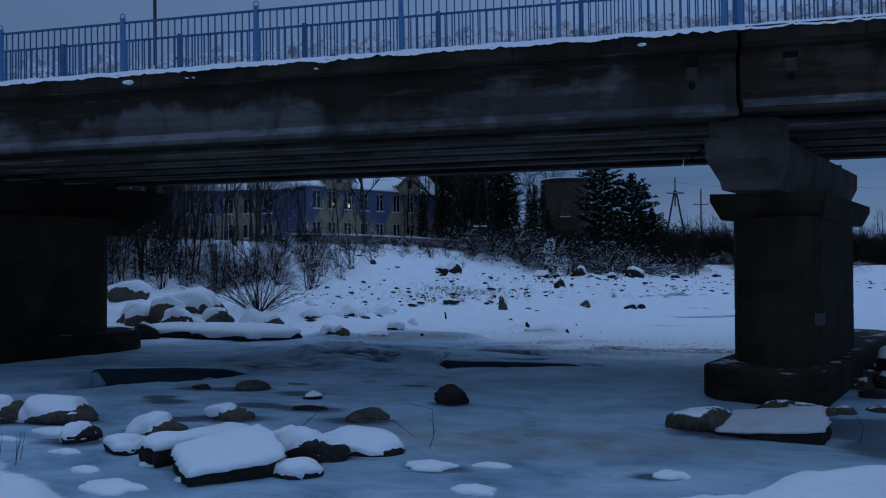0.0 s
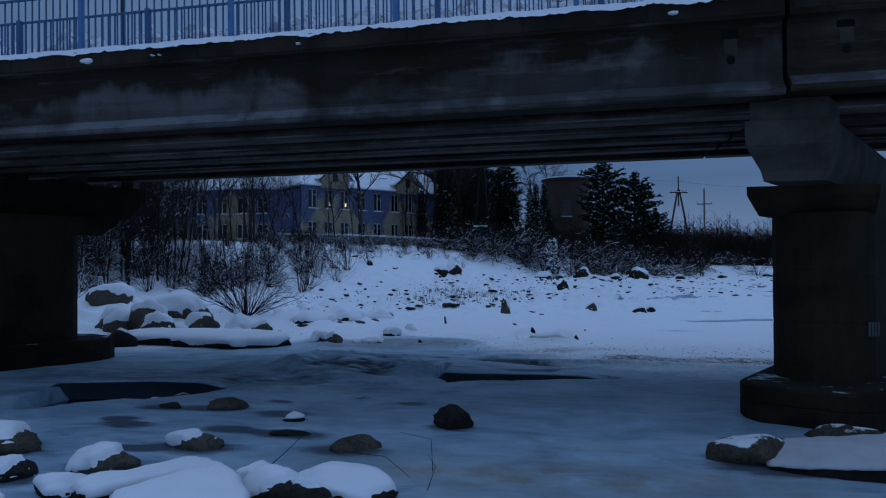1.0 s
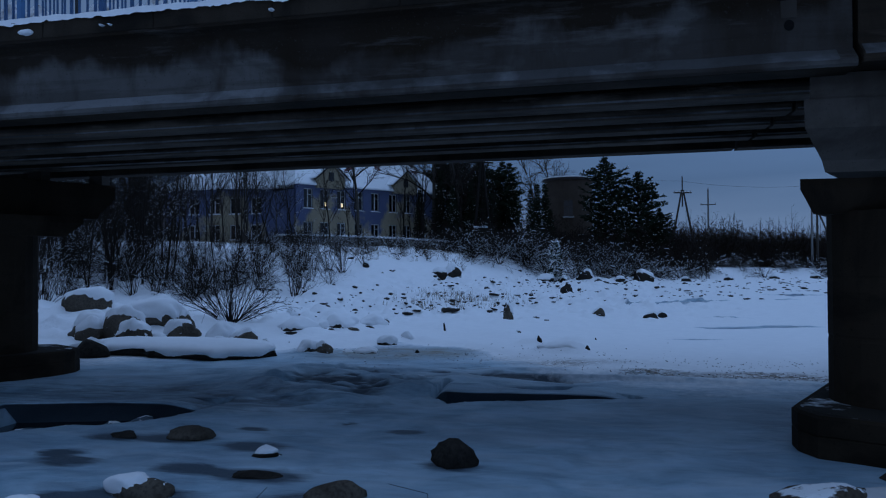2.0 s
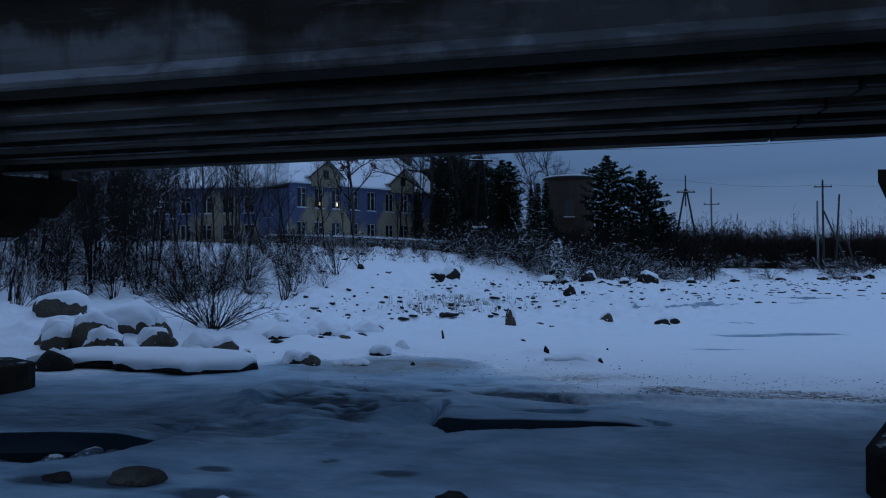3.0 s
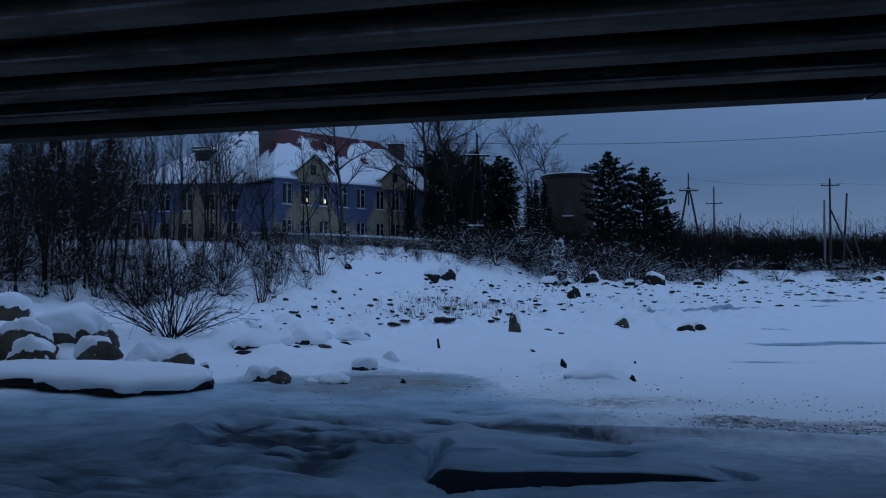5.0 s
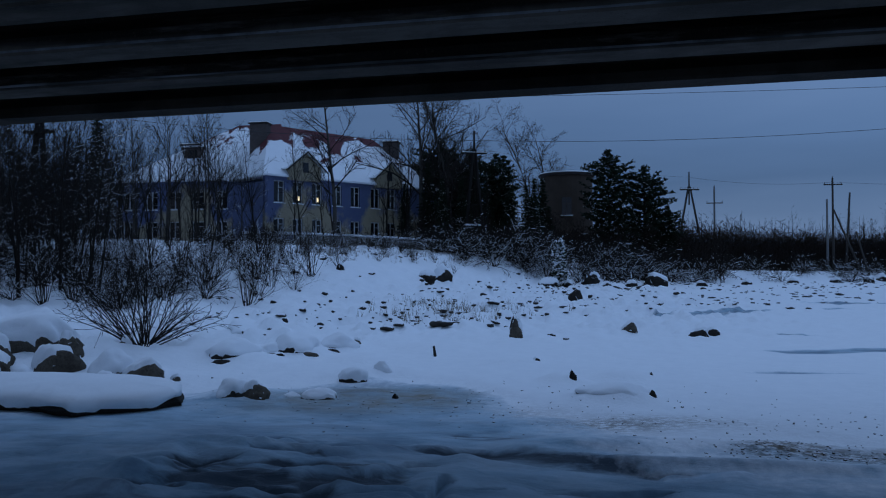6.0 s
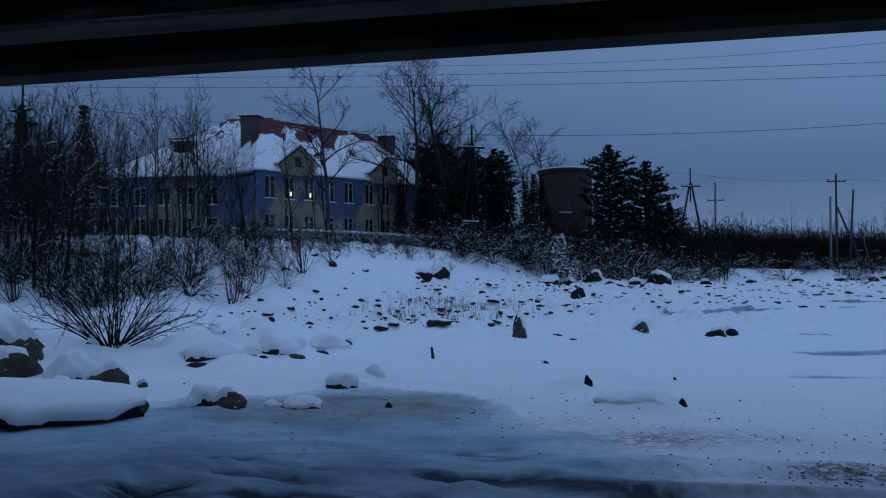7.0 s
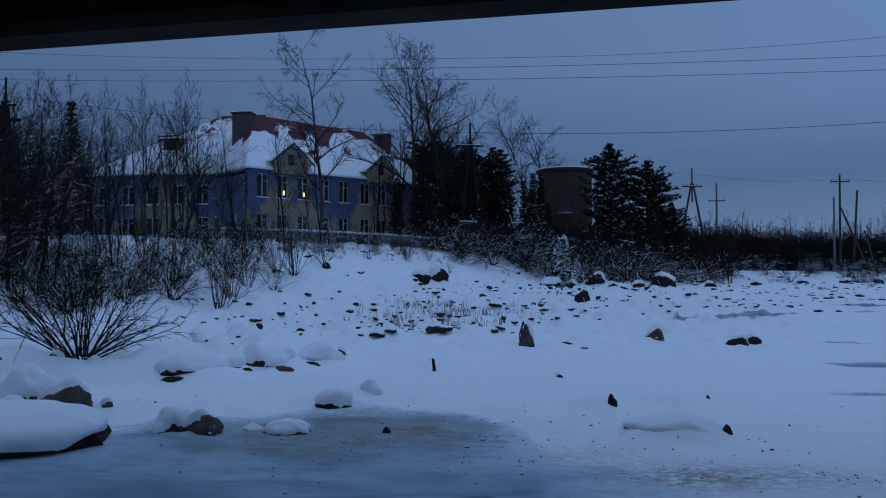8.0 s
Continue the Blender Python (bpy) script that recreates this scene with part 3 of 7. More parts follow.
# snow drifted over and round the shore boulders: place, radius, height
DRIFTS = ((-16.2, 28.4, 1.5, 0.36), (-18.4, 28.0, 1.5, 0.24), (-15.3, 26.7, 0.9, 0.22), (-14.0, 26.6, 0.8, 0.20), (-12.5, 26.5, 0.9, 0.22), (-11.3, 26.5, 0.6, 0.10), (-20.3, 28.6, 1.5, 0.3), (-21.6, 31.2, 1.7, 0.3), (-9.3, 25.5, 0.7, 0.16), (-13.8, 28.6, 1.4, 0.35),
          (-7.3, 27.9, 0.7, 0.14), (-6.6, 28.6, 0.6, 0.12), (-1.55, 25.65, 0.6, 0.17), (-0.95, 25.65, 0.55, 0.19), (-2.35, 27.62, 0.42, 0.18), (-0.75, 28.5, 0.65, 0.14), (-3.2, 30.6, 0.4, 0.10), (-3.75, 30.6, 0.6, 0.09), (-11.4, 29.6, 0.9, 0.30), (-10.0, 31.3, 0.8, 0.30), (-9.0, 32.4, 0.8, 0.26), (-12.6, 30.6, 1.1, 0.25),
          (-10.6, 29.4, 0.7, 0.10), (-8.0, 30.6, 0.9, 0.14), (-6.3, 33.2, 1.2, 0.16), (-12.6, 33.6, 1.2, 0.3), (0.1, 39.2, 0.6, 0.14), (2.8, 38.1, 0.9, 0.16))


def drift(x, y):
    return sum(sh * math.exp(-(((x - sx) ** 2 + (y - sy) ** 2) / sr ** 2) ** 1.4) for sx, sy, sr, sh in DRIFTS)


def ground_z(x, y):
    i = min(max(int(np.searchsorted(gx, x)) - 1, 0), len(gx) - 2)
    j = min(max(int(np.searchsorted(gy, y)) - 1, 0), len(gy) - 2)
    u, v = (x - gx[i]) / (gx[i + 1] - gx[i]), (y - gy[j]) / (gy[j + 1] - gy[j])
    return float((Z_GRID[j, i] * (1 - u) + Z_GRID[j, i + 1] * u) * (1 - v) + (Z_GRID[j + 1, i] * (1 - u) + Z_GRID[j + 1, i + 1] * u) * v)


def spread(lo, hi, step, out_lo, out_hi, grow=1.22):
    mid = list(np.arange(lo, hi + 1e-6, step))
    s, a = step, lo
    left = []
    while a > out_lo:
        s *= grow
        a -= s
        left.append(a)
    s, a = step, hi
    right = []
    while a < out_hi:
        s *= grow
        a += s
        right.append(a)
    return np.array(left[::-1] + mid + right)


gx = np.concatenate([spread(-30, -16.2, 0.34, -900, -16.3, 1.06)[:-1], np.arange(-16, -10.2, 0.15), np.arange(-10.1, -2.9, 0.07), np.arange(-2.8, 9.01, 0.14), spread(9.3, 24, 0.34, 9.3, 900, 1.06)])
gy = np.concatenate([spread(6.5, 17.4, 0.12, -300, 6.5, 1.06)[:-1], np.arange(17.5, 19.4, 0.05), np.arange(19.4, 22.0, 0.06), np.arange(22.0, 28.01, 0.12), spread(28.22, 66, 0.23, 28.22, 1500, 1.035)])
GXX, GYY = np.meshgrid(gx, gy)
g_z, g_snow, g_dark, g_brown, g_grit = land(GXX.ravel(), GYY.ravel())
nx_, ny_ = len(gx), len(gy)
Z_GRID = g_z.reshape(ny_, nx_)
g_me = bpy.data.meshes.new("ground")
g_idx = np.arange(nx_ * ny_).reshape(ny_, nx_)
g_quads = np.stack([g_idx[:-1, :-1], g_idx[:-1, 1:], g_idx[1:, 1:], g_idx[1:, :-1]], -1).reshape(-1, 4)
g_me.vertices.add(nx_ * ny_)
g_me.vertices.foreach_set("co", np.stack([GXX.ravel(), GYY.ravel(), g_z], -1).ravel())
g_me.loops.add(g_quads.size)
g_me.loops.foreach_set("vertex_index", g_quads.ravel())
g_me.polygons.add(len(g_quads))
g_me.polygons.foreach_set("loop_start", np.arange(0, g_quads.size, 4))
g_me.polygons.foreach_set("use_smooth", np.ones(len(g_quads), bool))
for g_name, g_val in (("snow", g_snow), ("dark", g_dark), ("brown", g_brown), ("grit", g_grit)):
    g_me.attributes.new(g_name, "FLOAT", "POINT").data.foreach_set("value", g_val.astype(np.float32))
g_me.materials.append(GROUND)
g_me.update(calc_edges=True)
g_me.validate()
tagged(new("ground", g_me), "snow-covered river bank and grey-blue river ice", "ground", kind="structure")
water_shape = Shape().add([(-16, 12, WATER_Z), (4, 12, WATER_Z), (4, 20.5, WATER_Z), (-16, 20.5, WATER_Z)], [(0, 1, 2, 3)])
lone("water", water_shape, WATER, "black open water in cracks of the river ice", "water", kind="structure")


def ice_plate(name, label, xs, front, lift, reach):
    """A heaved plate of ice whose raised lip overhangs the crack."""
    s = Shape()
    n = 9
    for i, x in enumerate(xs):
        f_ = float(front(x))
        end = smooth01(min(i / 5, (len(xs) - 1 - i) / 14, 1.0))
        k = 0.012 + float(lift(x)) + 0.008 * noise.noise((x * 1.1, 3.0, 1.0))
        k = k * end - 0.12 * (1 - end)
        s.v.append((x, f_ + 0.34 * end, WATER_Z - 0.03))
        s.v.append((x, f_ + 0.10 * end, k - 0.06))
        s.v.append((x, f_, k - 0.012))
        for j in range(n):
            u = j / (n - 1)
            y = f_ + 0.04 + reach * u
            s.v.append((x, y, k * (1 - smooth01(u)) + (ground_z(x, f_ + reach + 0.3) - 0.02 - 0.16 * (1 - end)) * smooth01(u)))
        s.v.append((x, f_ + reach * 0.95, ground_z(x, f_ + reach) - 0.3))
    m = n + 4
    for i in range(len(xs) - 1):
        for j in range(m - 1):
            a = i * m + j
            s.f.append((a, a + m, a + m + 1, a + 1))
    plate = lone(name, s, GROUND, label, "ice", group="heaved plates of river ice", smooth=True)
    plate_masks = land([v[0] for v in s.v], [v[1] for v in s.v])
    # face under the lip set fully dark, the overhang's shadow put into the colour
    plate_masks[2].reshape(-1, m)[:, :2] = 1.0
    plate_masks[1].reshape(-1, m)[:, :2] = 0.0
    for attr_name, vals in (("snow", plate_masks[1]), ("dark", plate_masks[2]), ("brown", plate_masks[3])):
        plate.data.attributes.new(attr_name, "FLOAT", "POINT").data.foreach_set("value", vals.astype(np.float32))
    return plate


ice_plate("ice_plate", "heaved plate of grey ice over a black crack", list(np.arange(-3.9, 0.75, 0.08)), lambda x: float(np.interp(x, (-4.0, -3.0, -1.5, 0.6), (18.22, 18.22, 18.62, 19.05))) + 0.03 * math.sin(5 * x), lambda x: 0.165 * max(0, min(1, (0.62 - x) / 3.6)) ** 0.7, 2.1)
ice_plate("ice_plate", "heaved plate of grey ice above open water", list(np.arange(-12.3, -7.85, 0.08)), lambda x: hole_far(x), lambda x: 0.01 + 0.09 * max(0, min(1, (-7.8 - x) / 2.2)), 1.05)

# ---- the road bridge ----
BRIDGE = pose(-4, 13.7, 0, 0, 0, -0.7) @ pose(4, -13.7, 0, 0, -0.58, 0)          # the deck climbs a little along +x
Y0, ZB, ZT = 13.68, 5.34, 6.90                # front face, underside and top of the edge girder
RIBS = ((15.32, 5.35), (16.72, 5.38), (18.18, 5.42), (19.68, 5.45))
Y_BACK = 22.0
JOINT_R, JOINT_L = 2.91, -18.4


def edge_profile(y, s, zb):
    """Edge girder with a bulb at its foot and a kerb beam at its head; s = 1 faces -y, -1 faces +y."""
    pts = [(0.00, zb + 0.03), (0.03, zb), (0.50, zb), (0.52, zb + 0.05), (0.52, zb + 0.16), (0.34, zb + 0.34), (0.34, ZT - 0.36),
           (0.80, ZT - 0.30), (0.80, ZT), (0.02, ZT), (-0.02, ZT - 0.03), (-0.02, ZT - 0.33), (0.10, ZT - 0.37), (0.16, ZT - 0.42), (0.19, zb + 0.32), (0.18, zb + 0.28), (0.005, zb + 0.10)]
    out = [(y + s * a, b) for a, b in pts]
    return out if s > 0 else out[::-1]


def rib_profile(y, zb):
    return [(y, zb), (y + 0.44, zb), (y + 0.46, zb + 0.04), (y + 0.46, zb + 0.20), (y + 0.32, zb + 0.36), (y + 0.30, ZT - 0.5), (y + 0.44, ZT - 0.36),
            (y + 0.02, ZT - 0.36), (y + 0.16, ZT - 0.5), (y + 0.14, zb + 0.36), (y - 0.01, zb + 0.20), (y - 0.01, zb + 0.04)]


def bridge_span(x0, x1, label):
    span = thing("bridge_span", label, "bridge", BRIDGE, "spans of the road bridge")
    lift = 0.05 if x0 > 0 else 0.0
    part("edge_girder", Shape().prism(edge_profile(Y0, 1, ZB + lift), x0, x1), CONCRETE_BROWN if lift else CONCRETE, span, "brown mottled concrete edge girder" if lift else "stained pale concrete edge girder")
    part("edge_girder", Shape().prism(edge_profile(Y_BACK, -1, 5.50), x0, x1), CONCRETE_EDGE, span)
    z1 = ZB + lift
    # dark strip added below the girder, the underside's shade put into its colour
    part("soffit", Shape().box(x0 + 0.01, x1 - 0.01, Y0 + 0.045, Y0 + 0.495, z1 - 0.006, z1 + 0.01), CONCRETE_PIER, span, "dark soffit strip, the underside's shade put into its colour")
    # strip laid over the chamfer, the skylight on it put into the colour
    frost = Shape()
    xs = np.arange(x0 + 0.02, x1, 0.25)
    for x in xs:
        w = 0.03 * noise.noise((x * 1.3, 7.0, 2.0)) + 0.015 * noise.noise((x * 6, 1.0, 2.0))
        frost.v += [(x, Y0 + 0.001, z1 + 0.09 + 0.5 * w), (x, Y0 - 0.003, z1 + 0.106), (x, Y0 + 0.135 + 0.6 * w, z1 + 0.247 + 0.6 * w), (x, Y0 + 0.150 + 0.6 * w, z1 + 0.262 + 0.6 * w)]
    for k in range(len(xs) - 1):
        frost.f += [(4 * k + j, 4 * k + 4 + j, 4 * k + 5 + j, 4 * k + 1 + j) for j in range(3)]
    part("skylit_ledge", frost, CONCRETE_LIT, span, "pale strip along the girder foot, skylight put into its colour")
    for y, zb in RIBS:
        rib = part("girder", Shape().prism(rib_profile(y, zb), x0, x1), CONCRETE_RIB, span, "concrete girder, web darkened and foot paled for shade and bounced light")
        # pale strip along the rib's lower edge paints the light it catches
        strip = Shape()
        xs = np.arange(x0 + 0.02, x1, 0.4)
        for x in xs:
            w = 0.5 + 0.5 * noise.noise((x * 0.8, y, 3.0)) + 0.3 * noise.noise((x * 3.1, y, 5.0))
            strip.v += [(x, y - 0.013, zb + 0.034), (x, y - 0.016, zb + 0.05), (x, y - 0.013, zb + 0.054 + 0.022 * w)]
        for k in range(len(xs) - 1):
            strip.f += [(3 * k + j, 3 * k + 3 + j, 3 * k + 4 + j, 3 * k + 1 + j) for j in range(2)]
        part("arris", strip, CONCRETE_LIT, rib, "pale strip on the lower edge, caught light put into its colour")
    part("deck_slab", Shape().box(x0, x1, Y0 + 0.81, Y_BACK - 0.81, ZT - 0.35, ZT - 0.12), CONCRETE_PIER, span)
    for k in range(1, 5):
        xm = x0 + (x1 - x0) * k / 5
        ys_all = (Y0 + 0.36, *[y + 0.31 for y, zb in RIBS])
        ye_all = (*[y + 0.13 for y, zb in RIBS], Y_BACK - 0.36)
        d = Shape()
        for a, b in zip(ys_all, ye_all):
            d.box(xm - 0.08, xm + 0.08, a, b, 5.95, ZT - 0.36)
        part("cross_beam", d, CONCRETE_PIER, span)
    return span


span_mid = bridge_span(JOINT_L + 0.04, JOINT_R - 0.035, "weathered concrete bridge span over the frozen river")
span_right = bridge_span(JOINT_R + 0.035, 27.0, "weathered concrete bridge span beyond the expansion joint")
bridge_span(-45.0, JOINT_L - 0.04, "weathered concrete bridge span towards the far abutment")
for hx, hz, owner in ((2.1, 5.97, span_mid), (3.81, 6.03, span_right)):
    ring = [(hx + 0.065 * math.cos(a), Y0 + 0.166, hz + 0.075 * math.sin(a)) for a in (2 * math.pi * k / 14 for k in range(14))]
    part("drain_hole", Shape().add(ring, [tuple(reversed(range(14)))]), HOLE, owner, "black drain hole")
    part("lifting_pocket", Shape().box(hx - 0.14, hx + 0.12, Y0 + 0.158, Y0 + 0.22, hz + 0.34, hz + 0.50), HOLE, owner, "dark square pocket")
    part("repair_patch", Shape().box(hx - 0.10, hx + 0.10, Y0 + 0.164, Y0 + 0.22, hz + 0.10, hz + 0.335), CONCRETE_CAP, owner, "pale mortar patch")
# kerb segments of the edge, with their joints
for k, kx in enumerate(np.arange(-17.2, 2.6, 2.0)):
    part("kerb_block", Shape().box(kx + 0.01, min(kx + 1.99, 2.88), Y0 - 0.035, Y0 + 0.3, ZT - 0.28, ZT + 0.012, 0.012), CONCRETE_EDGE, span_mid, "stained kerb block" if k == 0 else "")
for k in range(11):
    kx = 3.0 + 2.0 * k
    part("kerb_block", Shape().box(kx + 0.01, kx + 1.99, Y0 - 0.035, Y0 + 0.3, ZT - 0.24, ZT + 0.045, 0.012), CONCRETE_EDGE, span_right)


# snow along the footway, with an uneven lip
def ribbon(x0, x1, step, y0, y1, z0, height, rough, seed, lumps=0.0, cols=9, round_=0.45):
    s = Shape()
    xs = np.arange(x0, x1, step)
    vs, fs = [], []
    for i, x in enumerate(xs):
        for j in range(cols):
            u = j / (cols - 1)
            n1 = noise.noise((x * 0.9, u * 2.0, seed)) + 0.5 * noise.noise((x * 2.7, u * 5.0, seed + 9))
            n2 = noise.noise((x * 5.5, u * 8.0, seed + 3))
            dome = max(0.0, math.sin(math.pi * u)) ** round_
            yy = y0 + (y1 - y0) * u + (rough * 0.5 * n1 if 0 < j < cols - 1 else rough * 0.35 * n1)
            low = -0.02 + 0.05 * noise.noise((x * 1.7, 4.0, seed)) + 0.035 * noise.noise((x * 7.3, 2.0, seed)) + 0.02 * noise.noise((x * 17, 2.0, seed)) if j == 0 and not lumps else 0.0
            if lumps:
                near_, far_ = noise.voronoi((x * 2.6, yy * 2.6, seed))[0][:2]
                n2 = 0.7 * min(1.0, 1.5 * (far_ - near_)) + 0.3 * noise.voronoi((x * 6.5, yy * 6.5, seed))[0][0] + 0.5 * n1
            vs.append((x, yy, z0 + low + dome * (height + rough * n1 + (lumps * n2 if lumps else 0.02 * n2))))
    for i in range(len(xs) - 1):
        for j in range(cols - 1):
            a = i * cols + j
            fs.append((a, a + cols, a + cols + 1, a + 1))
    return s.add(vs, fs)


lone("footway_snow", ribbon(-30, 16, 0.05, Y0 - 0.075, Y0 + 2.4, ZT - 0.01, 0.15, 0.05, 1.0, 0.0, 25, 0.14), SNOW, "fresh snow lying on the bridge footway", "snow", BRIDGE, kind="stuff", smooth=True)
lone("ploughed_snow", ribbon(-44, 26, 0.06, Y0 + 1.4, Y0 + 3.3, ZT + 0.0, 0.88, 0.14, 5.0, 0.42, 30, 0.5), make_ploughed(), "lumpy grey-brown ridge of ploughed snow beside the road", "snow", BRIDGE, kind="stuff", smooth=True)
lone("road", Shape().box(-44, 26, Y0 + 2.4, Y_BACK - 0.82, ZT - 0.119, ZT - 0.02), SNOW, "snow-covered road deck", "road", BRIDGE, kind="structure")
for lx, lw in ((-9.5, 0.17), (-8.1, 0.05), (-7.95, 0.04), (-5.2, 0.06), (1.2, 0.10)):
    lump = bmesh.new()
    bmesh.ops.create_icosphere(lump, subdivisions=2, radius=1.0)
    for v in lump.verts:
        v.co = Vector((v.co.x * lw * 0.8, v.co.y * 0.07, v.co.z * lw * 0.33)) * (1 + 0.3 * noise.noise(v.co * 2 + Vector((lx, 0, 0))))
    lone("snow_clump", Shape().take(lump), SNOW, "small clump of snow stuck to the concrete kerb", "snow", BRIDGE @ pose(lx, Y0 - 0.05, ZT - 0.17), "snow clumps on the kerb", smooth=True)

# railings
POST_H, RAIL_TOP = 1.30, 1.20
POST_XS = [-9.76 - 3.14 * k for k in range(10, 0, -1)] + [-9.76, -6.60, -3.45, -0.32, 2.68]
POST_XS_R = [2.96 + 3.12 * k for k in range(8)]
PICKET = Shape().box(-0.011, 0.011, -0.011, 0.011, 0.08, RAIL_TOP - 0.02).mesh("picket", BLUE_PICKET)
PICKET_IN = Shape().box(-0.013, 0.013, -0.013, 0.013, 0.08, RAIL_TOP - 0.02).mesh("picket", BLUE_DARK)
POST = Shape().box(-0.045, 0.045, -0.045, 0.045, -0.02, POST_H, 0.006).mesh("post", BLUE_PAINT)
POST_IN = Shape().box(-0.05, 0.05, -0.05, 0.05, -0.02, RAIL_TOP + 0.05, 0.006).mesh("post", BLUE_DARK)
ring_pts = [(0.055 * math.cos(a), 0, POST_H + 0.05 + 0.055 * math.sin(a)) for a in (2 * math.pi * k / 14 for k in range(15))]
RING = Shape().tube(ring_pts, [0.011] * 15, 5).mesh("ring", BLUE_PAINT)


def railing(posts, y, label, post, picket, paint, ringed):
    rail = thing("bridge_railing", label, "railing", BRIDGE, "railings of the bridge")
    for x in posts:
        p = part("post", post, None, rail, at=pose(x, y, ZT))
        if ringed:
            part("ring", RING, None, p)
    for a, b in zip(posts, posts[1:]):
        part("top_rail", Shape().box(a + 0.045, b - 0.045, y - 0.025, y + 0.025, ZT + RAIL_TOP - 0.02, ZT + RAIL_TOP + 0.02, 0.004), BLUE_PICKET, rail)
        part("bottom_rail", Shape().box(a + 0.045, b - 0.045, y - 0.02, y + 0.02, ZT + 0.09, ZT + 0.125), paint, rail)
        n = 20
        for k in range(1, n):
            part("picket", picket, None, rail, at=pose(a + (b - a) * k / n, y, ZT))
    return rail


near_posts = [x for x in POST_XS if x > -17]
railing(near_posts, Y0 + 0.13, "blue painted steel bridge railing with ringed posts", POST, PICKET, BLUE_PAINT, True)
railing(POST_XS_R[:4], Y0 + 0.13, "blue painted steel bridge railing past the joint", POST, PICKET, BLUE_PAINT, True)
railing([-15.2, -12.17, -9.07, -5.98, -2.92, 0.10, 3.1, 6.1], Y0 + 1.25, "dull blue steel railing between footway and road", POST_IN, PICKET_IN, BLUE_DARK, False)
street_lamp = thing("street_lamp", "thin dark steel lamp post beside the bridge road", "lamp post", BRIDGE @ pose(-10.35, Y0 + 2.2, ZT - 0.1))
part("pole", Shape().tube([(0, 0, 0), (0, 0, 4), (0, 0, 7.5)], [0.045, 0.04, 0.035], 8), STEEL, street_lamp)
part("arm", Shape().tube([(0, 0, 7.4), (0, 0.5, 7.9), (0, 1.5, 8.05)], [0.035, 0.03, 0.03], 6), STEEL, street_lamp)
part("lamp_head", Shape().box(-0.12, 0.12, 1.4, 2.0, 7.95, 8.1, 0.03), STEEL, street_lamp)

# ---- piers, set askew to the deck ----
SKEW = radians(28)
AX = Vector((math.sin(SKEW), math.cos(SKEW), 0))
AN = Vector((math.cos(SKEW), -math.sin(SKEW), 0))


def capsule(c, length, half, z, sides=10, nose=1.0):
    """Ring round a wall with rounded ends: c the front nose's centre."""
    pts = []
    for k in range(sides + 1):
        a = -math.pi + math.pi * k / sides
        pts.append(c + AN * (half * math.cos(a)) * 1.0 + AX * (half * nose * math.sin(a)))
    for k in range(sides + 1):
        a = math.pi * k / sides
        pts.append(c + AX * length + AN * (half * math.cos(a)) + AX * (half * nose * math.sin(a)))
    return [(p.x, p.y, z) for p in pts]


def plinth_ring(c, length, half, z):
    """Ring round the pier's foot: a nose cut to five faces, c its centre."""
    nose = ((-1.0, 0.0), (-1.0, -0.62), (-0.86, -0.92), (-0.58, -1.16), (0.58, -1.16), (0.86, -0.92), (1.0, -0.62), (1.0, 0.0))
    pts = [c + AN * (half * n) + AX * (half * a) for n, a in nose]
    pts += [c + AX * length - AN * (half * n) - AX * (half * a) for n, a in nose]
    return [(p.x, p.y, z) for p in pts]


def slab_ring(c, length, w, z, grow=0.0):
    """Skewed block whose ends run along the deck; c the middle of the front end."""
    e = Vector((1, 0, 0))
    a, b = c - AX * grow, c + AX * (length + grow)
    h = w / 2
    return [(*(p[:2]), z) for p in (a - e * h, a + e * h, b + e * h, b - e * h)]


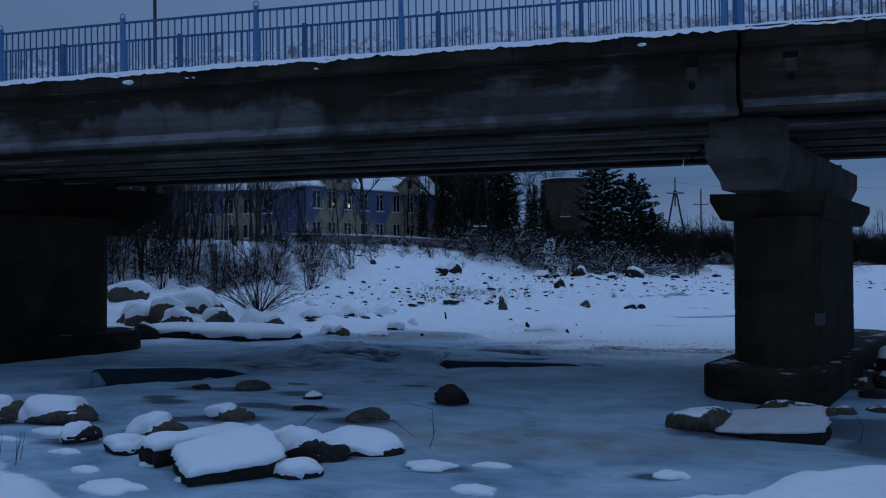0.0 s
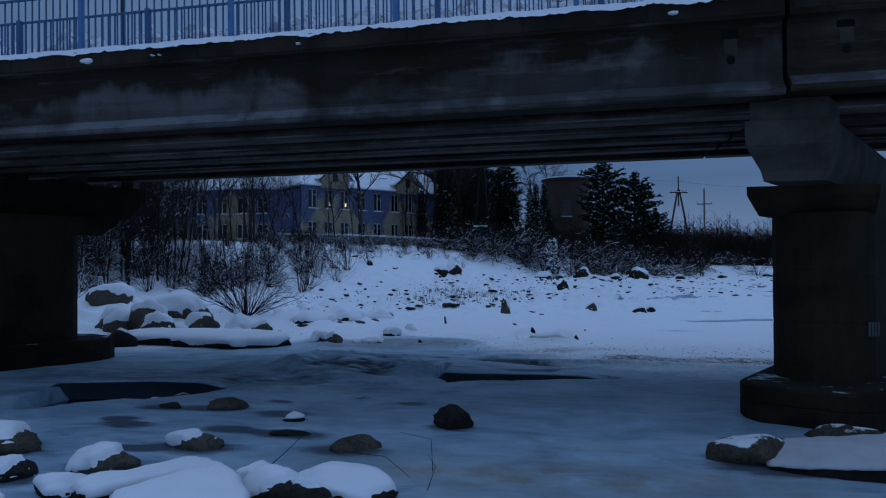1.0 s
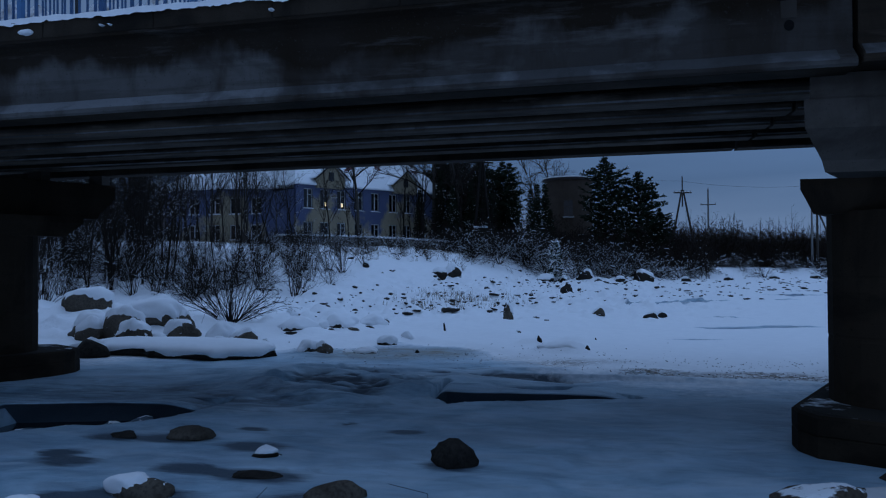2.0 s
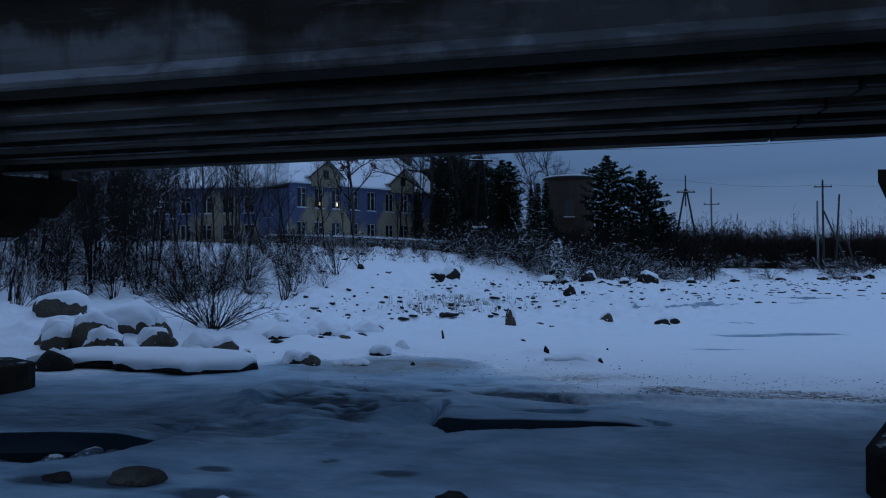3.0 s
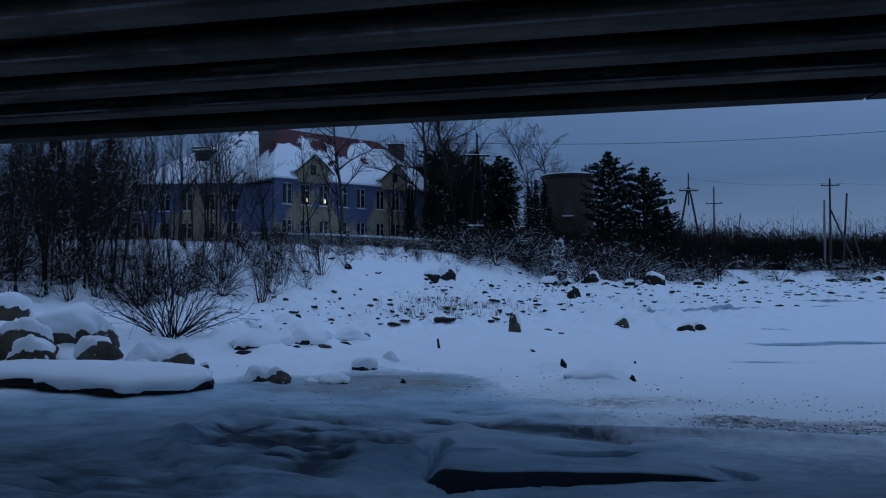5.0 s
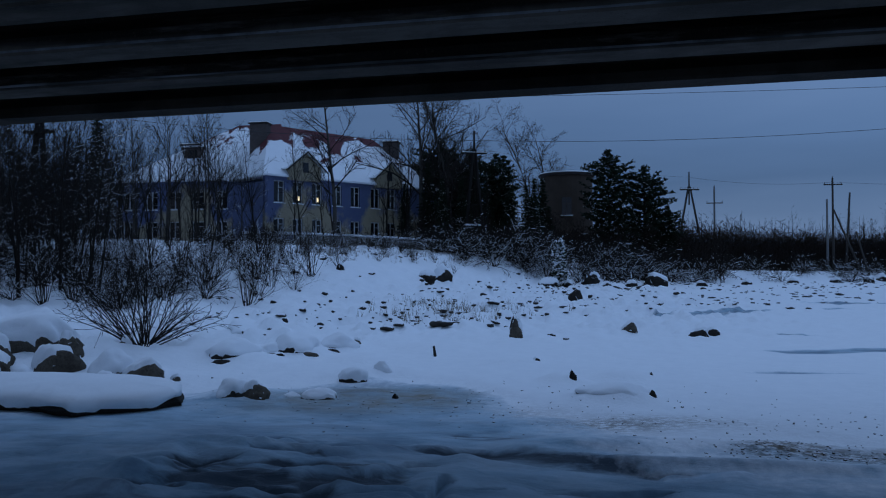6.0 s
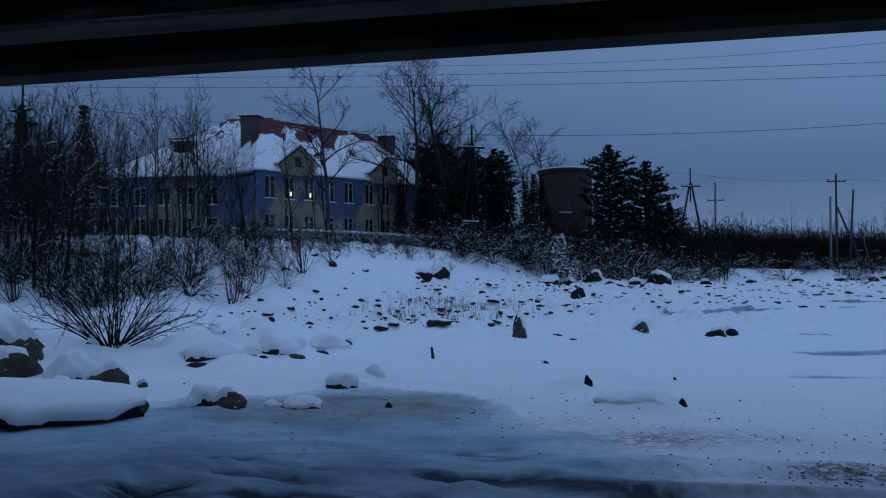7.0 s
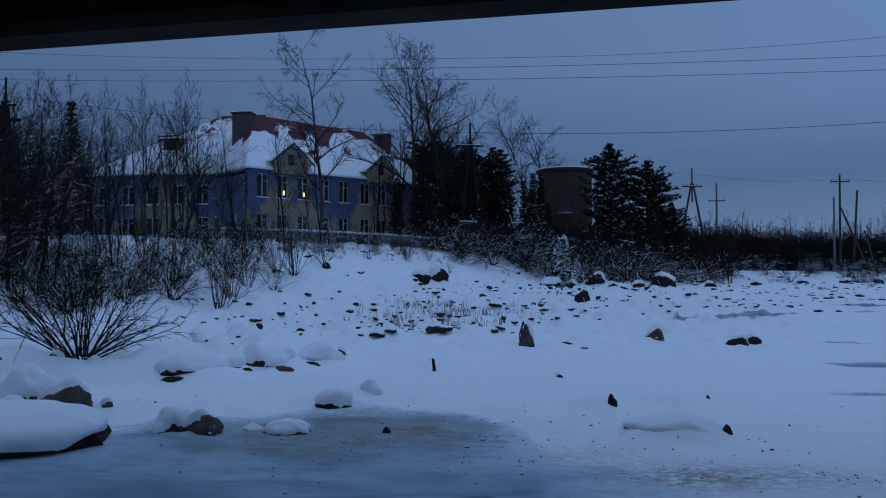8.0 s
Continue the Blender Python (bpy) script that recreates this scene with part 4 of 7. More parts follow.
def pier(m, label, foot=8.2, cap=CONCRETE_CAP):
    p = thing("bridge_pier", label, "bridge pier", m, "piers of the bridge")
    c = Vector((0, 0, 0))
    pc = c - AX * 0.45
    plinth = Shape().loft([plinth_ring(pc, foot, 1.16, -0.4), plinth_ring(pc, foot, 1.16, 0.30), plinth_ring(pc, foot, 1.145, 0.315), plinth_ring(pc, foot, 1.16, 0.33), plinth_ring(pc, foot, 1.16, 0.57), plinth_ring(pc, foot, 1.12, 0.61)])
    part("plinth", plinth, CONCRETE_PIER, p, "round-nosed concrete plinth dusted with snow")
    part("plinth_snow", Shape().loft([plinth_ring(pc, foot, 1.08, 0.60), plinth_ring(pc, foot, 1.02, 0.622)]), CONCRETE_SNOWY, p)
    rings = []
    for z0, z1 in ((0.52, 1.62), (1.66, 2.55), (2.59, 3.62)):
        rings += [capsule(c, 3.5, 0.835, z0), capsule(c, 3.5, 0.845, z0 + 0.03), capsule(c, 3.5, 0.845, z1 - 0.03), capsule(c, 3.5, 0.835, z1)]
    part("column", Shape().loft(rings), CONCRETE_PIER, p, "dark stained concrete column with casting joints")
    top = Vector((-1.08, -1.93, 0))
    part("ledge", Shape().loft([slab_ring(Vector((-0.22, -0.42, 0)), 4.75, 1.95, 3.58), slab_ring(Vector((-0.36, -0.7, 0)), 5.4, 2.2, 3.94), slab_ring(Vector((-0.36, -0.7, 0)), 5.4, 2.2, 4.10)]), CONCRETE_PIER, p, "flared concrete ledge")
    part("cap_beam", Shape().loft([slab_ring(top + AX * 0.45, 7.3, 1.0, 4.10), slab_ring(top + AX * 0.4, 7.4, 1.06, 4.26), slab_ring(top, 8.1, 1.32, 4.66), slab_ring(top, 8.1, 1.34, 5.05),
                                   slab_ring(top, 8.1, 1.31, 5.06)]), cap, p, "grey concrete cap beam with bevelled foot")
    part("bearing_shelf", Shape().loft([slab_ring(top + AX * 0.05, 0.9, 1.20, 5.06), slab_ring(top + AX * 0.05, 0.9, 1.20, 5.42)]), cap, p)
    for k in range(1, 6):
        b = top + AX * (0.15 + 1.62 * k)
        part("bearing_block", Shape().box(b.x - 0.2, b.x + 0.2, b.y - 0.17, b.y + 0.17, 5.06, 5.35), CONCRETE_CAP, p)
    return p


pier_r = pier(pose(4.06, 16.05, 0), "massive skewed concrete bridge pier standing in the ice")
# its cap takes the darker column concrete, deep shade put into the colour
pier(pose(-17.0, 16.4, 0), "skewed concrete bridge pier by the far bank, cap colour darkened for deep shade", 4.3, CONCRETE_PIER)

for k in range(4):
    part("paint_bar", Shape().box(0.52 + 0.06 * k, 0.555 + 0.06 * k, -0.685 + 0.035 * k, -0.64 + 0.035 * k, 1.43, 1.68), MARK, pier_r, "faded pale paint marks")

# ---- stones ----


def stone_point(d, seed, rough):
    o = Vector((seed * 3.1, seed * 1.7, seed * 0.9))
    r = 1 + rough * noise.noise(d * 1.3 + o) + 0.45 * rough * noise.noise(d * 3.1 + o)
    for k in range(5):
        q = Vector((math.sin(seed + 2.1 * k), math.cos(1.3 * seed + 3.7 * k), math.sin(0.7 * seed + 1.1 * k))).normalized()
        c = 0.78 + 0.1 * math.sin(seed * k)
        if d.dot(q) * r > c:
            r = c / d.dot(q)
    return d * r


def stone_mesh(name, seed, sx, sy, sz, rough, material, detail=3, smooth=True):
    bm = bmesh.new()
    bmesh.ops.create_icosphere(bm, subdivisions=detail, radius=1.0)
    for v in bm.verts:
        p = stone_point(v.co.normalized(), seed, rough)
        v.co = Vector((p.x * sx, p.y * sy, p.z * sz))
    return Shape().take(bm).mesh(name, material, smooth)


def hug_mesh(name, seed, sx, sy, sz, rough, cover, thick, lean):
    """Snow lying over the upper part of a stone, tucked into it below an uneven rim."""
    bm = bmesh.new()
    bmesh.ops.create_icosphere(bm, subdivisions=4, radius=1.0)
    up = Vector((lean[0], lean[1], 1)).normalized()
    for v in bm.verts:
        d = v.co.normalized()
        p = stone_point(d, seed, rough)
        soft = stone_point(d, seed, rough * 0.4)
        w = (d.dot(up) - (1 - cover) + 0.22 * noise.noise(d * 2.4 + Vector((seed, 3, 1))) + 0.07 * noise.noise(d * 7 + Vector((seed, 1, 2)))) / 0.16
        w = max(0.0, min(1.0, w))
        w = w * w * (3 - 2 * w)
        p = (p * 0.93).lerp((p * 0.5 + soft * 0.5) * 1.04, w)
        v.co = Vector((p.x * sx, p.y * sy, p.z * sz + thick * w * (0.6 + 0.4 * max(0, d.z))))
    return Shape().take(bm).mesh(name, SNOW, True)


def cap_mesh(name, seed, sx, sy, sz, lean=(0, 0)):
    """A pillow of snow with a rounded, irregular rim."""
    bm = bmesh.new()
    bmesh.ops.create_uvsphere(bm, u_segments=22, v_segments=12, radius=1.0)
    o = Vector((seed * 1.9, seed * 2.3, seed))
    for v in bm.verts:
        d = v.co.normalized()
        rr = 1 + 0.42 * noise.noise(Vector((d.x, d.y, 0)) * 1.5 + o) + 0.20 * noise.noise(Vector((d.x, d.y, 0)) * 3.7 + o)
        z = d.z if d.z > 0 else d.z * 0.25
        z = math.copysign(abs(z) ** 0.75, z)
        v.co = Vector((d.x * sx * rr, d.y * sy * rr, z * sz * (1 + 0.2 * noise.noise(d * 2 + o)) + lean[0] * d.x * sx + lean[1] * d.y * sy))
    return Shape().take(bm).mesh(name, SNOW, True)


def boulder(x, y, sx, sy, sz, seed, cap=0.5, turn=0.0, sink=0.35, material=None, label="", cap_shift=(0, 0), z=None, cat="rock", lift=0.0):
    base = ground_z(x, y) - 0.62 * drift(x, y) - (0.05 if y > 25 else 0.0) if z is None else z
    sx, sy, sz = 0.84 * sx, 0.84 * sy, 0.76 * sz
    b = thing("boulder", label or "rounded granite boulder with a cap of snow", cat, pose(x, y, base, 0, 0, turn), "boulders in the river")
    part("stone", stone_mesh("stone", seed, sx, sy, sz, 0.35, material or ROCK), None, b, at=pose(0, 0, sz * (0.55 - sink)))
    if cap:
        part("snow_cap", hug_mesh("snow_cap", seed, sx, sy, sz, 0.35, 0.20 + 0.44 * cap, 0.04 + 0.10 * sz, (cap_shift[0] * 2.0, cap_shift[1] * 2.0)), None, b, "smooth cap of snow", at=pose(0, 0, sz * (0.55 - sink)))
    return b


# stones in the ice before the bridge
boulder(-9.05, 11.0, 0.98, 0.55, 0.44, 1, 1.6, 0, 0.42, None, "grey granite boulder half covered by snow, frozen into the ice", (-0.42, 0.05))
boulder(-9.95, 10.7, 0.50, 0.42, 0.42, 2, 1.1, 20, 0.35, None, "brown boulder with a snow cap frozen into the ice", (-0.4, 0))
boulder(-7.65, 9.8, 0.34, 0.28, 0.26, 3, 1.15, 30, 0.42, ROCK_DARK, "small dark stone with snow on one side", (-0.55, 0.1))
boulder(-6.55, 9.35, 0.42, 0.32, 0.26, 4, 1.65, 0, 0.45, ROCK_DARK, "stone buried under a pillow of snow", (0, 0))
boulder(-6.65, 10.35, 0.54, 0.35, 0.32, 7, 1.25, 10, 0.4, None, "angular dark stone capped by snow", (-0.5, 0))
boulder(-6.1, 11.65, 0.56, 0.32, 0.27, 6, 0.85, 0, 0.42, None, "pale brown stone dusted with snow in the ice", (-0.55, 0))
boulder(-3.65, 11.9, 0.46, 0.28, 0.26, 8, 0, 15, 0.45, None, "bare brown stone standing out of the ice")
boulder(-2.5, 13.55, 0.36, 0.28, 0.38, 9, 0, 0, 0.3, ROCK_DARK, "round dark stone standing out of the ice")
boulder(-7.0, 14.4, 0.5, 0.34, 0.24, 10, 0, 0, 0.4, ROCK, "flat brown stone standing out of the ice")
boulder(-5.3, 13.55, 0.26, 0.2, 0.12, 11, 0.9, 0, 0.4, ROCK_DARK, "low stone with a little snow")
boulder(-8.15, 14.3, 0.3, 0.2, 0.12, 12, 0, 0, 0.5, ROCK_DARK, "low dark stone at ice level")
boulder(-5.0, 12.6, 0.42, 0.22, 0.10, 13, 0, 0, 0.6, ROCK_DARK, "flat dark stone at ice level")
boulder(2.0, 12.35, 0.75, 0.42, 0.42, 14, 0, 5, 0.35, ROCK_PATCHY, "long brown boulder with patches of snow")
boulder(3.75, 13.75, 0.75, 0.28, 0.24, 15, 0, -5, 0.4, ROCK_PATCHY, "low broken stones at the foot of the pier")
boulder(4.6, 14.0, 0.35, 0.25, 0.16, 16, 0, 30, 0.4, ROCK_PATCHY, "low broken stone at the foot of the pier")
boulder(5.7, 15.6, 0.40, 0.3, 0.2, 36, 0, 30, 0.4, ROCK_DARK, "dark broken stone beside the pier")
boulder(7.3, 18.6, 0.65, 0.6, 0.75, 37, 0.35, 10, 0.4, ROCK_DARK, "dark boulder with snow beside the pier plinth")
boulder(6.6, 17.0, 0.7, 0.5, 0.35, 38, 0.3, 50, 0.4, ROCK_DARK, "dark snow-topped boulder beside the pier plinth")
boulder(8.0, 17.8, 0.7, 0.6, 0.5, 39, 0.5, 20, 0.4, ROCK_DARK, "dark snow-topped boulder beside the pier plinth")

for k, (bx, by, bw, bh) in enumerate(((6.3, 18.0, 0.6, 0.3), (6.9, 17.6, 0.7, 0.35), (5.9, 16.7, 0.55, 0.25), (6.6, 16.3, 0.6, 0.28), (5.3, 14.2, 0.3, 0.12), (5.9, 13.9, 0.35, 0.12), (4.2, 13.7, 0.35, 0.16), (7.4, 17.0, 0.7, 0.4))):
    boulder(bx, by, bw, 0.6 * bw, bh, 90 + k, 0, 35 * k, 0.4, ROCK_DARK if k % 2 else ROCK_PATCHY, "dark broken rubble lying beside the pier")


def slab(x, y, turn, tilt, lean, sx, sy, sz, snow, seed, label, z=0.0, sheet=SNOW):
    """A broken slab with a thick sheet of snow."""
    s = thing("stone_slab", label, "rock", pose(x, y, z, tilt, lean, turn), "slabs in the river ice")
    for nm, mat in (("slab", ROCK_DARK), ("snow_sheet", sheet)):
        bm = bmesh.new()
        bmesh.ops.create_cube(bm, size=1.0)
        bmesh.ops.subdivide_edges(bm, edges=bm.edges[:], cuts=15, use_grid_fill=True)
        for v in bm.verts:
            c = v.co.copy()
            reach = max(abs(c.x), abs(c.y)) * 2
            k = noise.noise(Vector((c.x * 3 + seed, c.y * 3, 0)))
            ang = math.atan2(c.y, c.x)
            rim = 1 + 0.09 * noise.noise(Vector((2.2 * math.cos(ang), 2.2 * math.sin(ang), seed))) + 0.05 * noise.noise(Vector((6 * math.cos(ang), 6 * math.sin(ang), seed + 4)))
            corner = max(0.0, math.hypot(c.x, c.y) * 2 - 1.0)
            k2 = rim * (1 - 0.20 * corner)
            px, py = c.x * sx * k2, c.y * sy * k2 * (1 + 0.22 * c.x)
            top = c.z + 0.5
            if nm == "slab":
                z_ = sz * top * (1 + 0.12 * k) - 0.10 * (1 - top)
                px, py = px * (0.93 + 0.07 * math.sin(math.pi * top)), py * (0.93 + 0.07 * math.sin(math.pi * top))
            else:
                fall = max(0.0, reach - 0.62) / 0.38
                lump = 0.04 * noise.noise(Vector((c.x * 5, c.y * 5, seed + 2))) * (1 if snow > 0.05 else 0.3)
                z_ = sz * 0.97 + (snow + lump) * top * (1 - 0.75 * fall ** 3) - (0.2 * sz * max(0.0, noise.noise(Vector((3 * math.cos(ang), 3 * math.sin(ang), seed + 8))) + 0.15) + 0.02) * fall ** 6 * (1 if snow > 0.05 else 0.3)
                px, py = px * (1.0 + 0.03 * top), py * (1.0 + 0.03 * top)
            v.co = Vector((px, py, z_))
        part(nm, Shape().take(bm), mat, s, "thick sheet of fresh snow" if nm == "snow_sheet" else "", smooth=True)
    return s


slab(-4.58, 8.72, 42, 9, -5, 1.32, 1.12, 0.25, 0.07, 3, "big tilted dark slab under a sheet of snow", 0.04)
slab(-5.42, 9.5, 66, 3, 4, 1.8, 0.52, 0.20, 0.10, 5, "long dark slab under snow leaning on its neighbour", 0.02)
boulder(-3.85, 9.6, 0.50, 0.42, 0.34, 61, 1.2, 20, 0.4, ROCK_DARK, "dark stone under snow beside the big slab", (-0.35, 0.2))
boulder(-3.5, 9.5, 0.40, 0.30, 0.28, 62, 0.7, -20, 0.4, ROCK_DARK, "dark stone edge with melting snow", (-0.2, 0.5))
boulder(-3.25, 10.05, 0.78, 0.55, 0.30, 63, 1.75, -15, 0.45, ROCK_DARK, "flat stone buried under a dome of snow", (0.0, 0.0))
boulder(-3.62, 8.72, 0.40, 0.30, 0.20, 64, 1.7, 20, 0.45, ROCK_DARK, "small stone buried by snow", (0, 0))
boulder(-4.3, 10.0, 0.35, 0.3, 0.26, 65, 1.5, 20, 0.4, ROCK_DARK, "small stone buried by snow behind the slab", (0, 0))
slab(2.95, 12.1, -14, 10, -7, 1.6, 1.05, 0.20, 0.035, 14, "wedge-shaped concrete slab with a thin sheet of snow", 0.02, THIN_SNOW)
for k, (sx_, sy_, a_, b_) in enumerate(((-2.0, 9.35, 0.33, 0.22), (-1.27, 8.42, 0.27, 0.18), (-1.2, 9.55, 0.28, 0.10), (1.1, 9.5, 0.24, 0.16), (-5.65, 7.75, 0.42, 0.24), (-6.45, 8.35, 0.2, 0.14), (-8.35, 10.15, 0.45, 0.22), (-7.35, 9.1, 0.24, 0.1), (-5.75, 8.75, 0.2, 0.08), (-4.9, 8.2, 0.16, 0.08), (-8.9, 9.6, 0.3, 0.1))):
    lone("snow_mound", cap_mesh("snow_mound", 40 + k, a_, b_, 0.05 + 0.16 * b_), None, "low mound of snow lying on the river ice", "snow", pose(sx_, sy_, ground_z(sx_, sy_) - 0.01), "snow mounds on the ice")

# boulders of the far shore beside the left pier: place, width, height, how much snow, lean of the snow
def shore_stone(x, y, w, h, seed, cap, lean, label, material=None, deep=0.72, sink=0.4, turn=0.0):
    return boulder(x, y, 0.58 * w, 0.58 * deep * w, h / (0.76 * (1.55 - sink)), seed, cap, turn, sink, material, label, lean)


shore_stone(-16.0, 27.7, 2.4, 1.0, 20, 1.75, (-0.10, 0.0), "large boulder beneath a deep smooth snow cap", None, 0.7, 0.45)
shore_stone(-14.75, 27.2, 0.75, 0.85, 71, 0.75, (-0.45, 0.35), "upright brown end of a snow-buried boulder")
shore_stone(-16.55, 26.3, 1.95, 1.12, 21, 0.95, (-0.15, 0.40), "large dark brown boulder with snow on its back")
shore_stone(-15.55, 25.35, 1.30, 0.80, 22, 1.05, (-0.10, 0.22), "brown boulder capped by snow on the shore")
shore_stone(-14.35, 26.25, 1.35, 0.68, 23, 1.05, (-0.30, 0.22), "low brown boulder rounded by snow")
shore_stone(-14.75, 25.55, 0.9, 0.36, 72, 1.85, (0, 0), "small stone buried under a pillow of snow")
shore_stone(-12.75, 26.05, 1.2, 0.62, 24, 1.75, (-0.2, 0.0), "boulder buried under a rounded snow cap", None, 0.7, 0.5)
shore_stone(-11.85, 25.9, 1.15, 0.62, 73, 0.95, (-0.20, 0.42), "blocky grey-brown boulder with snow on its top")
shore_stone(-12.55, 25.45, 0.9, 0.36, 74, 1.7, (0, 0.1), "low grey stone frosted with snow", ROCK_SNOWY)
shore_stone(-11.2, 26.2, 0.32, 0.20, 25, 0.9, (-0.3, 0.25), "small stone under snow on the shore")
shore_stone(-18.3, 26.9, 1.7, 0.85, 26, 1.35, (-0.1, 0.2), "snow-buried boulder beside the pier")
shore_stone(-17.6, 25.9, 1.2, 0.75, 48, 1.2, (-0.1, 0.2), "snow-topped stone at the pier")
shore_stone(-21.6, 31.0, 2.2, 0.9, 27, 1.4, (0, 0.2), "snow-buried boulder on the bank")
shore_stone(-15.55, 23.2, 1.15, 0.56, 28, 0.5, (0.1, 0.5), "dark block of stone at the foot of the pier", ROCK_DARK, 0.8)
shore_stone(-14.3, 28.9, 0.6, 0.45, 75, 0.7, (0.2, 0.3), "brown stone beneath the willow shrub", ROCK)
shore_stone(-8.72, 25.1, 0.64, 0.34, 29, 0.75, (-0.35, 0.40), "brown shore stone dusted with frost", ROCK)
shore_stone(-9.2, 25.15, 0.9, 0.32, 76, 1.6, (-0.1, 0.1), "frosted hummock of snow beside a shore stone", ROCK_SNOWY, 0.8, 0.5)
shore_stone(-7.25, 27.4, 0.85, 0.36, 30, 1.62, (0, 0.06), "dark stone under a snow cap at the ice edge", ROCK_DARK, 0.7, 0.45)
shore_stone(-6.7, 28.25, 0.55, 0.27, 31, 1.65, (0.1, 0.08), "dark stone under a snow cap", ROCK_DARK, 0.7, 0.45)
shore_stone(-7.4, 25.45, 0.85, 0.20, 32, 1.35, (0, 0), "frosted low hummock on the shore ice", ROCK_SNOWY, 0.7, 0.5)
shore_stone(-8.05, 25.5, 0.4, 0.10, 33, 1.35, (0, 0), "small frosted hummock on the shore ice", ROCK_SNOWY, 0.7, 0.5)
shore_stone(-5.78, 25.62, 0.17, 0.15, 50, 0, (0, 0), "small dark stone frozen into brown ice", ROCK_DARK)
shore_stone(-1.2, 25.6, 1.6, 0.22, 77, 1.9, (0, 0), "long low hummock under smooth snow", ROCK_SNOWY, 0.5, 0.5)
shore_stone(-0.50, 25.5, 0.17, 0.24, 34, 0, (0, 0), "small dark stone at the end of a hummock", ROCK_DARK, 0.7, 0.2)
shore_stone(-2.05, 27.4, 0.19, 0.26, 51, 0, (0, 0), "small dark stone at the end of a low hummock", ROCK_DARK, 0.7, 0.2)
shore_stone(-0.2, 28.4, 0.10, 0.16, 53, 0, (0, 0), "tip of a dark stone at the end of a snow drift", ROCK_DARK, 0.7, 0.2)
shore_stone(-3.0, 30.5, 0.24, 0.16, 52, 0.4, (-0.5, 0.2), "small dark stone poking out of the snow", ROCK_DARK)
shore_stone(-3.95, 36.3, 0.50, 0.70, 35, 0.35, (0.45, 0.2), "upright grey-brown stone standing in the snow", ROCK, 0.7, 0.3)
shore_stone(-4.08, 36.35, 0.20, 0.88, 54, 0, (0, 0), "narrow dark stone leaning on its neighbour", ROCK_DARK, 0.7, 0.3)
shore_stone(0.2, 38.5, 0.62, 0.36, 40, 0.85, (-0.2, 0.5), "brown stone with a rim of snow on the flat", ROCK)
shore_stone(2.45, 37.2, 0.72, 0.36, 41, 0.5, (0.25, 0.45), "dark stone dusted with snow on the flat", ROCK_DARK)
shore_stone(3.0, 37.5, 0.50, 0.33, 42, 0.4, (-0.3, 0.5), "dark stone on the snowy flat", ROCK_DARK)
# snow domes above the ice edge, dark below their rims
for k, (bx, by, bw, bh) in enumerate(((-11.4, 29.5, 1.75, 0.50), (-10.15, 31.1, 1.45, 0.55), (-9.1, 32.2, 1.5, 0.46), (-10.85, 30.9, 1.0, 0.30), (-13.0, 33.6, 1.5, 0.4))):
    shore_stone(bx, by, bw, bh, 44 + 3 * k, 1.78, (0, 0.04), "low dark boulder under a wide dome of snow", ROCK_DARK, 0.75, 0.52, 25 * k)
for k, (bx, by, bw, bh) in enumerate(((-10.8, 30.35, 0.95, 0.12), (-10.3, 30.25, 0.3, 0.16), (-9.2, 31.55, 0.75, 0.16), (-11.3, 28.75, 0.85, 0.15), (-8.7, 32.5, 0.38, 0.30), (-9.55, 30.6, 0.55, 0.20), (-8.95, 32.9, 0.25, 0.18))):
    shore_stone(bx, by, bw, bh, 81 + k, 0.35 if bh > 0.17 else 0, (0, 0.4), "dark stone showing under a snow dome", ROCK_DARK if k < 4 else ROCK, 0.6, 0.3)
lone("dead_stick", Shape().tube([(0, 0, -0.1), (-0.05, 0, 0.30)], [0.055, 0.035], 6), ROCK_DARK, "short dark stump of wood standing in the snow", "stick", pose(-5.97, 31.4, ground_z(-5.97, 31.4)))
# undercut ice shelf along the left shore
shelf_raw = [(-16.5, 23.4), (-14.0, 23.35), (-12.9, 23.05), (-12.2, 22.95), (-11.3, 22.85), (-10.4, 23.4), (-9.85, 24.0), (-10.3, 25.0), (-11.5, 25.6), (-14.0, 25.6), (-16.5, 25.4)]
shelf_pts = []
for k, (a, b) in enumerate(zip(shelf_raw, shelf_raw[1:] + shelf_raw[:1])):
    for j in range(9):
        u = j / 9
        x, y = a[0] + (b[0] - a[0]) * u, a[1] + (b[1] - a[1]) * u
        shelf_pts.append((x, y + 0.22 * noise.noise((x * 1.1, y * 1.1, 3.0)) + 0.10 * noise.noise((x * 3.7, y * 3.7, 5.0))))
shelf = thing("ice_shelf", "undercut shelf of snowy ice with a dark rim", "ice")
part("rim", Shape().loft([[(x, y + 0.12, -0.05) for x, y in shelf_pts], [(x, y, 0.10) for x, y in shelf_pts], [(x + (-13.3 - x) * 0.03, y + (24.6 - y) * 0.06, 0.17) for x, y in shelf_pts]]), ROCK_DARK, shelf, "dark wet rim")
shelf_cap = Shape().loft([[(x * 1.0, y - 0.04, 0.15 + 0.17 * noise.noise((x * 1.3, y * 1.3, 1.0)) + 0.04 * noise.noise((x * 7, y * 7, 1.0))) for x, y in shelf_pts], [(x, y - 0.03, 0.29) for x, y in shelf_pts],
                          [(x + (-13.3 - x) * 0.08, y + (24.6 - y) * 0.15, 0.38) for x, y in shelf_pts], [(x + (-13.3 - x) * 0.3, y + (24.6 - y) * 0.4, 0.43 + 0.05 * noise.noise((x, y, 2.0))) for x, y in shelf_pts]])
part("snow_cover", shelf_cap, SNOW, shelf, "thick snow cover", smooth=True)

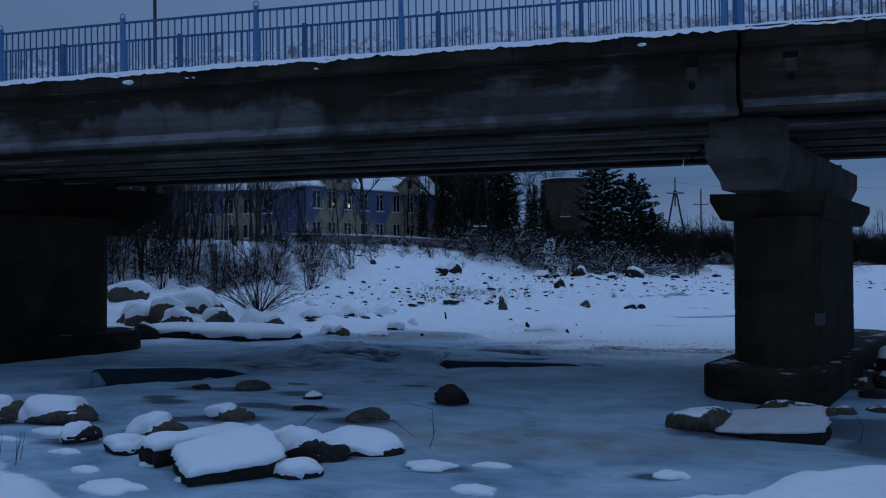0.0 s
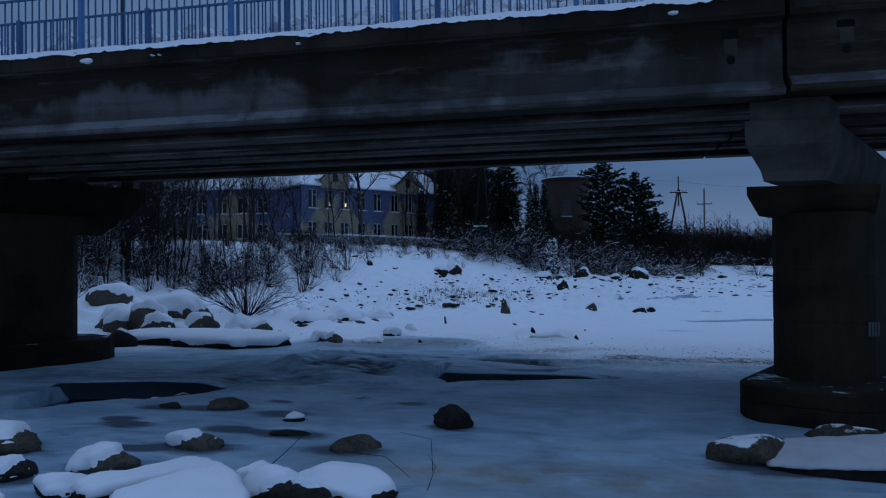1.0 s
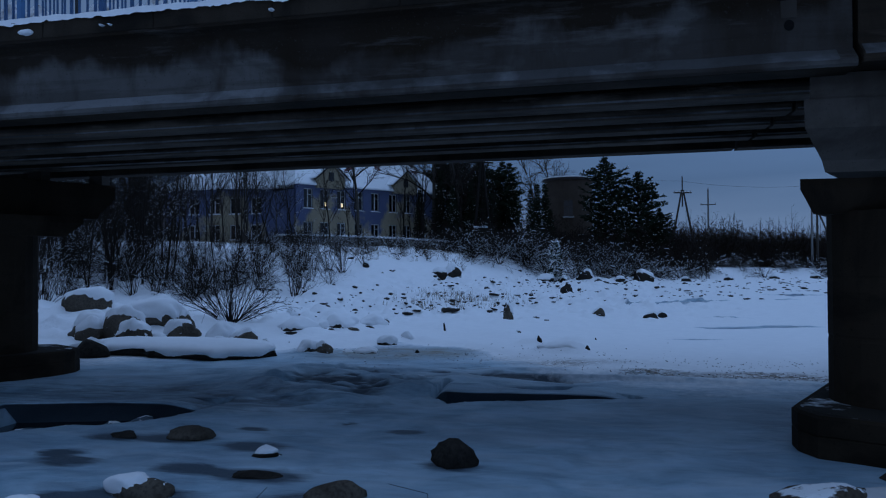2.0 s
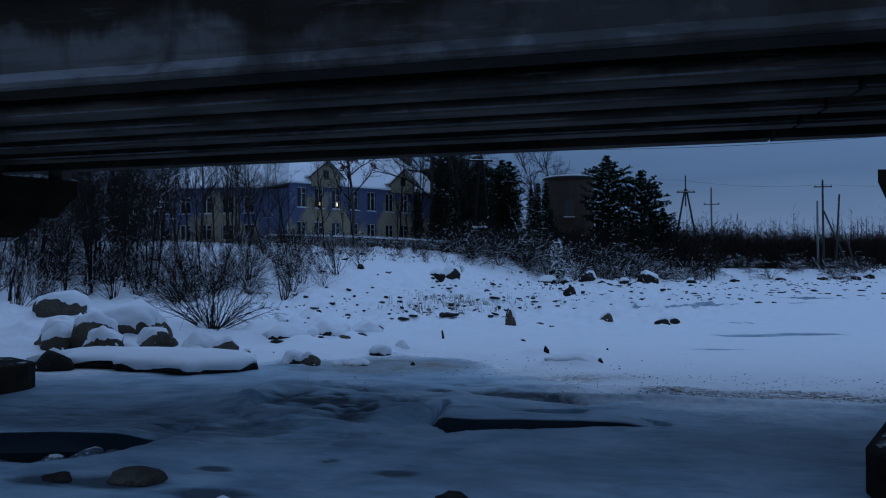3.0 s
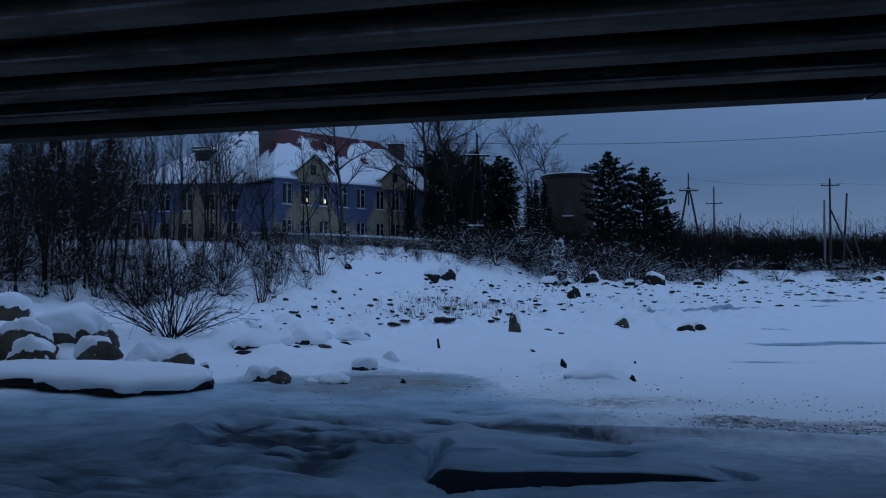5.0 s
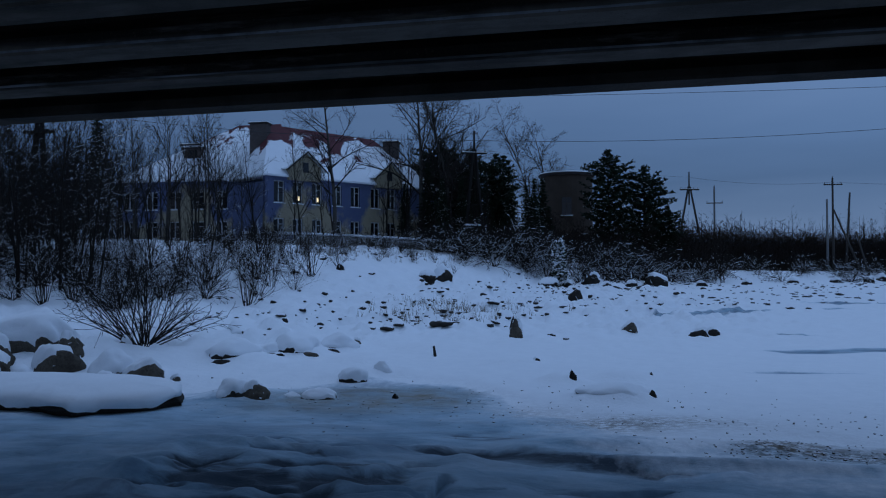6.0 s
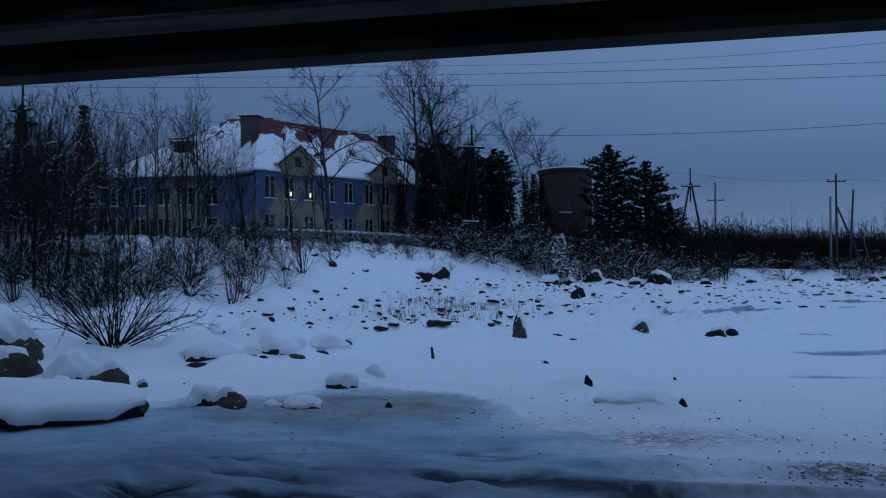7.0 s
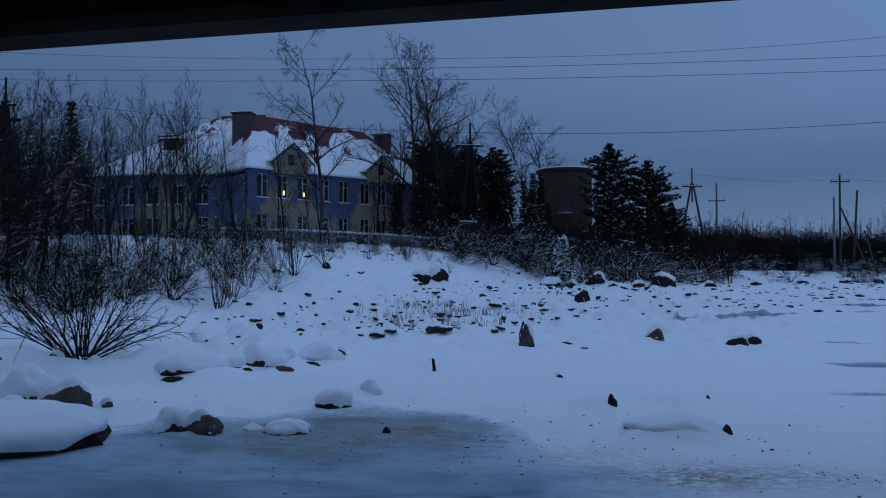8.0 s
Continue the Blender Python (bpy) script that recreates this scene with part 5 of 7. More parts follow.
for k, (ix, iy, iw) in enumerate(((-9.6, 15.9, 0.28), (-9.2, 16.2, 0.35), (-10.2, 15.4, 0.3), (-8.8, 16.5, 0.22), (-10.6, 15.0, 0.4))):
    lone("ice_block", stone_mesh("ice_block", 70 + k, iw, 0.8 * iw, 0.45 * iw, 0.4, ICE_BLOCK, 2, False), None, "broken block of frosted ice in open water", "ice", pose(ix, iy, WATER_Z + 0.04, 8 * k, -10, 60 * k), "broken ice blocks")

# stones of the beach
rng = random.Random(7)
PEBBLES = [stone_mesh("beach_stone", 50 + k, 1.0, 0.75, 0.55, 0.4, PEBBLE, 2) for k in range(6)]
STONE_LABELS = ("dark beach stone half buried in snow", "small angular stone poking out of the snow", "snow-topped grey beach stone")
# the stones of the slope that stand out: place and width
BANK_LEFT = ((-16.5, 41.0, 0.24), (-15.2, 41.2, 0.35), (-15.9, 41.4, 0.29), (-17.2, 41.2, 0.17), (-14.6, 37.2, 0.18), (-14.0, 36.9, 0.1), (-14.1, 37.5, 0.19), (-14.2, 38.4, 0.17), (-13.4, 37.9, 0.54), (-12.8, 37.8, 0.1), (-12.8, 38.5, 0.38), (-12.7, 36.4, 0.39), (-12.0, 33.4, 0.15), (-13.1, 42.1, 0.14), (-11.4, 37.7, 0.18), (-11.2, 38.5, 0.18),
             (-11.0, 38.6, 0.1), (-11.6, 37.3, 0.28), (-14.0, 44.7, 0.33), (-12.9, 43.8, 0.12), (-15.3, 44.6, 0.26), (-12.7, 32.9, 0.2), (-12.0, 33.0, 0.1), (-17.8, 41.1, 0.22), (-15.8, 37.2, 0.23), (-13.2, 46.8, 0.19), (-14.1, 42.2, 0.17), (-12.2, 40.7, 0.27), (-12.8, 40.0, 0.13))
BANK_MID = ((-11.7, 44.4, 0.35), (-11.3, 42.2, 0.44), (-11.1, 45.1, 0.28), (-10.7, 43.6, 0.34), (-9.8, 40.4, 0.26), (-9.9, 43.7, 0.17), (-9.4, 41.8, 0.29), (-9.3, 42.7, 0.23), (-9.5, 45.0, 0.15), (-9.5, 40.9, 0.18), (-8.7, 40.8, 0.22), (-8.6, 37.8, 0.5), (-9.0, 37.7, 0.7), (-9.7, 37.8, 0.35), (-7.1, 38.8, 1.0), (-6.8, 41.0, 0.3),
            (-5.7, 45.5, 0.6), (-5.2, 45.7, 0.2), (-6.6, 52.8, 0.43), (-6.8, 51.1, 0.38), (-3.7, 47.1, 0.29), (-4.6, 40.8, 0.36), (-5.1, 40.0, 0.54), (-4.0, 41.8, 0.24), (-3.7, 41.7, 0.13), (-3.2, 41.9, 0.13), (-3.0, 41.9, 0.2), (-2.3, 47.5, 0.48), (-2.2, 45.1, 0.3), (-8.4, 41.8, 0.18), (-6.6, 42.5, 0.14), (-6.6, 45.5, 0.3))
BANK_RIGHT = ((-0.7, 54.7, 0.36), (-1.3, 44.5, 0.39), (-1.8, 45.9, 0.18), (0.8, 46.7, 0.23), (1.4, 63.3, 0.63), (2.2, 63.4, 0.51), (3.0, 63.4, 0.47), (2.6, 57.4, 0.35), (3.2, 56.1, 0.3), (7.2, 53.2, 0.32), (8.4, 60.7, 0.23), (5.1, 54.7, 0.16), (5.7, 61.4, 0.31), (5.2, 60.9, 0.45), (7.2, 59.6, 0.52), (10.1, 58.6, 0.22), (9.8, 52.0, 0.48),
              (10.6, 51.6, 0.29), (17.8, 75.2, 0.36), (27.3, 89.4, 1.03), (17.4, 66.6, 0.45), (17.1, 62.6, 0.5), (12.2, 64.1, 0.25), (-2.7, 36.9, 0.33), (-2.2, 36.1, 0.21), (2.7, 49.8, 0.46), (2.0, 47.6, 0.22), (21.2, 78.8, 0.49), (22.7, 93.6, 0.6), (13.8, 61.6, 0.28))
bank = [(x, y, 0.5 * w) for x, y, w in BANK_LEFT + BANK_MID + BANK_RIGHT]
while len(bank) < 235:
    bx, by = rng.uniform(-20, 30), rng.uniform(37, 96)
    u = (by - np.interp(bx, GX, G_SHORE)) / (np.interp(bx, GX, G_CREST) - np.interp(bx, GX, G_SHORE))
    if not (0.34 if bx < -3 else 0.5) < u < 0.95 or rng.random() > (1.0 if 0.42 < u < 0.85 else 0.45):
        continue
    bank.append((bx, by, rng.choice((0.07, 0.09, 0.10, 0.13, 0.17, 0.24)) * (1 + 0.008 * (by - 35))))
for k, (bx, by, r) in enumerate(bank):
    tall = rng.uniform(0.8, 1.35) if r < 0.24 else 0.6
    lone("beach_stone", PEBBLES[k % 6], None, STONE_LABELS[k % 3], "stone", pose(bx, by, ground_z(bx, by) + 0.10 * r, rng.uniform(-12, 12), rng.uniform(-12, 12), rng.uniform(-35, 35)) @ Matrix.Diagonal((1.1 * r, 0.9 * r, r * tall, 1)), "stones of the snowy beach")
# larger stones along the crest
for k, (bx, by, w, h, cap, lean) in enumerate(((-0.2, 66.4, 1.45, 0.95, 0.9, (0.35, 0.3)), (-1.6, 54.2, 0.95, 0.62, 0.25, (0.3, 0.5)), (4.9, 69.4, 1.8, 0.85, 1.1, (0.2, 0.25)), (-9.9, 55.4, 1.3, 0.95, 1.25, (-0.45, 0.15)), (-10.7, 54.2, 1.1, 0.6, 1.3, (0, 0.1)), (-15.1, 50.6, 0.5, 0.45, 0.6, (0, 0.3)), (34.0, 100.5, 1.3, 0.8, 1.2, (0, 0.2)),
                                                (2.7, 65.7, 0.9, 0.5, 1.1, (0, 0.2)), (0.8, 64.6, 0.95, 0.5, 1.1, (-0.2, 0.3)), (-3.4, 62.0, 1.4, 0.5, 1.7, (0, 0)), (-2.0, 63.0, 0.8, 0.45, 1.3, (0, 0.2)), (31.5, 98.0, 1.2, 0.7, 1.2, (0, 0.2)), (9.2, 74.0, 1.0, 0.5, 1.2, (0, 0.2)), (14.0, 79.0, 1.0, 0.5, 1.2, (0, 0.2)), (20.0, 86.0, 1.2, 0.6, 1.2, (0, 0.2)), (26.0, 92.0, 1.1, 0.6, 1.2, (0, 0.2)))):
    shore_stone(bx, by, w, h, 60 + 1.7 * k, cap, lean, "large bank stone with snow on top", ROCK_DARK)
ico = bmesh.new()
bmesh.ops.create_icosphere(ico, subdivisions=1, radius=1.0)
ICO_V, ICO_F = [v.co.copy() for v in ico.verts], [tuple(v.index for v in f.verts) for f in ico.faces]
ico.free()
pebs, bank_pebs = Shape(), Shape()
for k in range(4600):
    if k >= 900:
        px_ = rng.gauss(-5, 8) if k % 7 else rng.uniform(2, 32)
        py_ = rng.uniform(36, 96)
        u = (py_ - 26) / max(1, np.interp(px_, GX, G_TOE) - 26)
        if u > 1.12 or u < (0.36 if px_ < -3 else 0.55) or fbm(px_, py_, 0.35, 81, 2) < -0.08:
            continue
    elif k < 650:
        px_ = rng.uniform(0.2, 8) if k % 5 else rng.uniform(-1.5, 8)
        py_ = 22.2 + rng.gauss(0.0, 0.22) if rng.random() < 0.7 else rng.gauss(23.6, 0.5)
    else:
        px_, py_ = rng.gauss(-4.5, 3.2), rng.gauss(25.0, 1.2)
    r = rng.uniform(0.008, 0.020) * (1 if rng.random() < 0.93 else 1.6) if k < 900 else rng.choice((0.04, 0.05, 0.06, 0.07, 0.09, 0.12, 0.15))
    c = Vector((px_, py_, ground_z(px_, py_) + (0.3 if k < 900 else 0.12) * r))
    turn = Matrix.Rotation(rng.uniform(0, 6.28), 3, "Z")
    flat = Vector((rng.uniform(0.8, 1.5), rng.uniform(0.7, 1.1), rng.uniform(0.5, 0.9)))
    (pebs if k < 900 else bank_pebs).add([c + turn @ Vector((v[0] * r * flat.x, v[1] * r * flat.y, v[2] * r * flat.z)) for v in ICO_V], ICO_F)
lone("gravel", pebs, PEBBLE, "dark gravel scattered along the ice edge", "gravel", kind="stuff")
lone("bank_rubble", bank_pebs, PEBBLE, "small dark stones poking out of the snowy slope", "stones", kind="stuff", smooth=True)

# ---- the two-storey house on the bank ----
BASE_Z, EAVE_Z = 4.75, 10.35


def with_attr(ob, name, values):
    ob.data.attributes.new(name, "FLOAT", "POINT").data.foreach_set("value", values)


def facade(parent, length, windows, lit=(), yellow=(), depth=0.35, base=0.0, top=5.6):
    """A wall along local x at y = 0, seen from -y, with real openings. windows: (x, z, w, h)."""
    xs = sorted({0.0, length, *[round(x - w / 2, 3) for x, z, w, h in windows], *[round(x + w / 2, 3) for x, z, w, h in windows], *[round(v, 3) for v in np.arange(1.0, length, 1.0)]})
    zs = sorted({base - 1.5, base, top, *[round(z, 3) for x, z, w, h in windows], *[round(z + h, 3) for x, z, w, h in windows], *[round(base + 0.7 * k, 3) for k in range(1, 8)]})
    inside = lambda x, z: any(abs(x - wx) < w / 2 and wz < z < wz + h for wx, wz, w, h in windows)
    s = Shape()
    grid = {}

    def vert(x, z, back):
        key = (x, z, back)
        if key not in grid:
            grid[key] = len(s.v)
            s.v.append((x, depth if back else 0.0, z))
        return grid[key]

    for a, b in zip(xs, xs[1:]):
        for c, d in zip(zs, zs[1:]):
            if inside((a + b) / 2, (c + d) / 2):
                s.f.append((vert(a, c, 0), vert(a, c, 1), vert(b, c, 1), vert(b, c, 0)))
                s.f.append((vert(a, d, 0), vert(b, d, 0), vert(b, d, 1), vert(a, d, 1)))
                if not inside(a - 0.01, (c + d) / 2):
                    s.f.append((vert(a, c, 0), vert(a, d, 0), vert(a, d, 1), vert(a, c, 1)))
                if not inside(b + 0.01, (c + d) / 2):
                    s.f.append((vert(b, c, 0), vert(b, c, 1), vert(b, d, 1), vert(b, d, 0)))
            else:
                s.f.append((vert(a, c, 0), vert(b, c, 0), vert(b, d, 0), vert(a, d, 0)))
                s.f.append((vert(a, c, 1), vert(a, d, 1), vert(b, d, 1), vert(b, c, 1)))
    w = part("wall", s, WALL, parent, "blue limewashed wall worn through to yellow plaster")
    vals = []
    for x, y, z in s.v:
        v = 0.92 - 0.22 * (z - base)
        for a, b in yellow:
            if a - 0.3 <= x <= b + 0.3:
                v += 0.55
        vals.append(v)
    with_attr(w, "yellow", vals)
    for k, (x, z, ww, h) in enumerate(windows):
        win = part("window", Shape().box(x - ww / 2, x + ww / 2, 0.20, 0.215, z, z + h), GLASS, w)
        fr = Shape()
        t = 0.075
        for x0, x1, z0, z1 in ((x - ww / 2, x - ww / 2 + t, z, z + h), (x + ww / 2 - t, x + ww / 2, z, z + h), (x - ww / 2 + t, x + ww / 2 - t, z, z + t), (x - ww / 2 + t, x + ww / 2 - t, z + h - t, z + h),
                               (x - 0.045, x + 0.045, z + t, z + h - t), (x + 0.045, x + ww / 2 - t, z + h * 0.68, z + h * 0.68 + 0.05)):
            fr.box(x0, x1, 0.13, 0.197, z0, z1)
        part("frame", fr, FRAME_WHITE, win, "white timber frame")
        part("sill", Shape().box(x - ww / 2 - 0.06, x + ww / 2 + 0.06, -0.09, 0.12, z - 0.07, z - 0.01), SNOW, win, "snowy window sill")
        if k in lit:
            part("lamp_glow", Shape().box(x + 0.10, x + 0.24, 0.16, 0.196, z + 0.25, z + 0.62), LIT, win, "small warm lamp behind the pane")
    return w


def roof_mesh(eaves, ridge, thick=0.14):
    """Hipped roof: four eave corners in order and two ridge ends."""
    a, b, c, d = eaves
    e, f = ridge
    s = Shape()

    def quad(p, q, r, t, n=10):
        k = len(s.v)
        for i in range(n + 1):
            for j in range(n + 1):
                u, v = i / n, j / n
                pt = (Vector(p) * (1 - u) + Vector(q) * u) * (1 - v) + (Vector(t) * (1 - u) + Vector(r) * u) * v
                s.v.append(pt[:])
        for i in range(n):
            for j in range(n):
                m = k + i * (n + 1) + j
                s.f.append((m, m + n + 1, m + n + 2, m + 1))

    quad(a, b, f, e)
    quad(b, c, f, f)
    quad(c, d, e, f)
    quad(d, a, e, e)
    k = len(s.v)
    for p in (a, b, c, d):
        s.v += [tuple(p), (p[0], p[1], p[2] - thick)]
    for i in range(4):
        i0, i1 = k + 2 * i, k + 2 * ((i + 1) % 4)
        s.f.append((i0, i0 + 1, i1 + 1, i1))
    s.f.append((k + 1, k + 7, k + 5, k + 3))
    keys, order, remap = {}, [], []
    for p in s.v:
        key = tuple(round(float(c), 3) for c in p)
        if key not in keys:
            keys[key] = len(order)
            order.append(key)
        remap.append(keys[key])
    welded = Shape()
    welded.v = order
    for face in s.f:
        ids = list(dict.fromkeys(remap[i] for i in face))
        if len(ids) > 2:
            welded.f.append(tuple(ids))
    return welded


house = thing("apartment_house", "two-storey house in worn blue and yellow plaster, snowy red roof", "house")
# wing along the street, running away from the river
wb0, wb1 = Vector((-26.6, 66.0, 0)), Vector((-15.0, 81.0, 0))
wb_dir = (wb1 - wb0).normalized()
wb_len = (wb1 - wb0).length
wing_b = pose(wb0.x, wb0.y, BASE_Z, 0, 0, math.degrees(math.atan2(wb_dir.y, wb_dir.x)))
wing_b_ob = part("street_wing", Shape().box(0.02, wb_len, 0.37, 10.4, -1.0, 5.1), WALL, house, "street wing with two gabled bays", at=wing_b)
wins_b = []
for k, f_ in enumerate((0.07, 0.165, 0.265, 0.375, 0.48, 0.60, 0.70, 0.80, 0.91)):
    wins_b += [(f_ * wb_len, 3.35, 1.0, 1.85), (f_ * wb_len, 0.4, 1.0, 1.65)]
facade(wing_b_ob, wb_len, wins_b, (2, 4), ((1.6, 5.8), (10.6, 14.6)), top=5.58)
out = 0.30
ra = roof_mesh([(-out, -out, 5.66), (wb_len + out, -out, 5.66), (wb_len + out, 11, 5.66), (-out, 11, 5.66)], [(3.2, 5.2, 10.9), (wb_len - 4, 5.2, 10.9)])
rb = part("roof", ra, ROOF, wing_b_ob, "red sheet metal roof under patchy snow")
with_attr(rb, "snow", [0.97 - 0.125 * (z - 5.5) + (0.25 if y > 6 else 0) for x, y, z in ra.v])
for gx0, gx1 in ((2.0, 5.3), (11.2, 14.4)):
    gm, gh = (gx0 + gx1) / 2, 2.45
    gable = Shape().add([(gx0 + 0.1, -0.36, 5.3), (gx1 - 0.1, -0.36, 5.3), (gx1 - 0.1, -0.36, 6.45), (gm, -0.36, 5.3 + gh), (gx0 + 0.1, -0.36, 6.45), (gx0 + 0.1, 3.6, 5.3), (gx1 - 0.1, 3.6, 5.3), (gx1 - 0.1, 3.6, 6.45), (gm, 3.6, 5.3 + gh), (gx0 + 0.1, 3.6, 6.45)], [(0, 1, 2, 3, 4), (9, 8, 7, 6, 5), (1, 6, 7, 2), (2, 7, 8, 3), (3, 8, 9, 4), (4, 9, 5, 0), (0, 5, 6, 1)])
    g_ob = part("gable", gable, WALL, wing_b_ob, "yellow plastered gable")
    with_attr(g_ob, "yellow", [1.4] * 10)
    rs = Shape()
    for sgn, xe in ((-1, gx0 - 0.35), (1, gx1 + 0.35)):
        za, zr = 6.28, 5.50 + gh
        rs.add([(xe, -0.75, za), (gm, -0.75, zr), (gm, 4.2, zr), (xe, 4.2, za), (xe, -0.75, za - 0.14), (gm, -0.75, zr - 0.14), (gm, 4.2, zr - 0.14), (xe, 4.2, za - 0.14)],
               [(0, 1, 2, 3), (4, 7, 6, 5), (0, 4, 5, 1), (3, 2, 6, 7), (0, 3, 7, 4)])
    gr = part("gable_roof", rs, ROOF, wing_b_ob)
    with_attr(gr, "snow", [1.3] * len(rs.v))
    part("attic_window", Shape().box(gm - 0.28, gm + 0.28, -0.40, -0.365, 6.0, 6.85), GLASS, wing_b_ob, "small dark attic window")
    part("rake_board", Shape().add([(gx0 - 0.35, -0.78, 6.14), (gm, -0.78, 5.36 + gh), (gx1 + 0.35, -0.78, 6.14), (gx1 + 0.35, -0.78, 5.98), (gm, -0.78, 5.18 + gh), (gx0 - 0.35, -0.78, 5.98)], [(0, 5, 4, 1), (1, 4, 3, 2)]), TRIM, wing_b_ob)
# wing facing the river
wing_a_ob = part("river_wing", Shape().box(0.1, 15.9, 0.37, 11, -1.0, 5.3), WALL, house, "river wing behind bare trees", at=pose(-42.6, 69.6, BASE_Z))
wins_a = []
for k in range(7):
    wins_a += [(1.3 + 2.25 * k, 3.1, 1.15, 1.6), (1.3 + 2.25 * k, 0.5, 1.15, 1.5)]
facade(wing_a_ob, 16.0, wins_a, (), ((6, 9),))
raa = roof_mesh([(-out, -out, 5.75), (16.6, -out, 5.75), (16.6, 11.7, 5.75), (-out, 11.7, 5.75)], [(9.4, 5.4, 11.6), (13.6, 5.4, 11.6)])
rao = part("roof", raa, ROOF, wing_a_ob, "red sheet metal hipped roof under snow")
with_attr(rao, "snow", [1.12 - 0.12 * (z - 5.7) for x, y, z in raa.v])
dormer = part("dormer", Shape().box(5.7, 7.2, 1.9, 5.0, 7.4, 9.0), BRICK, wing_a_ob, "sooty brick roof dormer")
dormer_top = Shape().add([(5.5, 1.6, 9.004), (7.4, 1.6, 9.004), (7.4, 5.4, 9.4), (5.5, 5.4, 9.4), (5.5, 1.6, 9.12), (7.4, 1.6, 9.12), (7.4, 5.4, 9.52), (5.5, 5.4, 9.52)], [(0, 3, 2, 1), (4, 5, 6, 7), (0, 1, 5, 4), (1, 2, 6, 5), (2, 3, 7, 6), (3, 0, 4, 7)])
with_attr(part("dormer_roof", dormer_top, ROOF, dormer), "snow", [1.1] * 8)
part("dormer_window", Shape().box(6.0, 6.9, 1.86, 1.897, 7.85, 8.75), GLASS, dormer, "dark dormer window")
part("side_wall", Shape().box(-0.02, 0.1, 0.0, 11, -1.0, 5.6), TRIM, wing_a_ob)


def chimney(m, w, h):
    c = part("chimney", Shape().box(-w / 2, w / 2, -0.45, 0.45, 0, h, 0.03), BRICK, house, "tall sooty brick chimney", at=m)
    part("chimney_cap", Shape().box(-w / 2 - 0.1, w / 2 + 0.1, -0.55, 0.55, h, h + 0.12), TRIM, c)
    part("cap_snow", Shape().box(-w / 2 - 0.06, w / 2 + 0.06, -0.5, 0.5, h + 0.124, h + 0.2, 0.03), SNOW, c)


chimney(pose(-29.0, 70.4, 10.9), 1.6, 4.5)
chimney(pose(-37.2, 73.4, 12.6), 1.9, 1.6)
chimney(pose(-19.6, 81.0, 12.6), 1.5, 2.6)
part("porch_box", Shape().box(-25.3, -23.9, 65.2, 66.0, 4.6, 5.55, 0.04), make_plain("dark_blue_box", (0.04, 0.06, 0.16), 0.7), house, "dark blue box beside the wall")

# fence before the house
fence = thing("wooden_fence", "low weathered wooden fence with snow on its rails", "fence")
fence_pts = [(-27.5, 63.6), (-24.6, 63.9), (-22.2, 64.8), (-19.4, 66.4), (-16.6, 68.2), (-13.8, 69.9), (-11.5, 71.2)]
for i, (fa_, fb_) in enumerate(zip(fence_pts, fence_pts[1:])):
    a, b = Vector((*fa_, 0)), Vector((*fb_, 0))
    n = 4
    for k in range(n):
        p = a.lerp(b, k / n)
        z = ground_z(p.x, p.y)
        part("post", Shape().box(p.x - 0.06, p.x + 0.06, p.y - 0.06, p.y + 0.06, z - 0.3, z + 0.95), OLD_WOOD, fence)
    za, zb = ground_z(a.x, a.y), ground_z(b.x, b.y)
    for hh in (0.35, 0.82):
        part("rail", Shape().tube([(a.x, a.y, za + hh), (b.x, b.y, zb + hh)], [0.06, 0.06], 4), OLD_WOOD, fence)
    part("snow_strip", Shape().tube([(a.x, a.y, za + 0.93), (b.x, b.y, zb + 0.93)], [0.11, 0.11], 6), SNOW, fence, "snow lying on the rail")
    boards = 13 if i == 1 else 22
    for k in range(boards):
        p = a.lerp(b, (k + 0.5) / boards)
        z = ground_z(p.x, p.y)
        hgt = 0.86 + 0.08 * math.sin(7.3 * k + i)
        part("fence_board", Shape().box(p.x - 0.05, p.x + 0.05, p.y - 0.1, p.y - 0.075, z - 0.05, z + (1.15 if i == 1 else hgt)), GREY_WOOD if i in (1, 2) or k % 3 else OLD_WOOD, fence)

# round water tower
tower = thing("water_tower", "squat round brown plastered tower with a flat snowy roof", "tower", pose(-2.0, 97.0, 4.0))
rings = []
for z, r in ((-2, 3.05), (9.25, 3.05)):
    rings.append([(r * math.cos(a), r * math.sin(a), z) for a in (2 * math.pi * k / 32 for k in range(32))])
part("drum", Shape().loft(rings), TOWER_WALL, tower, smooth=False)
rings = [[(r * math.cos(a), r * math.sin(a), z) for a in (2 * math.pi * k / 32 for k in range(32))] for z, r in ((9.25, 3.3), (9.5, 3.35), (9.55, 3.3))]
part("roof_slab", Shape().loft(rings), TRIM, tower)
rings = [[(r * math.cos(a), r * math.sin(a), z) for a in (2 * math.pi * k / 32 for k in range(32))] for z, r in ((9.554, 3.28), (9.68, 3.2), (9.72, 2.8))]
part("roof_snow", Shape().loft(rings), SNOW, tower, smooth=True)
tw = part("window", Shape().box(-0.55, 0.55, -3.12, -2.9, 4.6, 6.6), GLASS, tower, "dark tall window")
part("window_frame", Shape().box(-0.04, 0.04, -3.16, -3.125, 4.6, 6.6).box(-0.55, 0.55, -3.16, -3.125, 5.8, 5.87), OLD_WOOD, tw)
part("window_sill", Shape().box(-0.7, 0.7, -3.3, -3.03, 4.45, 4.55), SNOW, tw)

# ---- poles and cables ----


def insulators(parent, pts):
    for p in pts:
        part("insulator", Shape().tube([p, (p[0], p[1], p[2] + 0.12), (p[0], p[1], p[2] + 0.2)], [0.03, 0.06, 0.04], 6), GREY_WOOD, parent)


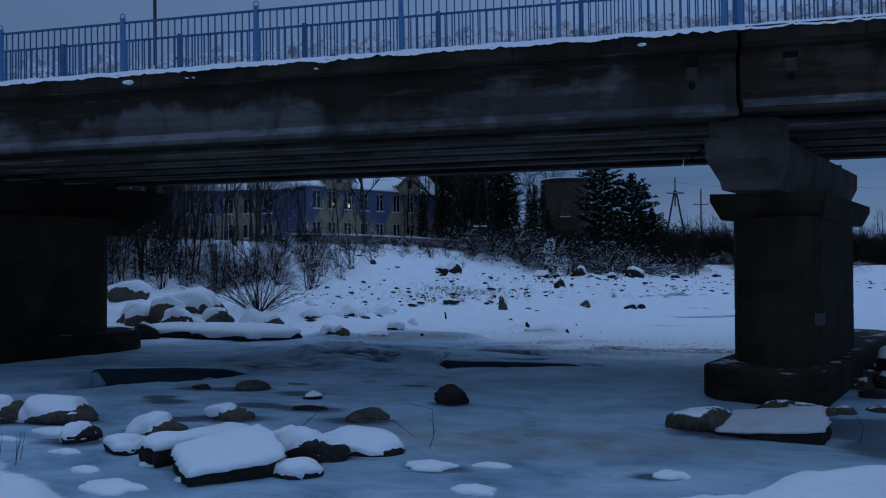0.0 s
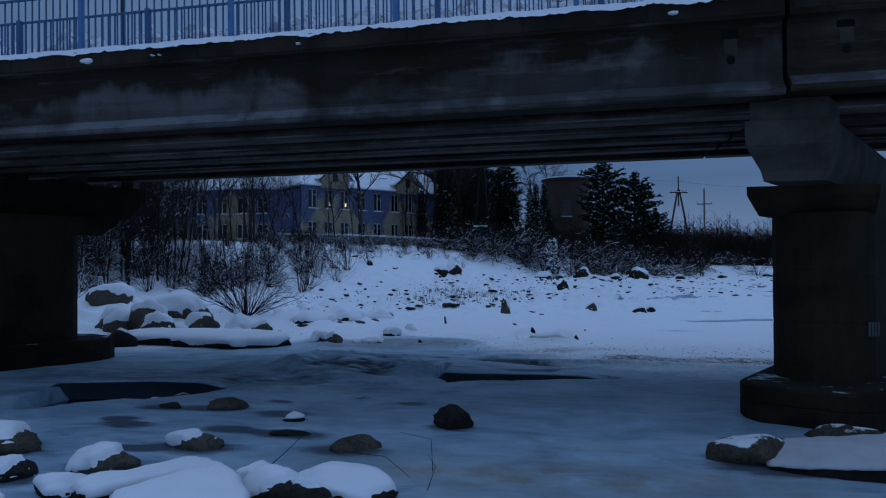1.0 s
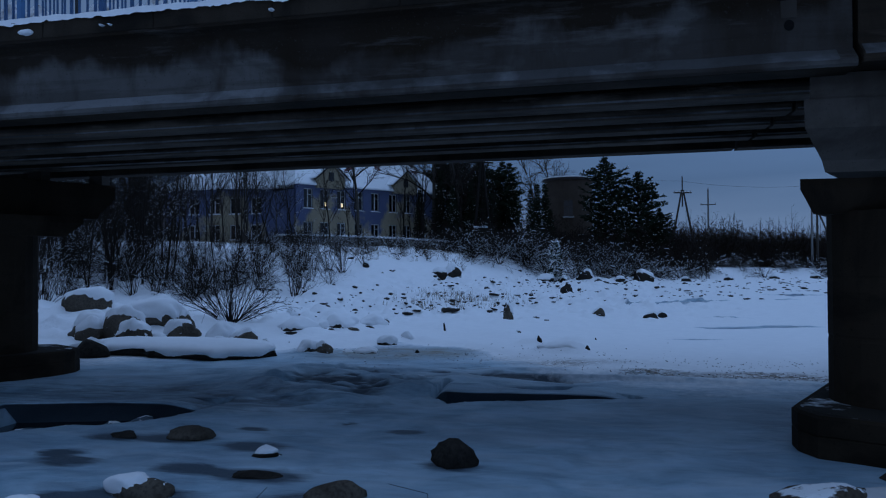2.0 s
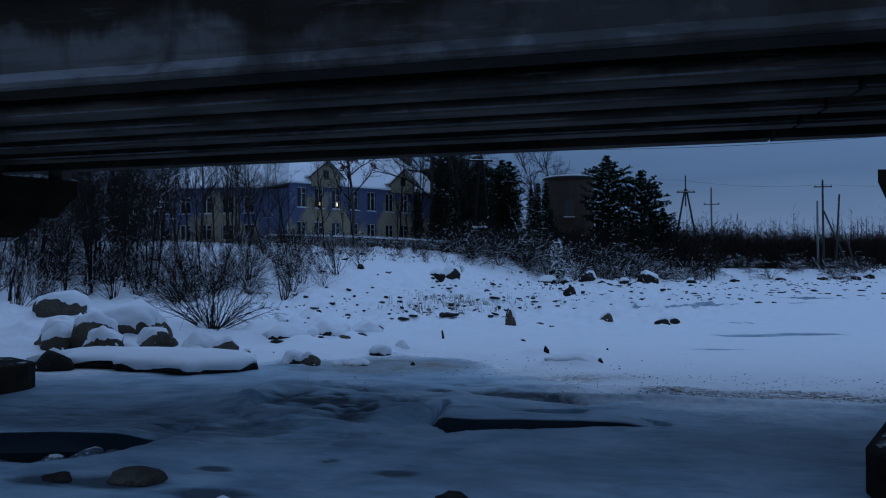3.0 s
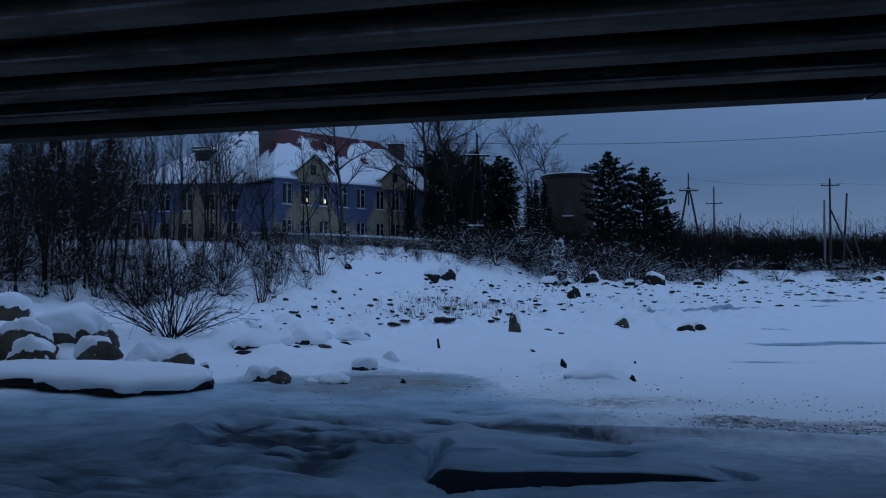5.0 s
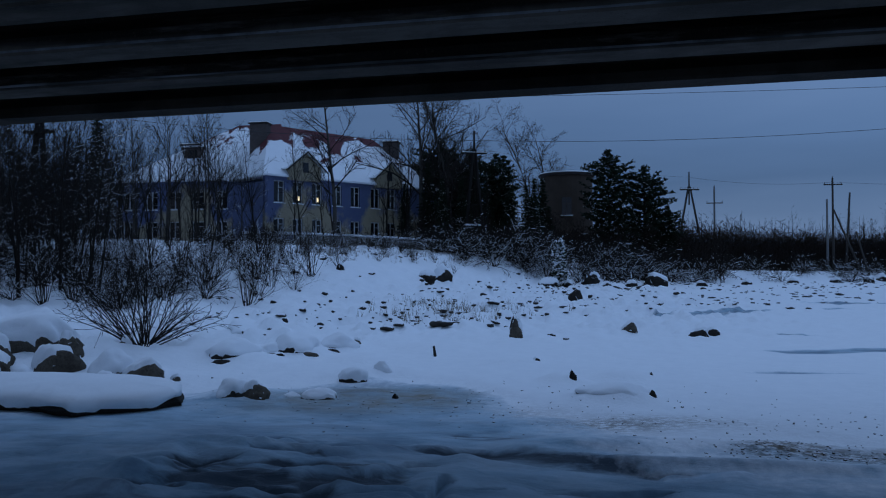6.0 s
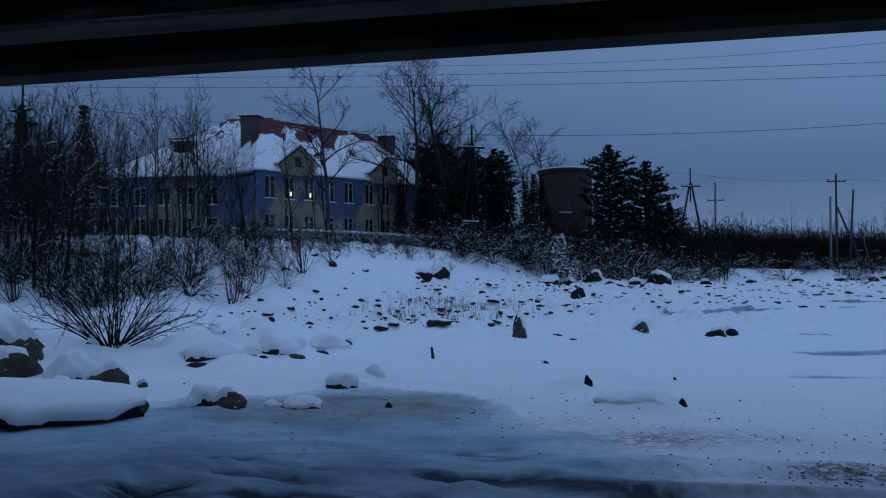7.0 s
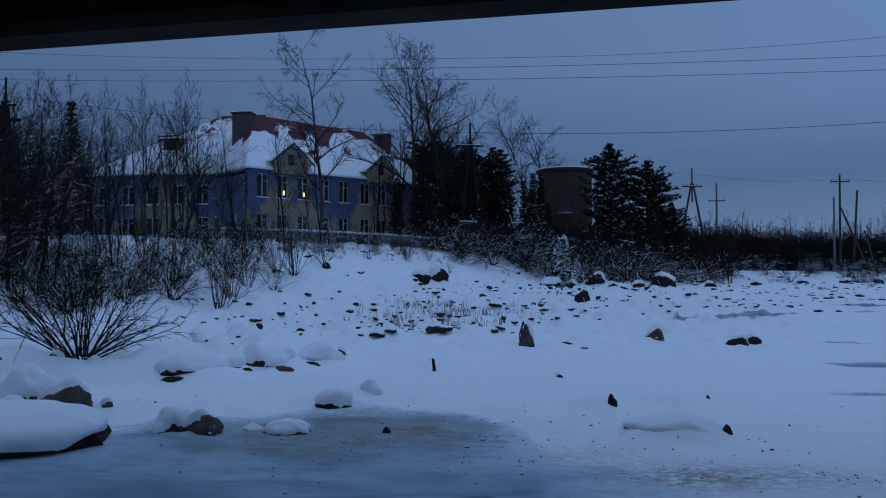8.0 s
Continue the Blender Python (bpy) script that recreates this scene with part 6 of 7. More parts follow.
def a_pole(x, y, z, h, spread_, label, platform=False, turn=0, thick=0.15, wood=OLD_WOOD):
    """Two leaning legs, crossarm, insulators."""
    p = thing("utility_pole", label, "utility pole", pose(x, y, z, 0, 0, turn), "wooden poles on the bank")
    for sgn in (-1, 1):
        part("leg", Shape().tube([(sgn * spread_, 0, -0.4), (sgn * 0.10, 0, h * 0.92)], [thick, 0.75 * thick], 8), wood, p)
    part("top_post", Shape().tube([(0, 0.05, h * 0.72), (0, 0.05, h + 0.9)], [0.10, 0.08], 8), wood, p)
    part("crossarm", Shape().box(-1.15, 1.15, -0.12, 0.02, h * 0.88, h * 0.88 + 0.15), wood, p)
    part("cross_brace", Shape().box(-spread_ * 0.6, spread_ * 0.6, -0.1, 0.02, h * 0.42, h * 0.42 + 0.12), wood, p)
    part("crossarm_snow", Shape().box(-1.13, 1.13, -0.11, 0.01, h * 0.88 + 0.154, h * 0.88 + 0.2), SNOW, p)
    insulators(p, [(-1.0, -0.05, h * 0.88 + 0.15), (1.0, -0.05, h * 0.88 + 0.15), (0.5, -0.05, h * 0.88 + 0.15), (-0.5, -0.05, h * 0.88 + 0.15)])
    if thick > 0.2:
        part("lower_crossarm", Shape().box(-1.3, 1.3, -0.35, -0.16, h * 0.78, h * 0.78 + 0.22).box(-1.3, 1.3, 0.16, 0.35, h * 0.78, h * 0.78 + 0.22).box(-0.9, -0.7, -0.16, 0.16, h * 0.78 + 0.02, h * 0.78 + 0.2).box(0.7, 0.9, -0.16, 0.16, h * 0.78 + 0.02, h * 0.78 + 0.2), wood, p)
    if platform:
        part("platform", Shape().box(-1.0, 0.5, -0.5, 0.2, 2.25, 2.35), wood, p)
        part("platform_snow", Shape().box(-0.95, 0.48, -0.5, 0.2, 2.354, 2.5, 0.03), SNOW, p)
        part("stay", Shape().tube([(0.9, -0.5, -0.3), (0.1, 0, h * 0.85)], [0.09, 0.07], 6), wood, p)
    return p


def t_pole(x, y, z, h, label, stay=None, material=OLD_WOOD, drop=0.9):
    p = thing("utility_pole", label, "utility pole", pose(x, y, z), "wooden poles on the bank")
    part("pole", Shape().tube([(0, 0, -0.5), (0, 0, h)], [0.16, 0.11], 8), material, p)
    part("crossarm", Shape().box(-1.05, 1.05, -0.2, -0.08, h - drop, h - drop + 0.14), material, p)
    insulators(p, [(-0.95, -0.14, h - drop + 0.14), (0.95, -0.14, h - drop + 0.14), (0, 0, h)])
    if stay:
        part("stay", Shape().tube([(stay, -0.6, -0.4), (0.05, -0.1, h * 0.66)], [0.13, 0.10], 8), material, p)
    return p


a_pole(-10.2, 74.0, ground_z(-10.2, 74) + 0.1, 10.0, 0.95, "wooden A-frame pole with crossarm and snowy platform", True, 20, 0.17, TARRED_WOOD)
a_pole(12.4, 99.0, ground_z(12.4, 99), 10.7, 2.0, "wooden A-frame pole with a crossarm among the shrubs", False, 10)
a_pole(-44.3, 62.0, ground_z(-44.3, 62), 11.4, 1.3, "tarred wooden A-frame pole behind bare trees", False, -10, 0.28, TARRED_WOOD)
t_pole(29.6, 103.0, ground_z(29.6, 103), 11.3, "wooden pole with crossarm and leaning stay", 3.0)
t_pole(17.4, 110.0, ground_z(17.4, 110), 11.0, "grey pole with a small crossarm in the thicket", None, POLE_GREY, 2.3)
for px_, py_, ph_, ln in ((31.3, 104.0, 9.6, 0.06), (28.95, 103.0, 8.7, 0.0)):
    lone("bare_pole", Shape().tube([(0, 0, -0.5), (ln * ph_, 0, ph_)], [0.15, 0.11], 8), POLE_GREY if ln == 0 else OLD_WOOD, "bare grey pole without crossarm on the bank", "pole", pose(px_, py_, ground_z(px_, py_)), "bare poles on the bank")
lone("leaning_post", Shape().tube([(0, 0, -0.3), (-1.6, -0.3, 5.5)], [0.12, 0.09], 8), OLD_WOOD, "short leaning timber post at the bank edge", "pole", pose(32.9, 101.0, ground_z(32.9, 101)))


def cable(a, b, sag, r=0.012):
    a, b = Vector(a), Vector(b)
    pts = []
    for k in range(25):
        u = k / 24
        p = a.lerp(b, u)
        p.z -= sag * 4 * u * (1 - u)
        pts.append(p)
    lone("overhead_cable", Shape().tube(pts, [r] * 25, 4), WIRE, "thin black overhead cable strung between poles", "cable", group="overhead cables")


cable((-62, 50, 15.8), (34, 50, 12.6), 1.2)
cable((-62, 50.6, 15.3), (34, 50.6, 12.0), 1.1)
cable((-45, 52, 16.4), (-6.5, 50, 13.25), 0.35, 0.009)
cable((-6.5, 50, 13.25), (36, 50, 16.0), 1.1, 0.009)
cable((-44.3, 62, 15.6), (-10.2, 74, 14.0), 0.6, 0.02)
cable((-10.2, 74, 14.0), (50, 70, 15.6), 1.4, 0.02)
cable((12.4, 99, 13.2), (29.6, 103, 12.7), 0.5)
cable((29.6, 103, 12.7), (60, 108, 13.0), 0.5)
cable((12.4, 99, 13.2), (-10.2, 74, 13.4), 0.5, 0.009)

# ---- trees and shrubs ----


def branch_path(rg, p, d, length, n, wander, lift):
    pts = [p.copy()]
    for k in range(n):
        d = (d + Vector((rg.gauss(0, wander), rg.gauss(0, wander), rg.gauss(0, wander) + lift))).normalized()
        p = p + d * (length / n)
        pts.append(p.copy())
    return pts


def grow(shape, rg, pts, r0, r1, level, top, ratio, kids, angle, wander, lift, sides):
    n = len(pts) - 1
    shape.tube(pts, [r0 + (r1 - r0) * k / n for k in range(n + 1)], sides)
    if level >= top:
        return []
    length = sum((pts[k + 1] - pts[k]).length for k in range(n))
    out_ = []
    for k in range(kids):
        u = 0.25 + 0.75 * (k + rg.random()) / kids
        i = min(int(u * n), n - 1)
        p = pts[i].lerp(pts[i + 1], u * n - i)
        axis = (pts[i + 1] - pts[i]).normalized()
        side = axis.orthogonal().normalized()
        side.rotate(Matrix.Rotation(rg.uniform(0, 2 * math.pi), 3, axis))
        a = radians(rg.gauss(angle, 10))
        d = axis * math.cos(a) + side * math.sin(a)
        ln = length * ratio * rg.uniform(0.6, 1.1) * (1.15 - 0.6 * u)
        r = max(0.004, (r0 + (r1 - r0) * u) * 0.55)
        out_.append((branch_path(rg, p, d, ln, 4 if level == 0 else 2 if level == 1 else 1, wander, lift), r))
    return out_


def bare_tree_meshes(name, seed, h, r, kids=(16, 7, 4), ratio=(0.42, 0.5, 0.55), angle=38, lean=0.0, wander=0.10, lift=0.12, bark=None, twig=None, first=0.0, min_r=0.004):
    rg = random.Random(seed)
    trunk, crown = Shape(), Shape()
    d = Vector((lean, rg.gauss(0, 0.04), 1)).normalized()
    pts = branch_path(rg, Vector((0, 0, -0.3)), d, h, 9, wander * 0.45, 0.05)
    todo = [(q, 1) for q in grow(trunk, rg, pts, r, max(min_r, r * 0.12), 0, 1, ratio[0], kids[0], angle, wander, lift, 7)]
    depth = len(kids)
    while todo:
        (path, rr), lev = todo.pop()
        rr = max(rr, min_r)
        more = grow(crown, rg, path, rr, max(min_r * 0.7, rr * 0.3), lev, depth, ratio[min(lev, depth - 1)], kids[min(lev, depth - 1)], angle, wander * 1.3, lift, 4 if lev == 1 else 3)
        todo += [(q, lev + 1) for q in more]
    return trunk.mesh("trunk", bark or BARK_SNOWY, True), crown.mesh("crown", twig or bark or BARK_SNOWY, False)


def plant(kind, meshes, label, cat, m, group):
    t = thing(kind, label, cat, m, group)
    part("trunk", meshes[0], None, t)
    part("crown", meshes[1], None, t)
    return t


def shrub_meshes(seed, h, stems, spread_, bark, kids=(5, 3)):
    rg = random.Random(seed)
    stem_s, twig_s = Shape(), Shape()
    for k in range(stems):
        a = rg.uniform(0, 2 * math.pi)
        tilt = rg.uniform(0.05, 1.5) * spread_
        d = Vector((math.cos(a) * tilt, math.sin(a) * tilt, 1)).normalized()
        p = Vector((math.cos(a) * rg.uniform(0, 0.18), math.sin(a) * rg.uniform(0, 0.18), -0.1))
        hh = h * rg.uniform(0.55, 1.1)
        todo = [(q, 1) for q in grow(stem_s, rg, branch_path(rg, p, d, hh, 6, 0.09, 0.02), 0.011 * h ** 0.5, 0.005, 0, 1, 0.5, kids[0], 32, 0.12, 0.02, 4)]
        while todo:
            (path, rr), lev = todo.pop()
            more = grow(twig_s, rg, path, max(rr, 0.006), 0.004, lev, len(kids), 0.55, kids[1], 34, 0.16, 0.01, 3)
            todo += [(q, lev + 1) for q in more]
    return stem_s.mesh("trunk", bark), twig_s.mesh("crown", bark)


def laden_shrub_meshes(seed, h, stems, spread_):
    """A shrub whose stems bow outwards under the snow that lies along them."""
    rg = random.Random(seed)
    stem_s, twig_s, snow_s = Shape(), Shape(), Shape()

    def load(path, r):
        a = rg.randrange(0, max(1, len(path) - 2))
        b = min(len(path), a + rg.randrange(2, 6))
        run = path[a:b]
        if len(run) > 1 and abs((run[-1] - run[0]).normalized().z) < 0.9:
            lift = Vector((0, 0, 0.8 * r))
            snow_s.tube([q + lift for q in run], [r * (0.55 + 0.45 * math.sin(math.pi * (i + 0.5) / len(run))) for i in range(len(run))], 4)

    for k in range(stems):
        a = rg.uniform(0, 2 * math.pi)
        tilt = rg.uniform(0.15, 1.3) * spread_
        d = Vector((math.cos(a) * tilt, math.sin(a) * tilt, 1)).normalized()
        p = Vector((math.cos(a) * rg.uniform(0, 0.25), math.sin(a) * rg.uniform(0, 0.25), -0.1))
        main = branch_path(rg, p, d, h * rg.uniform(0.6, 1.15), 8, 0.10, -0.12 * tilt)
        kids = grow(stem_s, rg, main, 0.022, 0.009, 0, 1, 0.5, 6, 34, 0.14, -0.05, 4)
        if rg.random() < 0.42:
            load(main, rg.uniform(0.016, 0.030))
        for path, rr in kids:
            if rg.random() < 0.14:
                load(path, rg.uniform(0.013, 0.022))
            for path2, rr2 in grow(twig_s, rg, path, 0.012, 0.006, 1, 2, 0.6, 4, 36, 0.18, -0.06, 3):
                grow(twig_s, rg, path2, 0.009, 0.005, 2, 2, 0.5, 0, 30, 0.1, 0, 3)
                if rg.random() < 0.04:
                    load(path2, 0.014)
    return stem_s.mesh("trunk", BARK_SNOWY), twig_s.mesh("crown", BARK_SNOWY), snow_s.mesh("snow_load", SNOW)


def shrub(meshes, label, m, group="shrubs of the bank"):
    t = thing("shrub", label, "shrub", m, group)
    part("trunk", meshes[0], None, t)
    part("crown", meshes[1], None, t)
    if len(meshes) > 2:
        tagged(part("snow_load", meshes[2], None, t), "snow lying along the bowed stems", kind="stuff")
    return t


def conifer_meshes(seed, h, width, pine=False):
    rg = random.Random(seed)
    trunk, crown = Shape(), Shape()
    trunk.tube([(0, 0, -0.3), (0.05, 0, h * 0.5), (0, 0.03, h)], [h * 0.018, h * 0.011, 0.02], 7)
    tiers = int(h * 2.4) + (12 if h < 5 else 0)
    for k in range(tiers):
        u = (k + 0.5) / tiers
        if pine:
            if u < 0.08:
                continue
            reach = width * (0.55 + 0.6 * math.sin(min(1, max(0.0, u - 0.05) / 0.95) * math.pi) ** 0.7) * (1.0 if u < 0.85 else 1.9 * (1.02 - u) + 0.1)
        else:
            reach = width * (1.03 - u) ** 0.85 * (0.35 + min(1, u * 4) * 0.65)
        z = h * (0.06 + 0.94 * u)
        n = 8 if pine else 9
        for j in range(n):
            a = 2 * math.pi * (j + rg.random()) / n
            ln = reach * rg.uniform(0.55, 1.15)
            droop = rg.uniform(0.1, 0.45) if pine else rg.uniform(-0.35, -0.05)
            tip = Vector((math.cos(a) * ln, math.sin(a) * ln, z + droop * ln))
            root = Vector((0, 0, z))
            trunk.tube([root, tip], [0.02 + 0.012 * ln, 0.008], 3)
            tufts = max(3, int(ln * (9 if pine else 9)))
            for q in range(tufts):
                f = 0.25 + 0.75 * (q + rg.random()) / tufts
                c = root.lerp(tip, f) + Vector((rg.gauss(0, 0.10), rg.gauss(0, 0.10), rg.gauss(0, 0.06)))
                for w in range(5 if pine else 4):
                    dv = Vector((rg.gauss(0, 1), rg.gauss(0, 1), rg.gauss(0.15, 0.6 if pine else 0.4))).normalized() * rg.uniform(0.16, 0.36)
                    sv = dv.orthogonal().normalized() * rg.uniform(0.05, 0.115)
                    sv.rotate(Matrix.Rotation(rg.uniform(0, 6.28), 3, dv.normalized()))
                    crown.add([c - sv, c + sv, c + dv], [(0, 1, 2)])
    return trunk.mesh("trunk", BARK, True), crown.mesh("crown", NEEDLES)


def at_ground(x, y, turn=0.0, scale=1.0, sink=0.0):
    return pose(x, y, ground_z(x, y) - sink, 0, 0, turn) @ Matrix.Diagonal((scale, scale, scale, 1))


rng = random.Random(11)
# fan-shaped shrub on the shore
shrub(shrub_meshes(3, 2.55, 46, 1.6, BARK, (5, 2)), "fan-shaped leafless willow shrub on the snowy shore", at_ground(-14.2, 29.6, 0, 1.2))
# slender alders on the left bank
ALDERS = [bare_tree_meshes("alder", 20 + k, 7.5, 0.06, (17, 6, 4), (0.34, 0.5, 0.55), 36, rng.gauss(0, 0.12), 0.13, 0.07, BARK_SNOWY, BARK_DUSTED, min_r=0.007) for k in range(5)]
alder_at = []
while len(alder_at) < 78:
    x, y = rng.uniform(-46, -18.5), rng.uniform(33, 60)
    if y < 34 + (x + 19.5) * -0.15 or (x > -23 and y < 40):
        continue
    if y > 14.5 - 1.45 * (x + 2.8) and rng.random() < 0.5:
        continue
    alder_at.append((x, y))
for k, (x, y) in enumerate(alder_at):
    plant("bare_tree", ALDERS[k % 5], "slender leafless alder with snow on its twigs", "tree", at_ground(x, y, rng.uniform(0, 360), rng.uniform(0.65, 1.15)), "alders on the left bank")
# a dense stand of the same alders where the bank bends away from the house
STAND = [bare_tree_meshes("alder", 30 + k, 8.0, 0.075, (20, 7, 4), (0.30, 0.5, 0.55), 32, rng.gauss(0, 0.08), 0.12, 0.06, BARK, BARK_SNOWY, min_r=0.009) for k in range(3)]
stand = random.Random(77)
for k in range(46):
    y = stand.uniform(38, 58)
    x = -0.72 * y + 4.6 - abs(stand.gauss(0, 4.0))
    plant("bare_tree", STAND[k % 3], "dark slender leafless alder in a dense stand", "tree", at_ground(x, y, stand.uniform(0, 360), stand.uniform(0.75, 1.15)), "alders on the left bank")
SHRUBS = [shrub_meshes(40 + k, 2.3, 18, 0.95, BARK_WHITE, (5, 3)) for k in range(4)]
LADEN = [laden_shrub_meshes(150 + k, 2.5 + 0.3 * (k % 3), 20 + 3 * (k % 2), 1.0 + 0.15 * (k % 3)) for k in range(5)]
SHRUBS_D = [shrub_meshes(50 + k, 2.4, 15, 0.7, BARK_SNOWY, (5, 3)) for k in range(3)]
for k in range(105):
    x = rng.uniform(-40, -15.5)
    y = rng.uniform(32.5, 54) + max(0, (x + 24)) * 0.9
    if x > -21.5 and y > 51:
        y -= 9
    if y > 14.5 - 1.40 * (x + 2.8) and k % 2:
        continue
    shrub((SHRUBS_D + SHRUBS)[k % 5], "leafless shrub dusted with snow among the alders", at_ground(x, y, rng.uniform(0, 360), rng.uniform(0.6, 1.25)))
for k in range(70):
    x, y = rng.uniform(-36, -18.0), rng.uniform(33, 48)
    if y < 35.5 - 0.25 * (x + 17):
        continue
    shrub(SHRUBS_D[k % 3] if k % 2 else LADEN[k % 5], "low leafless shrub with snow on its stems crowding the bank", at_ground(x, y, rng.uniform(0, 360), rng.uniform(0.45, 0.85)))
for k in range(44):
    x = rng.uniform(-19, -9)
    y = np.interp(x, GX, G_CREST) - rng.uniform(0.5, 10)
    shrub((SHRUBS_D + SHRUBS)[k % 7], "small twiggy shrub dusted with snow on the slope", at_ground(x, y, rng.uniform(0, 360), rng.uniform(0.22, 0.5)))
for k in range(46):
    x = rng.uniform(-27, -16.5)
    y = np.interp(x, GX, G_CREST) - rng.uniform(0.5, 9)
    shrub((SHRUBS_D + SHRUBS)[k % 7], "low leafless shrub dusted with snow below the fence", at_ground(x, y, rng.uniform(0, 360), rng.uniform(0.4, 0.8)))
WING_TREES = [bare_tree_meshes("alder", 60 + k, 8.5, 0.07, (16, 6, 4), (0.32, 0.48, 0.55), 30, rng.gauss(0, 0.05), 0.10, 0.10, BARK_GREY, BARK_GREY, min_r=0.008) for k in range(3)]
for k in range(22):
    x, y = rng.uniform(-39, -26), rng.uniform(56, 63)
    plant("bare_tree", WING_TREES[k % 3], "slender grey-brown leafless tree before the river wing", "tree", at_ground(x, y, rng.uniform(0, 360), rng.uniform(0.75, 1.1)), "slender trees before the house")
# trees standing before the river wing
TALL = [bare_tree_meshes("aspen", 70 + k, 13.5, 0.13, (20, 7, 4), (0.36, 0.45, 0.5), 38, 0.02, 0.10, 0.10, BIRCH, BARK, min_r=0.011) for k in range(3)]
for k, (x, y, s) in enumerate(((-36.5, 63, 1.0), (-34.2, 64.5, 1.05), (-33.0, 62.0, 0.95), (-31.0, 65.0, 1.1), (-30.2, 63.0, 1.0), (-28.9, 62.5, 0.8), (-38.8, 63.5, 0.85), (-27.6, 64.0, 0.7))):
    plant("bare_tree", TALL[k % 3], "tall thin leafless birch before the house", "tree", at_ground(x, y, 120 * k, 0.8 * s), "birches before the house")
# the leaning birch and the big forked birches
big = bare_tree_meshes("birch", 91, 16.5, 0.20, (17, 11, 9), (0.36, 0.5, 0.55), 50, -0.13, 0.15, 0.06, BIRCH, BARK, min_r=0.012)
plant("birch_tree", big, "leaning grey birch with long bare branches before the gable", "tree", at_ground(-20.4, 66.0, 0, 0.92), "tall birches")
BIGS = [bare_tree_meshes("birch", 95 + k, 19.0, 0.27, (20, 14, 12), (0.40, 0.5, 0.55), 50, 0.03, 0.17, 0.05, BIRCH, BARK_GREY, min_r=0.009) for k in range(2)]
for k, (x, y, s, turn) in enumerate(((-15.4, 76.0, 0.98, 0), (-13.9, 76.5, 0.96, 140), (-12.6, 77.5, 0.85, 60), (-5.2, 103.0, 0.98, 200), (-3.8, 104.0, 0.90, 20), (-17.6, 84.0, 0.8, 100))):
    plant("birch_tree", BIGS[k % 2], "tall leafless birch with a wide crown of fine twigs", "tree", at_ground(x, y, turn, s), "tall birches")
# conifers
PINES = [conifer_meshes(5 + k, 12.0, 2.5, True) for k in range(2)]
SPRUCES = [conifer_meshes(15 + k, 11.0, 1.9) for k in range(2)]
WIDE_PINE = conifer_meshes(27, 10.6, 2.5, True)
for k, (x, y, s, turn) in enumerate(((2.2, 86.0, 1.0, 0), (-14.8, 83.0, 0.98, 80), (-16.6, 84.0, 0.85, 10), (-11.5, 80.0, 0.85, 190), (-9.0, 82.0, 0.85, 40))):
    plant("pine_tree", PINES[k % 2], "dark green pine with snow on its boughs", "tree", at_ground(x, y, turn, s), "pines on the bank")
plant("pine_tree", WIDE_PINE, "broad dark pine with snow on its lower boughs", "tree", at_ground(5.9, 86.5, 120, 1.0), "spruces on the bank")
plant("pine_tree", WIDE_PINE, "small broad pine beside a taller one", "tree", at_ground(8.2, 87.0, 250, 0.62), "pines on the bank")
for k, (x, y, s, turn) in enumerate(((-5.2, 82.0, 0.72, 0), (-48.4, 75.0, 1.22, 60), (-3.8, 84.0, 0.5, 30), (3.6, 83.5, 0.45, 90), (-12.0, 85.0, 0.95, 20), (-7.6, 80.5, 0.8, 70), (-10.0, 86.0, 0.9, 10), (-13.2, 81.5, 0.8, 10), (-8.4, 84.0, 0.95, 50), (-6.2, 86.0, 0.7, 80), (-15.8, 80.0, 0.7, 200), (-4.6, 88.0, 0.8, 130))):
    plant("spruce_tree", SPRUCES[k % 2], "dark slender spruce flecked with snow", "tree", at_ground(x, y, turn, s), "spruces on the bank")
snow_fir = conifer_meshes(33, 3.4, 0.68)
snow_fir[1].materials[0] = NEEDLES_WHITE
plant("young_fir", snow_fir, "young fir wholly covered by snow", "tree", at_ground(-2.6, 62.5, 0, 1.0), "firs on the bank")
# thicket of thin trees round the house and tower
for k, (x, y, sc) in enumerate(((-16.6, 74.0, 0.55), (-13.0, 73.2, 0.6), (-14.6, 75.0, 0.75), (-11.6, 75.5, 0.65))):
    plant("spruce_tree", SPRUCES[k % 2], "dark slender spruce before the house's far gable", "tree", at_ground(x, y, 70 * k, sc), "spruces on the bank")
MIDS = [bare_tree_meshes("thin_tree", 120 + k, 9.0, 0.09, (14, 5, 3), (0.28, 0.45, 0.5), 28, rng.gauss(0, 0.05), 0.09, 0.13, BARK, BARK, min_r=0.013) for k in range(4)]
for k in range(84):
    if k < 62:
        x = rng.uniform(-17, 6)
        y = rng.uniform(79, 93) + max(0, x) * 0.6
        if x > -6:
            y += 18
        if k % 4 == 0:
            x, y = rng.uniform(-17, -9), rng.uniform(72.5, 78)
    else:
        x, y = rng.uniform(-56, -43), rng.uniform(58, 75)
    if 30 < k < 46:
        x, y = -18.0 + 0.4 * (k - 30) + rng.gauss(0, 0.3), 70.0 + 0.45 * (k - 30) + rng.uniform(-1, 1.5)
    plant("bare_tree", MIDS[k % 4], "thin dark leafless tree in the thicket", "tree", at_ground(x, y, rng.uniform(0, 360), rng.uniform(0.55, 1.1)), "thicket on the plateau")
